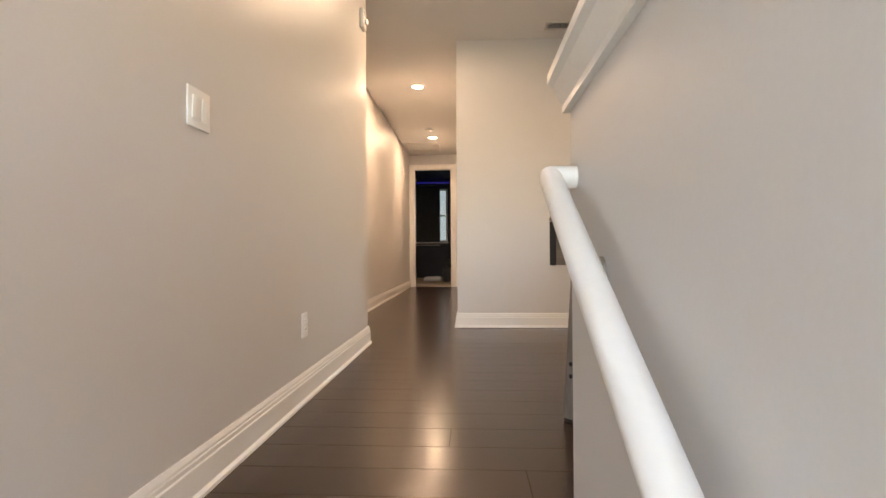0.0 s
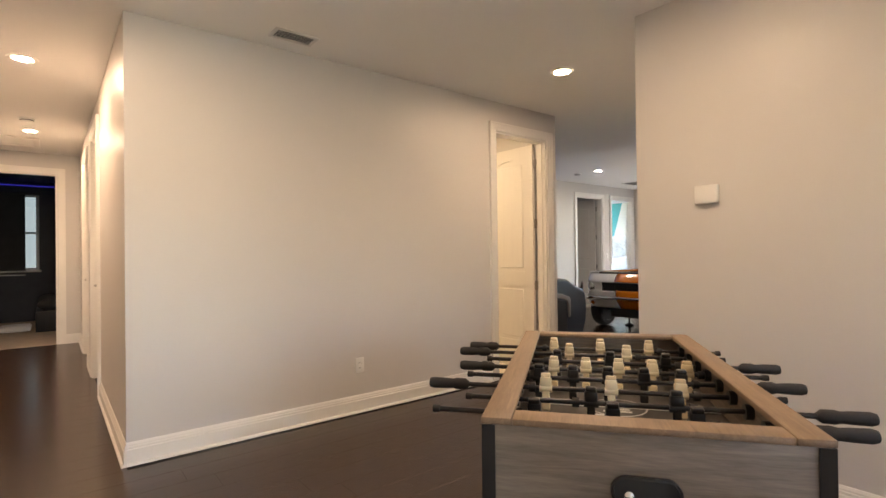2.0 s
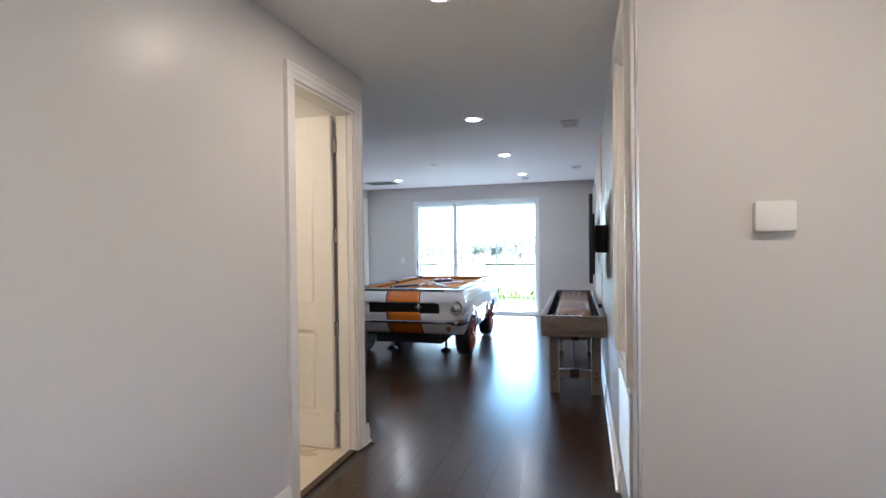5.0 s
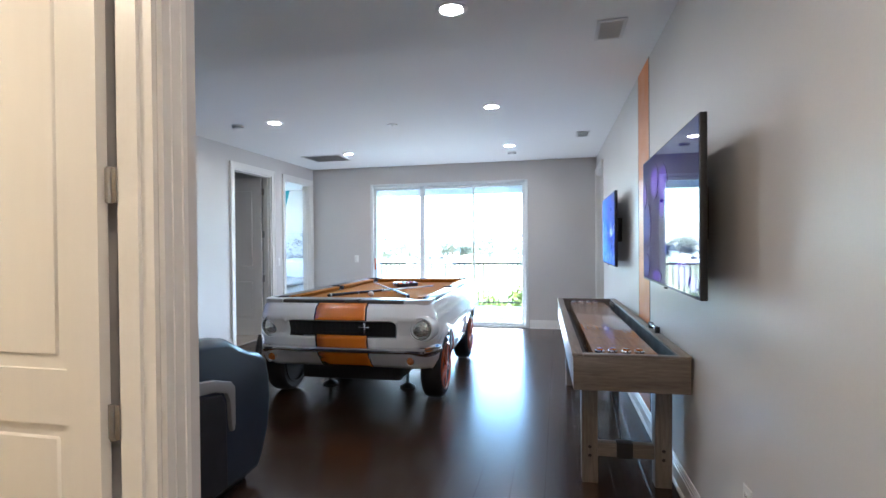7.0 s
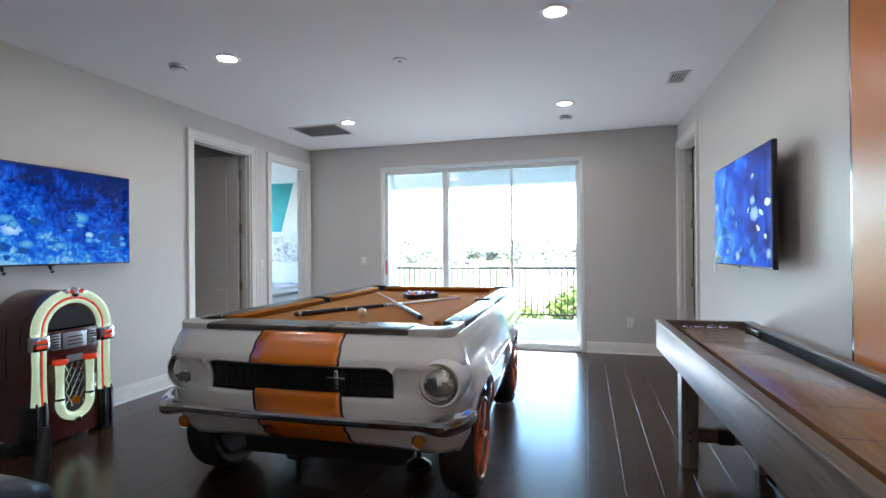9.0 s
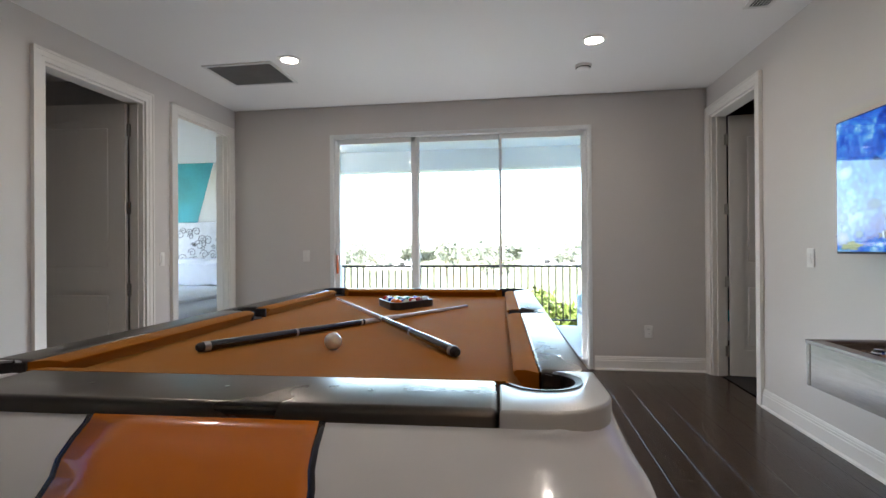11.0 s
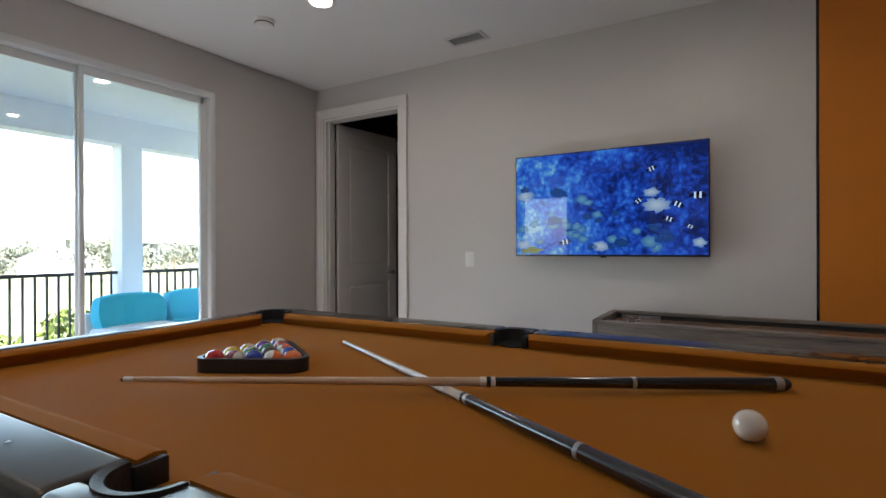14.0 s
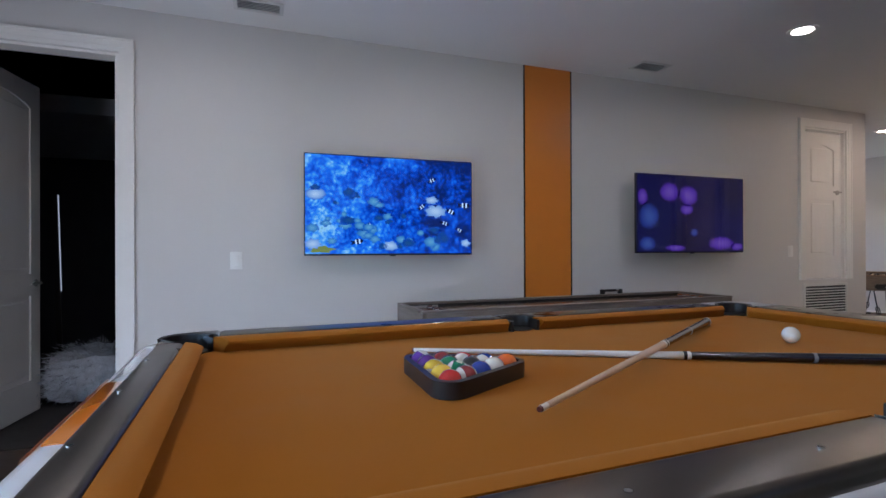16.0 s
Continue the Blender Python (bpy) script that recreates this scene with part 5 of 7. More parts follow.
cue((7.062, 5.115), (8.425, 4.385), 0.0175, 0.0075, M_CUEWHITE, "cue stick with a pale shaft and black butt")
cue((7.080, 4.290), (8.413, 5.152), 0.0175, 0.0440, M_CUEWOOD, "cue stick with a tan maple shaft and black butt")

# triangle rack with balls
apex, left_, right_ = Vector((8.212, 4.745)), Vector((8.520, 4.925)), Vector((8.512, 4.560))
mid = (apex + left_ + right_) / 3
ang = math.atan2((apex - mid).y, (apex - mid).x)
rack = thing("ball_rack", "black plastic triangle rack full of billiard balls", "ball rack", pose(mid.x - 0.006, mid.y + 0.012, ZBED, 0, 0, math.degrees(ang)))
bm = shape()
R = 0.0286
row_h = R * math.sqrt(3)
tri_r = 4 * R * 2 / math.sqrt(3)
def tri_pts(off, rc):
    out = []
    for k in range(3):
        a = 2 * math.pi * k / 3
        cc = Vector((math.cos(a), math.sin(a))) * tri_r
        for j in range(7):
            b = a + radians(-60 + 20 * j)
            out.append(cc + Vector((math.cos(b), math.sin(b))) * (R + off))
    return out
po, pi_ = tri_pts(0.018, 0), tri_pts(0.004, 0)
rings = [[bm.verts.new((p.x, p.y, z)) for p in pp] for pp, z in ((po, 0.0005), (po, 0.040), (pi_, 0.041), (pi_, 0.0005))]
n = len(po)
for a, b in zip(rings, rings[1:] + rings[:1]):
    for k in range(n):
        bm.faces.new((a[k], a[(k + 1) % n], b[(k + 1) % n], b[k]))
bmesh.ops.recalc_face_normals(bm, faces=bm.faces)
part("frame", bm, M_BLACK, rack, angle=40)
order = [4, 12, 9, 1, 7, 10, 14, 13, 5, 6, 2, 0, 8, 3, 11]
RM = pose(mid.x - 0.006, mid.y + 0.012, ZBED, 0, 0, math.degrees(ang))
rngb = random.Random(4)
k = 0
names = ("yellow", "blue", "red", "purple", "orange", "green", "maroon", "black")
for i in range(5):
    for j in range(i + 1):
        num = order[k]
        p = RM @ Vector((tri_r - i * row_h, (j - i / 2) * 2 * R, R + 0.0005))
        bm = add_ball(shape(), (0, 0, 0), R, 24)
        striped = num > 7
        q = Euler((rngb.uniform(0, 6), rngb.uniform(0, 6), rngb.uniform(0, 6))).to_matrix()
        for f in bm.faces:
            c3 = f.calc_center_median()
            if striped and abs(c3.z) > R * 0.52:
                f.material_index = 1
            if (c3 - Vector((R, 0, 0))).length < R * 0.34:
                f.material_index = 1
        for v in bm.verts:
            v.co = q @ v.co
        b = solo("billiard_ball", bm, [M_BALLS[num % 8 if not striped else num - 8], M_IVORY], "%s %s billiard ball in the rack" % ("striped" if striped else "solid", names[num % 8 if not striped else num - 8]), "billiard ball", "billiard balls")
        b.location = p
        k += 1

# ---- wall stripe ----
bm = shape()
add_box(bm, 6.372, YS + 0.0005, 0.139, 6.818, YS + 0.003, H - 0.001)
SOUTH.append(structure("wall_stripe", bm, M_ORANGE_WALL, "tall orange painted stripe on the grey wall", "wall stripe"))
st = SOUTH[-1]
for x in (6.358, 6.818):
    e = part("stripe_edge", add_box(shape(), x, YS + 0.0005, 0.139, x + 0.014, YS + 0.0032, H - 0.001), M_CARBLACK, st, smooth=False)


# ---- screens ----
def television(m, w, h, mat, label, depth=0.07, gap=0.0):
    """Screen faces local -y; the origin is the middle of the back plate on the wall."""
    t = thing("television", label, "television", m, "wall televisions")
    bm = shape()
    add_box(bm, -w / 2, -depth, -h / 2, w / 2, -depth + 0.028, h / 2, 0.004)
    add_box(bm, -w / 2 + 0.15, -depth + 0.028, -h / 2 + 0.06, w / 2 - 0.15, -depth + 0.045, h / 2 - 0.15, 0.006)
    part("housing", bm, M_BLACK, t)
    part("screen", add_box(shape(), -w / 2 + 0.007, -depth - 0.0015, -h / 2 + 0.012, w / 2 - 0.007, -depth, h / 2 - 0.007), mat, t, "lit picture behind glass", smooth=False)
    bm = shape()
    add_box(bm, -0.2, -0.025, -0.12, 0.2, gap - 0.001, 0.12, 0.003)
    part("wall_bracket", bm, M_IRON, t)
    part("logo_bump", add_box(shape(), -0.02, -depth - 0.004, -h / 2 - 0.008, 0.02, -depth + 0.01, -h / 2 + 0.001, 0.002), M_BLACK, t)
    return t


def blob(parent, cx, cz, rx, rz, mat, depth, name="picture_shape", lobes=0, n=28, seed=0):
    r = random.Random(seed)
    ph = r.uniform(0, 6)
    bm = shape()
    vs = []
    for k in range(n):
        a = 2 * math.pi * k / n
        q = 1 + (0.20 * math.sin(lobes * a + ph) + 0.12 * math.sin((2 * lobes + 1) * a) if lobes else 0)
        vs.append(bm.verts.new((cx + rx * q * math.cos(a), -depth - 0.0025, cz + rz * q * math.sin(a))))
    bm.faces.new(vs)
    bmesh.ops.recalc_face_normals(bm, faces=bm.faces)
    return part(name, bm, mat, parent, smooth=False)


tv_a = television(pose(7.985, YS, 1.517, 0, 0, 180), 1.255, 0.715, M_REEF, "wall television showing a bright blue coral reef", 0.082, 0.035)
tv_b = television(pose(5.145, YS, 1.518, 0, 0, 180), 1.275, 0.712, M_NAVY, "wall television showing violet jellyfish on navy", 0.075, 0.075)
tv_c = television(pose(6.985, YN, 1.557, 0, 0, 0), 1.30, 0.72, M_REEF_B, "wall television showing a deep blue reef", 0.085)
# fish and coral on the reef picture (seen from its front, x runs to the left)
for k, (fx, fz, s, tilt) in enumerate(((0.30, 0.20, 1, 20), (0.22, 0.0, 1, 35), (0.45, -0.03, 1.2, -25), (0.40, -0.12, 1.1, -20), (0.52, -0.17, 0.9, -25), (-0.18, -0.14, 0.9, 5), (-0.26, -0.26, 1.3, 10), (0.56, 0.02, 1.5, 0))):
    ca, sa = math.cos(radians(tilt)), math.sin(radians(tilt))
    bm = shape()
    pts = [(-0.040, 0.014), (-0.028, 0.0), (-0.040, -0.014), (-0.020, -0.006), (0.0, -0.016), (0.026, -0.008), (0.034, 0.0), (0.026, 0.008), (0.0, 0.016), (-0.020, 0.006)]
    vs = [bm.verts.new((fx + s * (p * ca - q * sa), -0.082 - 0.0025, fz + s * (p * sa + q * ca))) for p, q in pts]
    bm.faces.new(vs)
    part("picture_fish", bm, M_FISHD, tv_a, smooth=False)
    bm = shape()
    for u in (-0.008, 0.012):
        vs = [bm.verts.new((fx + s * (p * ca - q * sa), -0.082 - 0.0032, fz + s * (p * sa + q * ca))) for p, q in ((u - 0.004, -0.013), (u + 0.004, -0.013), (u + 0.004, 0.013), (u - 0.004, 0.013))]
        bm.faces.new(vs)
    part("picture_fish_bar", bm, M_FISHW, tv_a, smooth=False)
rr_ = random.Random(12)
for tv, dep, count, far in ((tv_a, 0.082, 46, 0.0), (tv_c, 0.085, 34, 0.35)):
    for k in range(count):
        fx = rr_.uniform(-0.58, 0.42) if far == 0.0 else rr_.uniform(-0.35, 0.58)
        fz = -0.30 + (0.52 - 0.42 * (fx + 0.58) * (far == 0.0) - far * 0.6) * rr_.random()
        big = rr_.uniform(0.014, 0.05)
        blob(tv, fx, fz, big * rr_.uniform(0.9, 1.5), big * rr_.uniform(0.6, 1.0), (M_REEFDARK, M_REEFMID, M_REEFDARK, M_REEFMID, M_CORAL if k % 2 else M_REEFMID)[k % 5], dep + 0.0001 * (k % 9), "picture_coral", 3 + k % 5, 14, 40 + k)
blob(tv_a, -0.51, -0.315, 0.085, 0.022, M_FISHY, 0.082, "picture_coral", 5, seed=1)
blob(tv_a, 0.33, -0.03, 0.085, 0.045, M_CORAL, 0.082, "picture_coral", 7, seed=2)
blob(tv_a, 0.30, 0.05, 0.05, 0.03, M_CORAL, 0.082, "picture_coral", 5, seed=3)
blob(tv_a, 0.57, -0.27, 0.04, 0.03, M_CORAL, 0.082, "picture_coral", 5, seed=4)
for k, (fx, fz, rx_, rz_, mm) in enumerate(((-0.27, 0.20, 0.12, 0.10, M_JELLY), (-0.05, 0.17, 0.12, 0.10, M_JELLY), (-0.07, 0.04, 0.09, 0.05, M_JELLY), (-0.57, 0.15, 0.06, 0.08, M_JELLY), (-0.50, -0.03, 0.13, 0.13, M_JELLYB), (-0.52, -0.27, 0.10, 0.07, M_JELLYB),
                                            (-0.20, -0.31, 0.13, 0.032, M_JELLY), (0.35, -0.27, 0.17, 0.07, M_JELLY), (0.55, -0.30, 0.08, 0.04, M_JELLY), (0.02, -0.17, 0.05, 0.04, M_JELLYB))):
    blob(tv_b, fx, fz, rx_, rz_, mm, 0.075, "picture_jellyfish", 0, seed=20 + k)
for dx in (-0.30, 0.02):
    cb = shape()
    add_sweep(cb, [(6.985 + dx, YN - 0.03, 1.20), (6.985 + dx, YN - 0.05, 1.17), (6.985 + dx + 0.012, YN - 0.055, 1.155), (6.985 + dx, YN - 0.05, 1.145)], 0.012, 8)
    part("cable_tail", cb, M_BLACK, tv_c).matrix_parent_inverse = tv_c.matrix_basis.inverted()


# ---- shuffleboard ----
SX0, SX1, SY0, SY1, SZ = 5.19, 7.93, 2.226, 2.806, 0.80
SHUF = Matrix.Translation((5.19, 2.524, 0)) @ Matrix.Rotation(radians(1.7), 4, "Z") @ Matrix.Translation((-5.19, -2.524, 0))
sb = thing("shuffleboard_table", "long taupe wooden shuffleboard table with black gutters", "shuffleboard", SHUF)
for y0, y1 in ((SY0, SY0 + 0.045), (SY1 - 0.045, SY1)):
    part("side_panel", add_box(shape(), SX0 + 0.03, y0, 0.61, SX1 - 0.03, y1, SZ - 0.012, 0.003), M_SHUFWOOD, sb)
    part("top_cap", add_box(shape(), SX0 + 0.001, y0 - 0.006, SZ - 0.012, SX1 - 0.001, y1 + 0.006, SZ + 0.004, 0.004), M_SHUFWOOD, sb)
for x0, x1 in ((SX0, SX0 + 0.03), (SX1 - 0.03, SX1)):
    part("end_panel", add_box(shape(), x0, SY0, 0.61, x1, SY1, SZ - 0.012, 0.003), M_SHUFWOOD_Y, sb)
    part("end_cap", add_box(shape(), x0 - 0.006, SY0 + 0.0515, SZ - 0.012, x1 + 0.01, SY1 - 0.0515, SZ + 0.003, 0.004), M_SHUFWOOD_Y, sb)
part("gutter", add_box(shape(), SX0 + 0.03, SY0 + 0.045, 0.625, SX1 - 0.03, SY1 - 0.045, 0.66), M_RUBBER, sb, "black carpeted gutter")
for y0, y1 in ((SY0 + 0.045, SY0 + 0.049), (SY1 - 0.049, SY1 - 0.045)):
    part("gutter_lining", add_box(shape(), SX0 + 0.03, y0, 0.66, SX1 - 0.03, y1, SZ - 0.014), M_RUBBER, sb, smooth=False)
part("playfield", add_box(shape(), SX0 + 0.06, SY0 + 0.118, 0.66, SX1 - 0.06, SY1 - 0.118, 0.772, 0.004), M_MAPLE, sb, "glossy lacquered maple board")
for fx in (0.30, 0.55, 0.85):
    for xx in (SX0 + 0.10 + fx, SX1 - 0.10 - fx):
        part("score_line", add_box(shape(), xx - 0.0015, SY0 + 0.122, 0.7715, xx + 0.0015, SY1 - 0.122, 0.7724), M_VENTDARK, sb, smooth=False)
for lx in (SX0 + 0.27, SX1 - 0.47):
    for ly in (SY0 + 0.065, SY1 - 0.115):
        bm = shape()
        add_prism(bm, [(lx - 0.0, 0.0), (lx + 0.085, 0.0), (lx + 0.10, 0.61), (lx - 0.015, 0.61)], "y", ly - 0.035, ly + 0.055, 0.004)
        lg = part("leg", bm, M_SHUFWOOD_Z, sb)
        part("foot_pad", add_box(shape(), lx + 0.005, ly - 0.03, 0.0, lx + 0.08, ly + 0.05, 0.006), M_BLACK, lg)
        for bz in (0.16, 0.21):
            part("bolt", add_tube(shape(), (lx - 0.006, ly + 0.01, bz), (lx + 0.002, ly + 0.01, bz), 0.010, seg=10), M_BLACK, lg)
    part("stretcher", add_box(shape(), lx + 0.015, SY0 + 0.12, 0.15, lx + 0.07, SY1 - 0.15, 0.23, 0.004), M_SHUFWOOD_Y, sb)
    part("stretcher_bracket", add_box(shape(), lx + 0.008, (SY0 + SY1) / 2 - 0.055, 0.146, lx + 0.077, (SY0 + SY1) / 2 + 0.035, 0.234, 0.003), M_IRON, sb, "black metal bracket")
bm = shape()
add_sweep(bm, [(SX0 + 0.35, (SY0 + SY1) / 2, 0.22), (SX0 + 0.9, (SY0 + SY1) / 2, 0.46), (SX0 + 1.15, (SY0 + SY1) / 2, 0.61)], 0.007, 8)
part("tension_rod", bm, M_IRON, sb)
bm = shape()
add_box(bm, 5.86, SY0 + 0.004, SZ + 0.004, 5.895, SY0 + 0.034, SZ + 0.045, 0.004)
add_box(bm, 6.05, SY0 + 0.004, SZ + 0.004, 6.085, SY0 + 0.034, SZ + 0.045, 0.004)
add_tube(bm, (5.89, SY0 + 0.02, SZ + 0.034), (6.055, SY0 + 0.02, SZ + 0.034), 0.011, seg=12)
sc = part("score_counter", bm, M_BLACK, sb, "black bead score counter")
part("bead", add_tube(shape(), (5.90, SY0 + 0.02, SZ + 0.034), (5.93, SY0 + 0.02, SZ + 0.034), 0.014, seg=12), M_CHROME, sc)
bm = shape()
add_box(bm, SX1 - 0.30, SY0 + 0.052, SZ - 0.05, SX1 - 0.07, SY0 + 0.064, SZ - 0.018, 0.003)
part("score_counter", bm, M_STEEL, sb, "metal bead score counter")


def puck(x, y, cap):
    t = thing("shuffleboard_puck", "chrome shuffleboard puck with an amber cap" if cap is M_AMBER else "chrome shuffleboard puck with a dark cap", "puck", SHUF @ pose(x, y, 0.7722), "shuffleboard pucks")
    part("weight", add_lathe(shape(), [(0.024, 0.0), (0.0265, 0.003), (0.0265, 0.013), (0.022, 0.018), (0.001, 0.018)], seg=28), M_CHROME, t)
    part("cap", add_lathe(shape(), [(0.018, 0.0181), (0.019, 0.021), (0.016, 0.027), (0.001, 0.028)], seg=24), cap, t)


for k in range(4):
    puck(5.37 + 0.01 * (k % 2), 2.652 - 0.070 * k, M_AMBER)
    puck(7.74 + 0.012 * (k % 2), 2.652 - 0.070 * k, M_MAROON if k % 2 else M_SMOKE)


# ---- football table ----
FT = pose(1.020, 1.458, 0, 0, 0, 37.9)
ft = thing("foosball_table", "weathered grey foosball table with black rods and cream players", "foosball table", FT)
FL, FW, FZ = 0.668, 0.366, 0.86
for s in (1, -1):
    y0, y1 = sorted((s * FW, s * (FW - 0.03)))
    part("side_panel", add_box(shape(), -FL + 0.031, y0, 0.66, FL - 0.031, y1, FZ - 0.018, 0.003), M_GREYWOOD, ft)
    y0, y1 = sorted((s * (FW + 0.006), s * (FW - 0.068)))
    part("top_rail", add_box(shape(), -FL - 0.006, y0, FZ - 0.018, FL + 0.006, y1, FZ, 0.005), M_TOPWOOD, ft, "brown wooden top rail")
    x0, x1 = sorted((s * FL, s * (FL - 0.03)))
    ep = part("end_panel", add_box(shape(), x0, -FW + 0.001, 0.66, x1, FW - 0.001, FZ - 0.018, 0.003), M_GREYWOOD_Y, ft)
    x0, x1 = sorted((s * (FL + 0.006), s * (FL - 0.068)))
    part("top_rail", add_box(shape(), x0, -FW + 0.0685, FZ - 0.018, x1, FW - 0.0685, FZ - 0.0005, 0.005), M_TOPWOOD, ft)
    # ball return cup
    bm = shape()
    n = 28
    prof = []
    for rr, dx in ((1.0, 0.0), (1.0, 0.010), (0.86, 0.012), (0.80, 0.004)):
        ring = []
        for k in range(n):
            a = 2 * math.pi * k / n
            ex = 0.040 * (1 if math.cos(a) >= 0 else -1)
            ring.append(bm.verts.new((s * (FL + dx), ex + 0.036 * rr * math.cos(a), 0.713 + 0.036 * rr * math.sin(a))))
        prof.append(ring)
    for a, b in zip(prof, prof[1:]):
        for k in range(n):
            bm.faces.new((a[k], a[(k + 1) % n], b[(k + 1) % n], b[k]))
    bm.faces.new(prof[-1])
    bmesh.ops.recalc_face_normals(bm, faces=bm.faces)
    cup = part("ball_return", bm, M_BLACK, ep, "black oval ball return")
    # Small chrome bead modelled for the glint inside the cup.
    part("ball_glint", add_ball(shape(), (s * (FL + 0.004), 0.036, 0.703), 0.012, 16, (0.5, 1, 1)), M_CHROME, ep)
    for q in (1, -1):
        bm = shape()
        add_box(bm, *sorted((s * (FL + 0.004), s * (FL + 0.0003)))[:1], *sorted((q * (FW + 0.004), q * (FW - 0.028)))[:1], 0.658, sorted((s * (FL + 0.004), s * (FL + 0.0003)))[1], sorted((q * (FW + 0.004), q * (FW - 0.028)))[1], FZ - 0.019)
        add_box(bm, *sorted((s * (FL + 0.004), s * (FL - 0.028)))[:1], *sorted((q * (FW + 0.004), q * (FW + 0.0003)))[:1], 0.658, sorted((s * (FL + 0.004), s * (FL - 0.028)))[1], sorted((q * (FW + 0.004), q * (FW + 0.0003)))[1], FZ - 0.019)
        part("corner_guard", bm, M_BLACK, ft, "black corner guard", smooth=False)
        # leg: leans outwards
        bm = shape()
        top_c, bot_c = (s * 0.535, q * 0.274), (s * 0.572, q * 0.314)
        lo = [bm.verts.new((bot_c[0] + a * 0.040, bot_c[1] + b * 0.045, 0.012)) for a, b in ((-1, -1), (1, -1), (1, 1), (-1, 1))]
        hi = [bm.verts.new((top_c[0] + a * 0.048, top_c[1] + b * 0.060, 0.66)) for a, b in ((-1, -1), (1, -1), (1, 1), (-1, 1))]
        fs = [bm.faces.new(lo), bm.faces.new(hi)] + [bm.faces.new((lo[i], lo[(i + 1) % 4], hi[(i + 1) % 4], hi[i])) for i in range(4)]
        bmesh.ops.recalc_face_normals(bm, faces=fs)
        bmesh.ops.bevel(bm, geom=list(bm.edges), offset=0.004, segments=2, profile=0.5, affect="EDGES")
        lg = part("leg", bm, M_GREYWOOD_Z, ft)
        part("foot_pad", add_box(shape(), bot_c[0] - 0.038, bot_c[1] - 0.042, 0.0, bot_c[0] + 0.038, bot_c[1] + 0.042, 0.013, 0.003), M_BLACK, lg)
        for bz in (0.20, 0.25):
            part("bolt", add_tube(shape(), (bot_c[0] - 0.01 + s * 0.036, bot_c[1] - q * 0.012, bz), (bot_c[0] - 0.01 + s * 0.046, bot_c[1] - q * 0.012, bz), 0.009, seg=10), M_BLACK, lg)
    part("stretcher", add_box(shape(), s * 0.558 - 0.022, -0.245, 0.185, s * 0.558 + 0.022, 0.245, 0.265, 0.004), M_GREYWOOD_Y, ft)
    part("stretcher_bracket", add_box(shape(), s * 0.558 - 0.026, -0.06, 0.180, s * 0.558 + 0.026, 0.06, 0.270, 0.003), M_IRON, ft, "black metal bracket")
    bm = shape()
    add_sweep(bm, [(s * 0.565, 0.0, 0.25), (s * 0.30, 0.0, 0.46), (s * 0.12, 0.0, 0.62)], 0.007, 8)
    for q in (1, -1):
        add_sweep(bm, [(s * 0.46, q * 0.003, 0.335), (s * 0.44, q * 0.018, 0.352), (s * 0.36, q * 0.018, 0.415), (s * 0.34, q * 0.003, 0.430)], 0.006, 8)
    part("turnbuckle", bm, M_IRON, ft, "black turnbuckle brace")
part("cabinet_floor", add_box(shape(), -FL + 0.03, -FW + 0.03, 0.662, FL - 0.03, FW - 0.03, 0.70), M_FIELD, ft, "dark printed playing field", smooth=False)
bm = shape()
def flat_line(x0, y0, x1, y1):
    add_box(bm, min(x0, x1) - 0.003, min(y0, y1) - 0.003, 0.7002, max(x0, x1) + 0.003, max(y0, y1) + 0.003, 0.7012)
for s in (1, -1):
    for dx, hw in ((0.16, 0.14), (0.28, 0.20)):
        xx = s * (FL - 0.03 - dx)
        flat_line(xx, -hw, xx, hw)
        for q in (1, -1):
            flat_line(xx, q * hw, s * (FL - 0.035), q * hw)
flat_line(0, -FW + 0.035, 0, FW - 0.035)
part("field_lines", bm, M_LINE, ft, "white pitch markings", smooth=False)
bm = shape()
n = 32
for k in range(n):
    a0, a1 = 2 * math.pi * k / n, 2 * math.pi * (k + 1) / n
    vs = [bm.verts.new((r_ * math.cos(a), r_ * math.sin(a), 0.7012)) for r_, a in ((0.095, a0), (0.101, a0), (0.101, a1), (0.095, a1))]
    bm.faces.new(vs)
part("centre_circle", bm, M_LINE, ft, smooth=False)

bm = shape()
for k in range(5):
    add_box(bm, -0.055 + 0.024 * k, -0.045 + 0.006 * (k % 2), 0.7002, -0.040 + 0.024 * k, 0.050 - 0.010 * (k % 3), 0.7012)
for r0, y0 in ((0.115, 0.05), (0.135, -0.02)):
    add_box(bm, -r0, y0, 0.7002, -r0 + 0.030, y0 + 0.030, 0.7012)
part("field_badge", bm, M_LINE, ft, "pale striped badge on the pitch", smooth=False)


def player_mesh():
    bm = shape()
    add_box(bm, -0.014, -0.019, 0.004, 0.014, 0.019, 0.036, 0.005, seg=2)
    add_box(bm, -0.012, -0.016, 0.034, 0.012, 0.016, 0.050, 0.005, seg=2)
    add_tube(bm, (0, -0.021, 0), (0, 0.021, 0), 0.014, seg=12)
    add_box(bm, -0.009, -0.012, -0.048, 0.009, 0.012, -0.006, 0.003, seg=1)
    add_box(bm, -0.015, -0.014, -0.072, 0.011, 0.014, -0.044, 0.004, seg=1)
    return bm


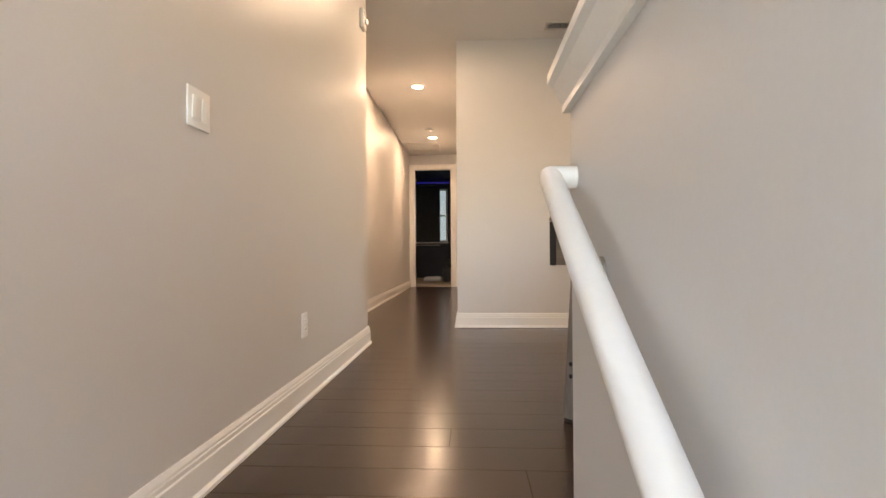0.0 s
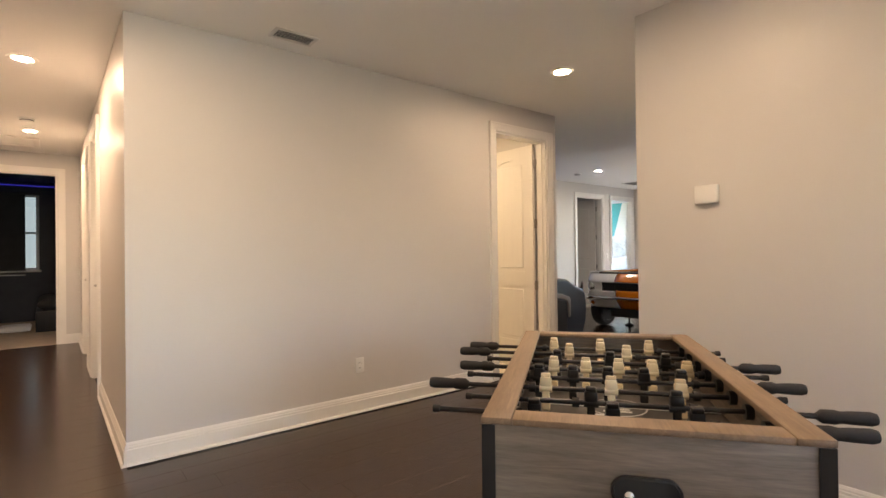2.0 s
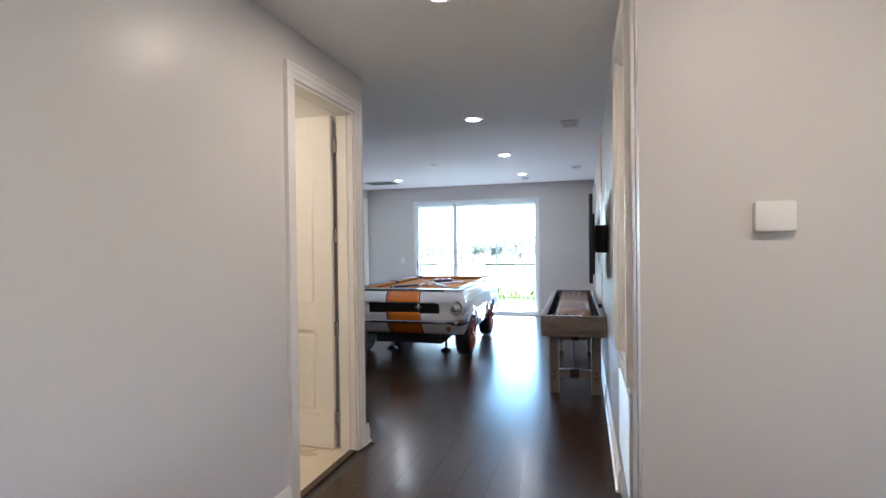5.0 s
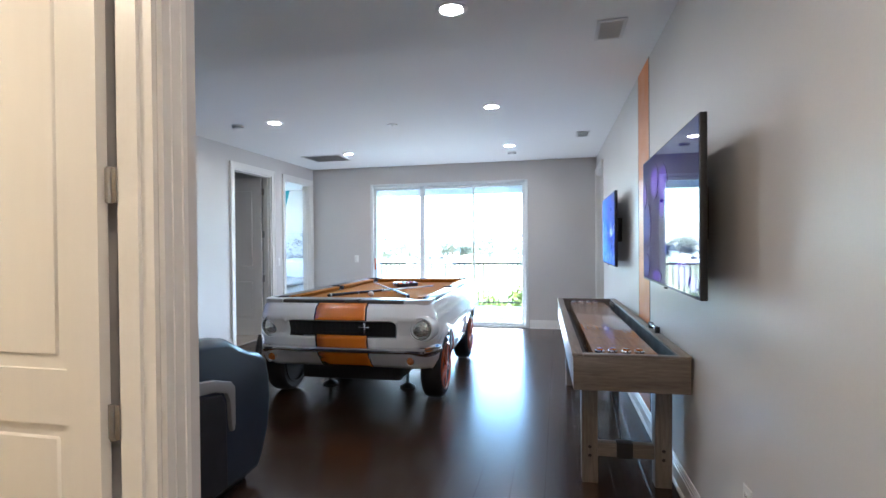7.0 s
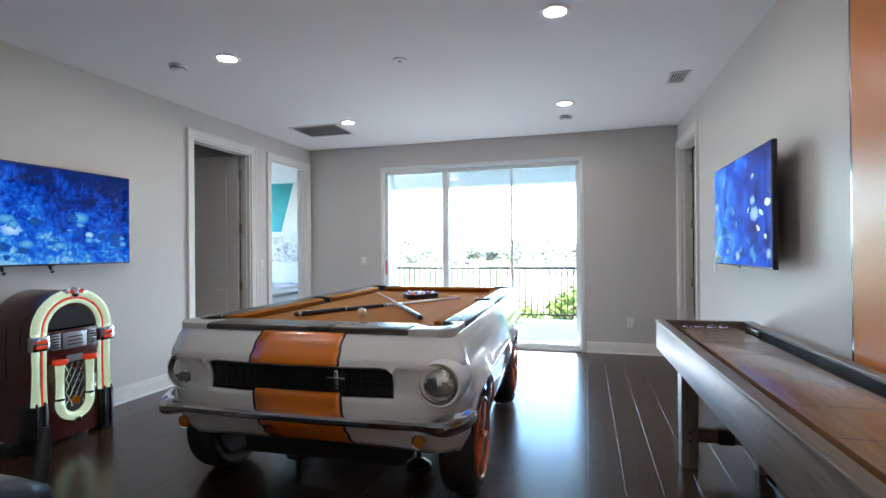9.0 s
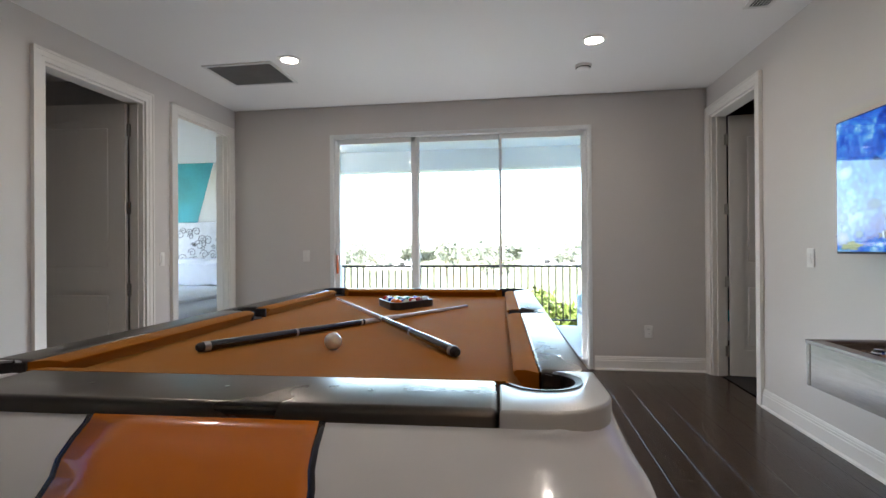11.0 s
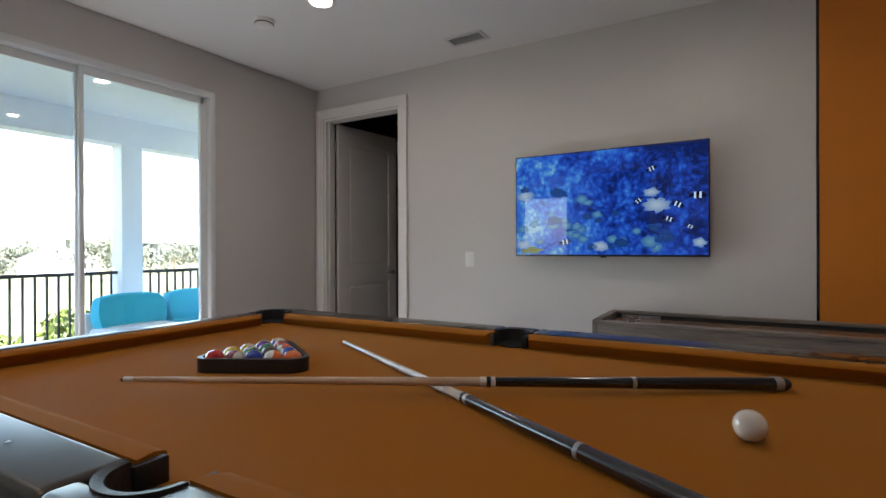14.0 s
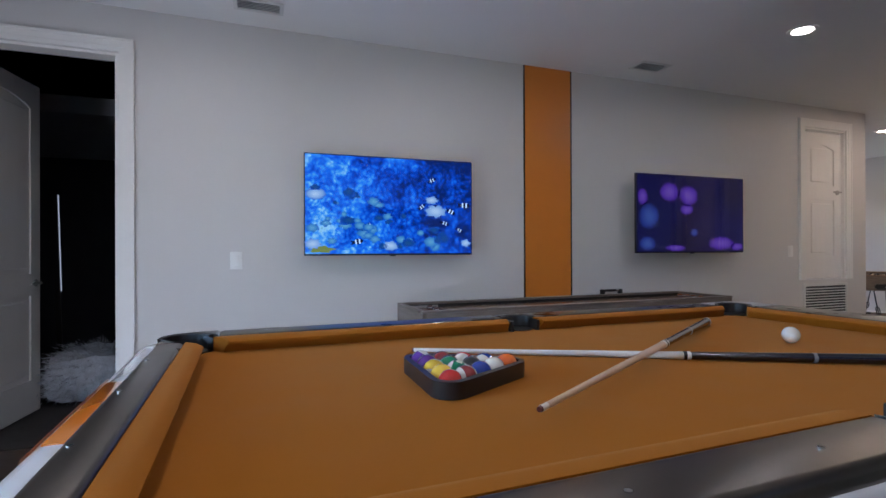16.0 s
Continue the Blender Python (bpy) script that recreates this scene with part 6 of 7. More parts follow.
pm = {}
for key, mm in (("cream", M_CREAM), ("black", M_BLACK)):
    o = finish("player", player_mesh(), mm)
    pm[key] = o.data
    bpy.data.objects.remove(o)
RODS = (("black", 3, -1, 0.05), ("black", 2, -1, -0.02), ("cream", 3, 1, 0.03), ("black", 5, -1, 0.03), ("cream", 5, 1, -0.02), ("black", 3, -1, 0.00), ("cream", 2, 1, 0.04), ("cream", 3, 1, 0.02))
for k, (team, count, side, slide) in enumerate(RODS):
    x = -0.430 + 0.143 * k
    zr = 0.795
    rod = part("rod", add_tube(shape(), (x, -side * 0.50 + slide, zr), (x, side * 0.56 + slide, zr), 0.008, seg=12), M_BLACK, ft, "black player rod")
    y0 = side * (0.615 + side * slide)
    hb = shape()
    add_lathe(hb, [(0.010, -0.012), (0.019, 0.0), (0.020, 0.03), (0.016, 0.045), (0.018, 0.07), (0.019, 0.115), (0.015, 0.128), (0.001, 0.130)] if side > 0 else [(0.010, 0.012), (0.019, 0.0), (0.020, -0.03), (0.016, -0.045), (0.018, -0.07), (0.019, -0.115), (0.015, -0.128), (0.001, -0.130)], (x, y0 - side * 0.13, zr), "y", 18)
    part("handle", hb, M_RUBBER, rod, "black grip handle")
    part("rod_end", add_tube(shape(), (x, -side * 0.485 + slide, zr), (x, -side * 0.505 + slide, zr), 0.011, seg=12), M_RUBBER, rod)
    for q in (1, -1):
        part("rod_bearing", add_tube(shape(), (x, q * (FW - 0.030), zr), (x, q * (FW - 0.050), zr), 0.022, seg=18), M_BLACK, rod)
        part("rod_bearing", add_tube(shape(), (x, q * FW, zr), (x, q * (FW + 0.008), zr), 0.020, seg=18), M_BLACK, rod)
    span = {2: 0.24, 3: 0.21, 5: 0.12}[count]
    for j in range(count):
        o = new("player", pm[team])
        o.parent = rod
        o.location = (x, (j - (count - 1) / 2) * span + slide, zr)
        o.rotation_euler = (0, radians((-8, 5, 12, -4, 8, -10, 6, 3)[k]), 0)
    for q in (1, -1):
        part("spring_bumper", add_tube(shape(), (x, q * ((count - 1) / 2 * span + 0.035) + slide, zr), (x, q * ((count - 1) / 2 * span + 0.055) + slide, zr), 0.015, seg=14), M_RUBBER, rod)


# ---- jukebox ----
JX0, JX1, JYF, JYB, JZ = 6.60, 7.155, 6.735, 7.145, 1.045
jc, jw = (JX0 + JX1) / 2, (JX1 - JX0) / 2
jk = thing("jukebox", "retro maroon jukebox with glowing pale green tubes", "jukebox", pose(0, 0, 0))


def arch(cx, hw, z0, ztop, n=20):
    r = hw
    return [(cx - hw, z0)] + [(cx - r * math.cos(math.pi * k / n), ztop - r + r * math.sin(math.pi * k / n)) for k in range(n + 1)] + [(cx + hw, z0)]


part("cabinet", add_prism(shape(), arch(jc, jw - 0.012, 0.05, JZ - 0.015), "y", JYF + 0.03, JYB, 0.01), M_MAROON, jk, "dark maroon wooden cabinet")
part("base", add_box(shape(), JX0 + 0.10, JYF + 0.012, 0.03, JX1 - 0.10, JYF + 0.05, 0.42, 0.006), M_MAROON, jk)
for s in (1, -1):
    x0, x1 = sorted((jc + s * (jw + 0.008), jc + s * (jw - 0.095)))
    bm = shape()
    add_box(bm, x0, JYF - 0.012, 0.0, x1, JYF + 0.12, 0.30, 0.010)
    add_box(bm, x0 + 0.02, JYF - 0.020, 0.02, x0 + 0.032, JYF - 0.008, 0.32, 0.003)
    add_box(bm, x1 - 0.032, JYF - 0.020, 0.02, x1 - 0.020, JYF - 0.008, 0.32, 0.003)
    part("foot", bm, M_BLACK, jk, "black corner foot")


def arch_tube(r_in, rad, mat, name, y, z0, label=""):
    path = [(jc - r_in, y, z0)] + [(jc - r_in * math.cos(math.pi * k / 22), y, JZ - jw + r_in * math.sin(math.pi * k / 22)) for k in range(23)] + [(jc + r_in, y, z0)]
    return part(name, add_sweep(shape(), path, rad, 14), mat, jk, label)


arch_tube(jw - 0.030, 0.028, M_TUBE, "light_tube", JYF + 0.012, 0.30, "glowing pale green outer tube")
arch_tube(jw - 0.066, 0.008, M_REDTUBE, "red_strip", JYF + 0.008, 0.30, "glowing red strip")
arch_tube(jw - 0.086, 0.016, M_TUBE, "light_tube", JYF + 0.014, 0.30)
part("window", add_prism(shape(), arch(jc, jw - 0.115, 0.775, JZ - 0.12), "y", JYF + 0.020, JYF + 0.05), M_SMOKE, jk, "dark arched record window")
panel = part("control_panel", add_box(shape(), jc - jw + 0.10, JYF + 0.004, 0.60, jc + jw - 0.10, JYF + 0.05, 0.765, 0.005), M_MAROON, jk)
part("display", add_box(shape(), jc - 0.085, JYF - 0.004, 0.635, jc + 0.085, JYF + 0.01, 0.745, 0.004), M_SILVERPL, panel, "silver radio display")
for zz in (0.665, 0.69, 0.715):
    part("display_bar", add_box(shape(), jc - 0.05, JYF - 0.006, zz - 0.005, jc + 0.05, JYF - 0.003, zz + 0.003), M_MAROON, panel, smooth=False)
for s in (1, -1):
    x0, x1 = sorted((jc + s * 0.098, jc + s * 0.158))
    sp = part("keypad", add_box(shape(), x0, JYF - 0.003, 0.64, x1, JYF + 0.01, 0.745, 0.003), M_SILVERPL, panel)
    for j in range(5):
        part("slot", add_box(shape(), x0 + 0.006, JYF - 0.005, 0.652 + 0.019 * j, x1 - 0.006, JYF - 0.0025, 0.661 + 0.019 * j), M_BLACK, panel, smooth=False)
    # side clamps
    for zc, jz in ((0.70, 3),):
        cl = part("tube_clamp", add_box(shape(), jc + s * (jw - 0.045) - 0.055, JYF - 0.022, zc - 0.05, jc + s * (jw - 0.045) + 0.055, JYF + 0.03, zc + 0.05, 0.012), M_CHROME, jk, "chrome clamp with red jewels")
        for q in (-0.022, 0.012):
            part("jewel", add_box(shape(), jc + s * (jw - 0.045) - 0.035, JYF - 0.030, zc + q - 0.010, jc + s * (jw - 0.045) + 0.035, JYF - 0.018, zc + q + 0.012, 0.005), M_REDJEWEL, cl, "glowing red jewel")
bm = shape()
add_ball(bm, (jc, JYF + 0.0, JZ - 0.032), 0.036, 20, (1, 0.8, 1))
for s in (1, -1):
    add_ball(bm, (jc + s * 0.060, JYF + 0.004, JZ - 0.030), 0.026, 16, (1, 0.8, 1))
cr = part("crown", bm, M_CHROME, jk, "chrome crown with red jewels")
for s in (1, -1):
    part("jewel", add_ball(shape(), (jc + s * 0.034, JYF - 0.022, JZ - 0.022), 0.015, 14), M_REDJEWEL, cr)
# lower U tube and grille
ur = 0.105
path = [(jc - ur, JYF - 0.004, 0.545)] + [(jc - ur * math.cos(math.pi * k / 18), JYF - 0.004, 0.275 - ur * math.sin(math.pi * k / 18)) for k in range(19)] + [(jc + ur, JYF - 0.004, 0.545)]
part("u_tube", add_sweep(shape(), path, 0.028, 14), M_TUBE, jk, "glowing U-shaped tube")
path = [(jc - ur + 0.036, 0.545)] + [(jc - (ur - 0.036) * math.cos(math.pi * k / 14), 0.275 - (ur - 0.036) * math.sin(math.pi * k / 14)) for k in range(15)] + [(jc + ur - 0.036, 0.545)]
gb = part("speaker_cloth", add_prism(shape(), path, "y", JYF + 0.004, JYF + 0.03), M_VENTDARK, jk, "dark speaker cloth")
bm = shape()
for k in range(-3, 4):
    for s in (1, -1):
        z0, z1 = 0.24, 0.53
        xm = jc + k * 0.042
        p0, p1 = Vector((xm - s * 0.07, JYF - 0.002, z0)), Vector((xm + s * 0.07, JYF - 0.002, z1))
        n = 8
        seg = [p0.lerp(p1, i / n) for i in range(n + 1)]
        seg = [p for p in seg if abs(p.x - jc) < ur - 0.034]
        if len(seg) > 1:
            add_tube(bm, seg[0], seg[-1], 0.0035, seg=6)
part("lattice", bm, M_CHROME, gb, "chrome diamond lattice")
part("badge", add_lathe(shape(), [(0.001, -0.014), (0.024, -0.012), (0.030, 0.0), (0.030, 0.008)], (jc, JYF - 0.006, 0.275), "y", 20), M_AMBER, gb, "round amber badge")
for s in (1, -1):
    part("tube_socket", add_box(shape(), jc + s * ur - 0.036, JYF - 0.036, 0.535, jc + s * ur + 0.036, JYF + 0.02, 0.575, 0.008), M_REDJEWEL, jk, "red tube socket")
    part("tube_band", add_tube(shape(), (jc + s * ur, JYF - 0.004, 0.30), (jc + s * ur, JYF - 0.004, 0.316), 0.031, seg=18), M_CHROME, jk)
part("header_plate", add_box(shape(), jc - 0.055, JYF - 0.006, 0.545, jc + 0.055, JYF + 0.01, 0.59, 0.004), M_SILVERPL, jk)
part("tail_plate", add_box(shape(), jc - 0.02, JYF - 0.034, 0.125, jc + 0.02, JYF + 0.01, 0.165, 0.006), M_CHROME, jk)


# ---- recliner ----
rc = thing("recliner", "low blue-black vinyl recliner with a silver side band", "recliner", pose(0, 0, 0))
side = [(4.02, 0.10), (4.02, 0.80), (4.10, 0.885), (4.35, 0.905), (4.70, 0.90), (4.83, 0.885), (4.92, 0.835), (5.02, 0.785), (5.14, 0.745), (5.205, 0.70), (5.235, 0.60), (5.245, 0.45), (5.22, 0.28), (5.15, 0.12), (5.10, 0.06), (4.15, 0.06)]
part("side_shell", add_prism(shape(), side, "y", 4.62, 4.80, 0.045), M_VINYL, rc, "padded blue-black arm", angle=60)
part("side_shell", add_prism(shape(), side, "y", 5.42, 5.60, 0.045), M_VINYL, rc, angle=60)
part("seat", cushion(shape(), (4.75, 5.11, 0.42), 0.75, 0.60, 0.22), M_VINYLDARK, rc)
part("backrest", cushion(shape(), (4.20, 5.11, 0.60), 0.30, 0.60, 0.62, pose(0, 0, 0, 0, -12, 0)), M_VINYLDARK, rc)
part("base", add_box(shape(), 4.10, 4.70, 0.0, 5.10, 5.52, 0.30, 0.02), M_VINYLDARK, rc)
lower = [(4.05, 0.09), (4.05, 0.66), (4.50, 0.655), (4.76, 0.60), (4.79, 0.54), (4.80, 0.09)]
part("side_panel", add_prism(shape(), lower, "y", 4.607, 4.64, 0.012), M_VINYLDARK, rc, "black lower side panel")
band_o = [(4.04, 0.735), (4.45, 0.735), (4.70, 0.695), (4.82, 0.655), (4.852, 0.62), (4.852, 0.42), (4.842, 0.385), (4.826, 0.385), (4.818, 0.42), (4.806, 0.555), (4.785, 0.60), (4.70, 0.632), (4.45, 0.665), (4.04, 0.672)]
part("silver_band", add_prism(shape(), band_o, "y", 4.596, 4.63, 0.006), M_SILVERTRIM, rc, "silver trim band")
bm = shape()
add_box(bm, 5.16, 4.655, 0.50, 5.20, 4.71, 0.71, 0.012)
add_sweep(bm, [(5.195, 4.685, 0.69), (5.208, 4.685, 0.75), (5.216, 4.685, 0.80), (5.220, 4.685, 0.835)], [0.024, 0.021, 0.015, 0.008], 10)
part("remote_holder", bm, M_BLACK, rc, "upright remote in its holder")


# ---- ceiling fittings ----
def vent(cx, cy, lx, ly, along, tilt=32, label="white slatted ceiling vent"):
    t = thing("ceiling_vent", label, "ceiling vent", pose(cx, cy, H), "ceiling vents")
    # Dark sheet in place of the shaded duct behind the slats.
    part("backing", add_box(shape(), -lx / 2 + 0.012, -ly / 2 + 0.012, -0.003, lx / 2 - 0.012, ly / 2 - 0.012, -0.0005), M_VENTDARK, t, smooth=False)
    bm = shape()
    for a in ((-lx / 2, -ly / 2, lx / 2, -ly / 2 + 0.025), (-lx / 2, ly / 2 - 0.025, lx / 2, ly / 2), (-lx / 2, -ly / 2 + 0.025, -lx / 2 + 0.025, ly / 2 - 0.025), (lx / 2 - 0.025, -ly / 2 + 0.025, lx / 2, ly / 2 - 0.025)):
        add_box(bm, a[0], a[1], -0.009, a[2], a[3], 0.0, 0.002)
    part("frame", bm, M_VENT, t)
    span = ly if along == "x" else lx
    n = max(3, int((span - 0.05) / 0.022))
    for k in range(n):
        u = -span / 2 + 0.03 + (span - 0.06) * (k + 0.5) / n
        if along == "x":
            m = Matrix.Translation((0, u, -0.007)) @ Matrix.Rotation(radians(tilt), 4, "X")
            b = add_box(shape(), -lx / 2 + 0.022, -0.008, -0.0012, lx / 2 - 0.022, 0.008, 0.0012, 0, m)
        else:
            m = Matrix.Translation((u, 0, -0.007)) @ Matrix.Rotation(radians(tilt), 4, "Y")
            b = add_box(shape(), -0.008, -ly / 2 + 0.022, -0.0012, 0.008, ly / 2 - 0.022, 0.0012, 0, m)
        part("slat", b, M_VENT, t, smooth=False)


vent(0.76, 3.73, 0.30, 0.16, "x")
vent(5.80, 2.55, 0.30, 0.18, "y")
vent(8.90, 2.575, 0.30, 0.16, "x", -38)
# return grille and hall hatch
rg = thing("return_grille", "large grey filter grille in the ceiling", "ceiling vent", pose(9.66, 6.38, H), "ceiling vents")
bm = shape()
for a in ((-0.26, -0.31, 0.26, -0.28), (-0.26, 0.28, 0.26, 0.31), (-0.26, -0.28, -0.23, 0.28), (0.23, -0.28, 0.26, 0.28)):
    add_box(bm, a[0], a[1], -0.010, a[2], a[3], 0.0, 0.002)
part("frame", bm, M_VENT, rg)
M_GREYVENT = material("grey_filter_mesh", (0.24, 0.24, 0.235), 0.8, var=0.15, fine=300)
part("filter", add_box(shape(), -0.23, -0.28, -0.004, 0.23, 0.28, -0.001), M_GREYVENT, rg, smooth=False)
for k in range(26):
    part("slat", add_box(shape(), -0.228 + 0.0177 * k, -0.279, -0.008, -0.222 + 0.0177 * k, 0.279, -0.004), M_GREYVENT, rg, smooth=False)
ht = thing("attic_hatch", "white attic hatch with a moulded frame", "hatch", pose(-0.98, 8.75, H))
bm = shape()
for a in ((-0.33, -0.33, 0.33, -0.27), (-0.33, 0.27, 0.33, 0.33), (-0.33, -0.27, -0.27, 0.27), (0.27, -0.27, 0.33, 0.27)):
    add_box(bm, a[0], a[1], -0.02, a[2], a[3], 0.0, 0.004)
part("frame", bm, M_TRIM, ht)
part("panel", add_box(shape(), -0.27, -0.27, -0.006, 0.27, 0.27, -0.0005), M_CEIL, ht, smooth=False)


def detector(cx, cy, kind):
    if kind == "smoke":
        t = thing("smoke_detector", "round white smoke detector on the ceiling", "smoke detector", pose(cx, cy, H), "smoke detectors")
        part("base", add_lathe(shape(), [(0.068, 0.0), (0.068, -0.012), (0.060, -0.020)]), M_PLASTIC, t)
        part("cover", add_lathe(shape(), [(0.060, -0.020), (0.056, -0.036), (0.040, -0.044), (0.001, -0.046)]), M_PLASTIC, t)
        part("vent_ring", add_lathe(shape(), [(0.0605, -0.021), (0.0615, -0.024), (0.0605, -0.027)]), M_VENTDARK, t)
    else:
        t = thing("sprinkler_cover", "flat round white sprinkler cover", "sprinkler", pose(cx, cy, H))
        part("plate", add_lathe(shape(), [(0.055, 0.0), (0.058, -0.006), (0.055, -0.010), (0.001, -0.011)]), M_PLASTIC, t)
        part("stem", add_tube(shape(), (0, 0, -0.02), (0, 0, -0.009), 0.012, seg=12), M_PLASTIC, t)


detector(9.91, 3.54, "smoke")
detector(7.45, 6.39, "smoke")
detector(-0.74, 7.35, "smoke")
detector(7.845, 4.696, "sprinkler")


# ---- wall plates ----
def plate(m, kind, label, w=0.078, south=False):
    """Faces local -y."""
    t = thing("light_switch" if kind == "switch" else "wall_outlet", label, "light switch" if kind == "switch" else "outlet", m, "wall plates")
    part("plate", add_box(shape(), -w / 2, -0.007, -0.060, w / 2, 0.0, 0.060, 0.004), M_PLASTIC, t)
    if south:
        SOUTH.append(t)
    gangs = 2 if w > 0.1 else 1
    for g in range(gangs):
        cx = (g - (gangs - 1) / 2) * 0.052
        if kind == "switch":
            part("rocker", add_box(shape(), cx - 0.017, -0.0115, -0.034, cx + 0.017, -0.006, 0.034, 0.003, pose(0, 0, 0, 3, 0, 0)), M_PLASTIC, t)
        else:
            for z in (-0.021, 0.021):
                part("socket", add_box(shape(), cx - 0.016, -0.009, z - 0.014, cx + 0.016, -0.006, z + 0.014, 0.004), M_PLASTIC, t)
                for q in (-0.006, 0.006):
                    part("slot", add_box(shape(), cx + q - 0.001, -0.0095, z - 0.004, cx + q + 0.001, -0.0085, z + 0.006), M_VENTDARK, t, smooth=False)


FACE_S, FACE_E, FACE_N, FACE_W = 0, 90, 180, -90     # the way a plate looks: -y, +x, +y, -x
plate(pose(XL, 0.675, 1.15, 0, 0, FACE_E), "switch", "white double rocker switch on the stair wall", 0.125)
plate(pose(XL, 1.62, 0.365, 0, 0, FACE_E), "outlet", "white wall outlet near the baseboard")
plate(pose(1.375, Y1, 0.37, 0, 0, FACE_S), "outlet", "white wall outlet near the baseboard")
plate(pose(9.05, YS, 1.13, 0, 0, FACE_N), "switch", "white rocker switch beside the television", south=True)
plate(pose(8.32, YS, 0.36, 0, 0, FACE_N), "outlet", "white wall outlet near the baseboard", south=True)
plate(pose(4.50, YS, 0.42, 0, 0, FACE_N), "outlet", "white wall outlet near the baseboard", south=True)
plate(pose(3.63, YS, 1.17, 0, 0, FACE_N), "switch", "white rocker switch beside the closet", south=True)
plate(pose(XE, 6.35, 1.14, 0, 0, FACE_W), "switch", "white rocker switch beside the sliding door")
plate(pose(XE, 2.83, 0.385, 0, 0, FACE_W), "outlet", "white wall outlet near the baseboard")
plate(pose(9.555, YN, 1.13, 0, 0, FACE_S), "switch", "white rocker switch between two doors", 0.06)
th = thing("thermostat", "white rectangular thermostat on the loft wall", "thermostat", pose(X2, 1.735, 1.566, 0, 0, FACE_W))
part("case", add_box(shape(), -0.0625, -0.032, -0.052, 0.0625, 0.0, 0.052, 0.006), M_PLASTIC, th)
part("cover_seam", add_box(shape(), -0.063, -0.020, -0.0525, 0.063, -0.018, 0.0525), M_VENT, th, smooth=False)
al = thing("alarm_sounder", "small white alarm sounder high on the wall", "alarm", pose(XL, 2.93, 2.47, 0, 0, FACE_E))
part("case", add_box(shape(), -0.05, -0.035, -0.075, 0.05, 0.0, 0.075, 0.012), M_PLASTIC, al)
part("lens", add_box(shape(), -0.022, -0.055, -0.04, 0.022, -0.034, 0.0, 0.008), M_PLASTIC, al)
part("grille", add_box(shape(), -0.03, -0.038, 0.02, 0.03, -0.034, 0.05, 0.001), M_VENT, al)

# return grille under the closet door
cg = thing("wall_return_grille", "white slatted return grille under the closet door", "wall vent", pose((DC[0] + DC[1]) / 2, YS, 0))
bm = shape()
for a in ((-0.36, 0.30, 0.36, 0.33), (-0.36, 0.79, 0.36, 0.82), (-0.36, 0.33, -0.33, 0.79), (0.33, 0.33, 0.36, 0.79)):
    add_box(bm, a[0], 0.0, a[1], a[2], 0.012, a[3], 0.002)
part("frame", bm, M_VENT, cg)
# Dark sheet: the shade behind this grille is put into its colour.
part("backing", add_box(shape(), -0.33, 0.0005, 0.33, 0.33, 0.002, 0.79), M_VENTDARK, cg, smooth=False)
for k in range(15):
    part("slat", add_box(shape(), -0.33, -0.008, -0.0015, 0.33, 0.008, 0.0015, 0, Matrix.Translation((0, 0.008, 0.35 + 0.0295 * k)) @ Matrix.Rotation(radians(-35), 4, "X")), M_VENT, cg, smooth=False)

SOUTH.append(cg)
# the south wall stands a little out of square
TURN = Matrix.Translation((XE, YS, 0)) @ Matrix.Rotation(radians(0.78), 4, "Z") @ Matrix.Translation((-XE, -YS, 0))
for ob in SOUTH:
    ob.matrix_basis = TURN @ ob.matrix_basis

# ---- bedroom ----
bed_t = thing("bed", "white bed with a pale carved headboard", "bed", pose(0, 0, 0))
part("frame", add_box(shape(), 11.25, 8.45, 0.10, 13.48, 10.35, 0.24, 0.01), M_CARVED, bed_t)
for bx in (11.35, 13.35):
    for by in (8.55, 10.25):
        part("leg", add_box(shape(), bx - 0.04, by - 0.04, 0.0, bx + 0.04, by + 0.04, 0.10), M_IRON, bed_t)
part("mattress", cushion(shape(), (12.36, 9.40, 0.42), 2.26, 1.96, 0.34), M_FABRIC, bed_t)
part("duvet", cushion(shape(), (12.10, 9.40, 0.58), 1.75, 2.10, 0.16), M_FABRIC, bed_t, "rumpled white duvet")
hbm = shape()
add_box(hbm, 13.50, 8.35, 0.24, 13.575, 10.45, 1.70, 0.015)
hd = part("headboard", hbm, M_CARVED, bed_t, "pale carved headboard")
rb = random.Random(3)
bm = shape()
for k in range(70):
    yy, zz_ = rb.uniform(8.45, 10.35), rb.uniform(0.8, 1.62)
    rr = rb.uniform(0.04, 0.10)
    pts = [(13.496, yy + rr * (1 - j / 16) * math.cos(j * 0.7), zz_ + rr * (1 - j / 16) * math.sin(j * 0.7)) for j in range(13)]
    add_sweep(bm, pts, 0.006, 6)
part("carving", bm, M_GREYVENT, hd, "swirling carved relief")
for k, (py, pz) in enumerate(((8.85, 0.86), (9.40, 0.86), (9.95, 0.86))):
    part("pillow", cushion(shape(), (13.20, py, pz), 0.20, 0.62, 0.46, pose(0, 0, 0, 0, -24, 0)), M_FABRIC, bed_t, "plump white pillow")
bm = shape()
vs = [bm.verts.new(p) for p in ((13.597, 9.30, H - 0.001), (13.597, 10.6, H - 0.001), (13.597, 10.6, 1.2), (13.597, 9.75, 1.2))]
bm.faces.new(vs)
structure("wall_mural", bm, M_TEAL, "teal triangle painted on the bedroom wall", "mural")

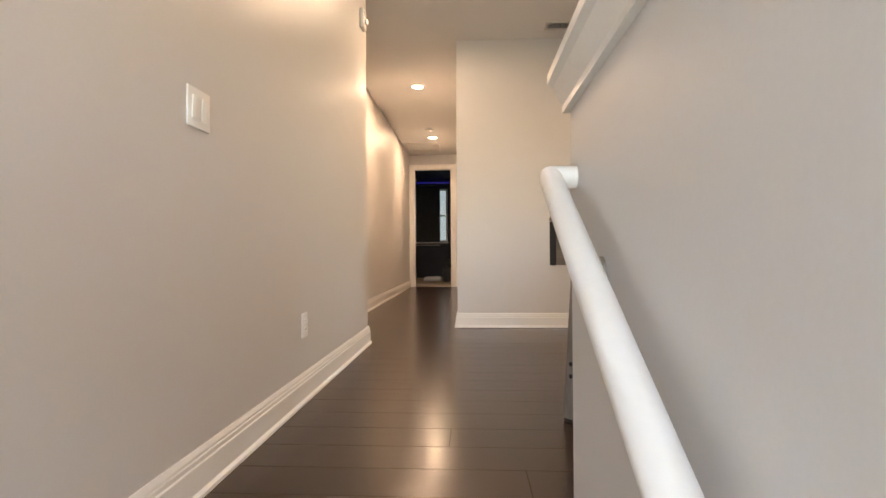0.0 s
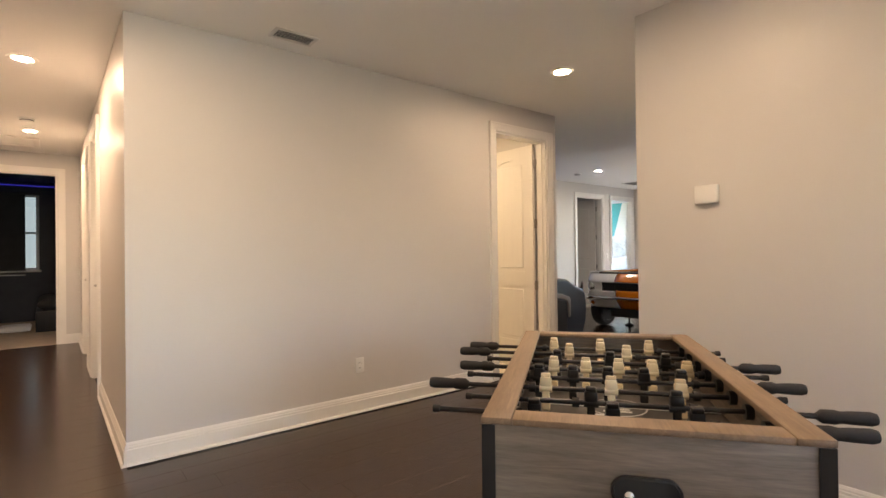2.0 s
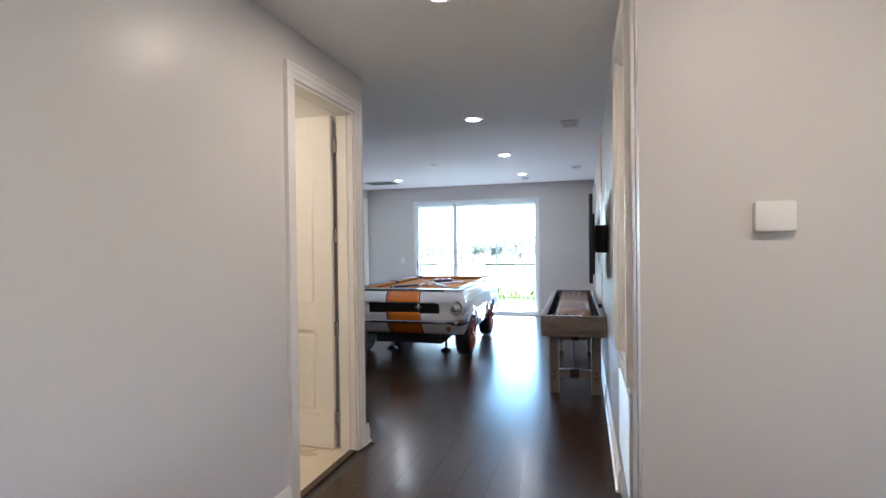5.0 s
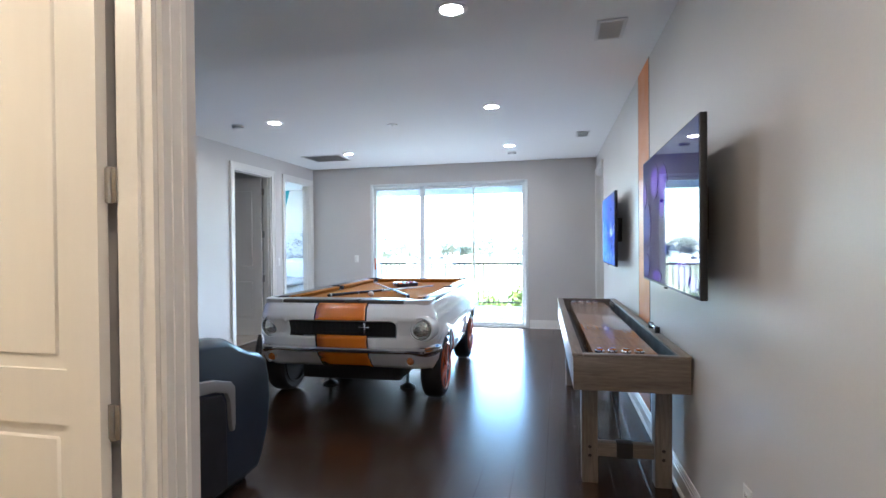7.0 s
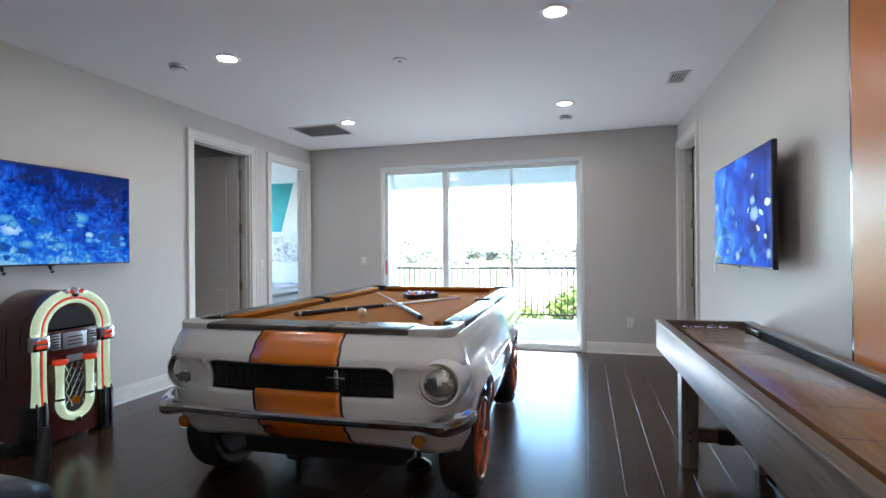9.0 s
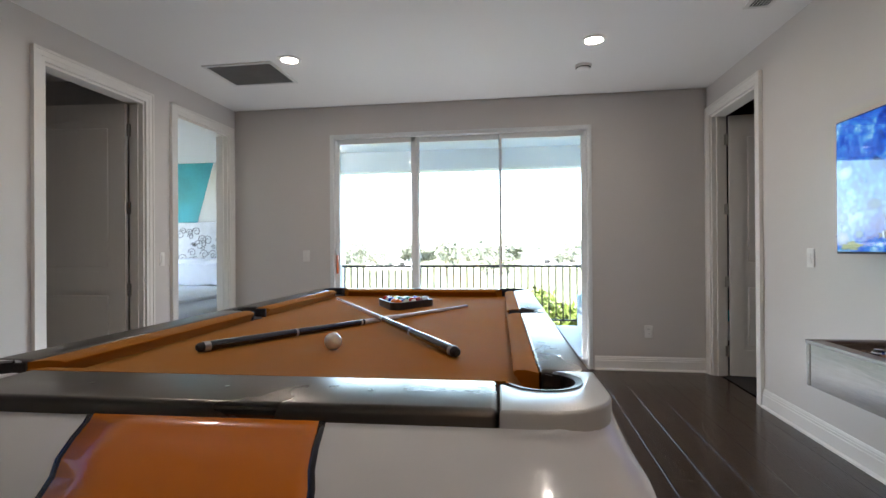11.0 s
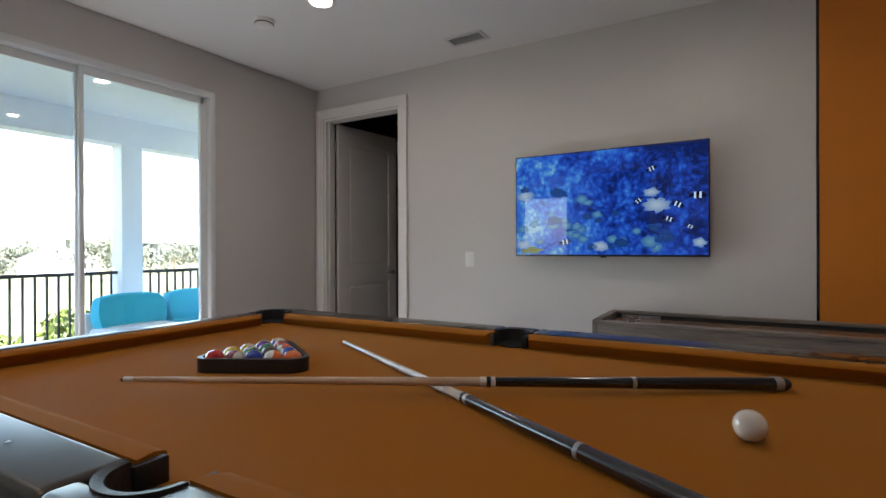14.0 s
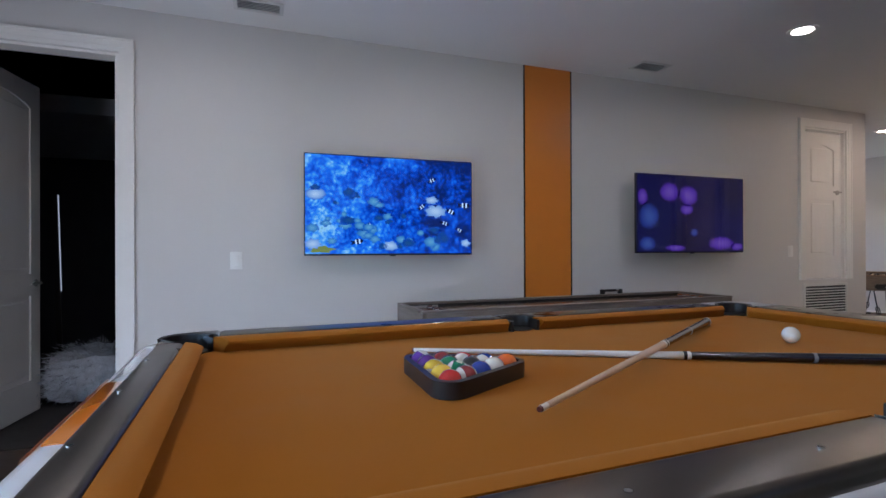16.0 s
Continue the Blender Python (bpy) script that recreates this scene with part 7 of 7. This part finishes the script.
# ---- shaded window at the hall's end ----
wn2 = thing("window_2", "window behind a charcoal roller shade, daylight at its edges", "window", pose(0, 13.2, 0))
wn2["kind"] = "structure"
bm = shape()
for a in ((-1.85, 1.0, -1.80, 2.5), (-0.77, 1.0, -0.72, 2.5), (-1.80, 1.0, -0.77, 1.05), (-1.80, 2.45, -0.77, 2.5), (-1.80, 1.72, -0.77, 1.76)):
    add_box(bm, a[0], 0.03, a[1], a[2], 0.09, a[3], 0.003)
part("window_frame", bm, M_FRAME, wn2)
part("pane", add_box(shape(), -1.80, 0.06, 1.05, -0.77, 0.064, 2.45), M_GLASS, wn2, smooth=False).visible_shadow = False
part("window_sill", add_box(shape(), -1.88, -0.04, 0.97, -0.69, 0.03, 1.0, 0.004), M_TRIM, wn2)
# Added glowing backdrop just outside the pane, instead of real sky.
part("daylight_backdrop", add_box(shape(), -1.84, 0.095, 1.0, -0.73, 0.10, 2.49), M_DAY, wn2, "glowing panel standing in for daylight outside", smooth=False)
rs = thing("roller_shade", "charcoal roller shade drawn down", "roller shade", pose(0, 13.2, 0))
part("cloth", add_box(shape(), -1.61, -0.03, 0.92, -0.93, -0.027, 2.50), M_SHADE, rs, smooth=False)
part("roller", add_tube(shape(), (-1.86, -0.03, 2.51), (-0.70, -0.03, 2.51), 0.025, seg=14), M_SHADE, rs)
part("hem_bar", add_box(shape(), -1.61, -0.036, 0.905, -0.93, -0.020, 0.925, 0.002), M_SILVERTRIM, rs)
structure("led_strip", add_box(shape(), -3.1, 13.18, 2.66, 1.3, 13.198, 2.675), M_BLUELED, "blue cove light strip", "light strip")
db = thing("dark_bed", "low dark bed with a pale throw", "bed", pose(0, 0, 0))
part("base", add_box(shape(), -0.75, 11.2, 0.0, 1.2, 12.9, 0.35, 0.02), M_VINYLDARK, db)
part("mattress", cushion(shape(), (0.22, 12.05, 0.45), 1.9, 1.66, 0.24), M_SHADE, db)
solo("folded_blanket", cushion(shape(), (-1.02, 11.6, 0.06), 0.42, 0.5, 0.11), M_FABRIC, "pale folded blanket on the carpet", "blanket")

# ---- dark room ----
fur = shape()
rf = random.Random(6)
cushion(fur, (10.15, 1.05, 0.20), 0.62, 0.62, 0.38)
for v in list(fur.verts):
    v.co += Vector((rf.gauss(0, 0.012), rf.gauss(0, 0.012), rf.gauss(0, 0.012)))
for v in list(fur.verts):
    out = (v.co - Vector((10.15, 1.05, 0.14))).normalized()
    for _ in range(14):
        base = v.co + Vector((rf.gauss(0, 0.03), rf.gauss(0, 0.03), rf.gauss(0, 0.02)))
        tuft = base + out * rf.uniform(0.03, 0.07) + Vector((rf.gauss(0, 0.015), rf.gauss(0, 0.015), -0.015))
        wide = Vector((rf.gauss(0, 1), rf.gauss(0, 1), rf.gauss(0, 1))).normalized() * 0.006
        if min(base.z, tuft.z) > 0.012:
            fur.faces.new([fur.verts.new(q) for q in (base - wide, base + wide, tuft)])
solo("floor_pouffe", fur, M_FUR, "shaggy grey-white pouffe on the dark floor", "pouffe")
# Glowing strip added for an upright edge highlight; its post is made up.
lp = thing("edge_highlight_strip", "narrow upright glowing strip for an edge highlight in a dark room", "light strip", pose(10.60, 0.57, 0.84, 0, 1.5, 0))
part("glass", add_box(shape(), -0.025, 0.0, 0.0, 0.025, 0.01, 0.86, 0.002), M_STRIP, lp, "dim glow in place of an edge highlight")
part("mount_post", add_box(shape(), -0.02, 0.012, -0.838, 0.02, 0.03, 0.86, 0.002), M_BLACK, lp)
bm = shape()
add_prism(bm, [(-1.15, 2.30), (-1.15, 2.72), (0.1, 2.72), (0.1, 2.55)], "x", 9.0, 12.5)
structure("dark_room_soffit", bm, M_CONCRETE, "sloping charcoal soffit in the dark room", "ceiling")

# ---- floor planks ----
def plank(x0, x1, y0, y1):
    g, c = 0.0004, 0.0008
    x0, x1, y0, y1 = x0 + g, x1 - g, y0 + g, y1 - g
    cx, cy = (x0 + x1) / 2, (y0 + y1) / 2
    a, b = (x1 - x0) / 2, (y1 - y0) / 2
    me = bpy.data.meshes.new("plank")
    vs = [(-a, -b, -0.014), (a, -b, -0.014), (a, b, -0.014), (-a, b, -0.014), (-a, -b, -0.0008), (a, -b, -0.0008), (a, b, -0.0008), (-a, b, -0.0008),
          (-a + c, -b + c, 0), (a - c, -b + c, 0), (a - c, b - c, 0), (-a + c, b - c, 0)]
    me.from_pydata(vs, [], [(0, 1, 5, 4), (1, 2, 6, 5), (2, 3, 7, 6), (3, 0, 4, 7), (4, 5, 9, 8), (5, 6, 10, 9), (6, 7, 11, 10), (7, 4, 8, 11), (8, 9, 10, 11)])
    me.materials.append(M_FLOOR)
    ob = new("plank", me)
    ob.parent = FLOOR
    ob.location = (cx, cy, 0)


rngp = random.Random(21)
PW = 0.19
rows = int((YH - (-1.6)) / PW) + 1
for k in range(rows):
    y0 = -1.6 + k * PW
    y1 = min(y0 + PW, YH)
    ym = (y0 + y1) / 2
    spans = []
    if ym < 0.27:
        spans = [(0.27, X2)]
    elif ym < YS:
        spans = [(XL, X2)]
    elif ym < 3.1:
        spans = [(XL, XE)]
    elif ym < Y1 + 0.02:
        spans = [(XH0, XE)]
    elif ym < YN:
        spans = [(XH0, XH1), (XW, XE)]
    else:
        spans = [(XH0, XH1)]
    for s0, s1 in spans:
        x = s0
        first = rngp.uniform(0.5, 2.0)
        while x < s1 - 1e-4:
            e = min(s1, x + (first if x == s0 else rngp.uniform(1.5, 2.1)))
            if s1 - e < 0.35:
                e = s1
            plank(x, e, y0, y1)
            x = e
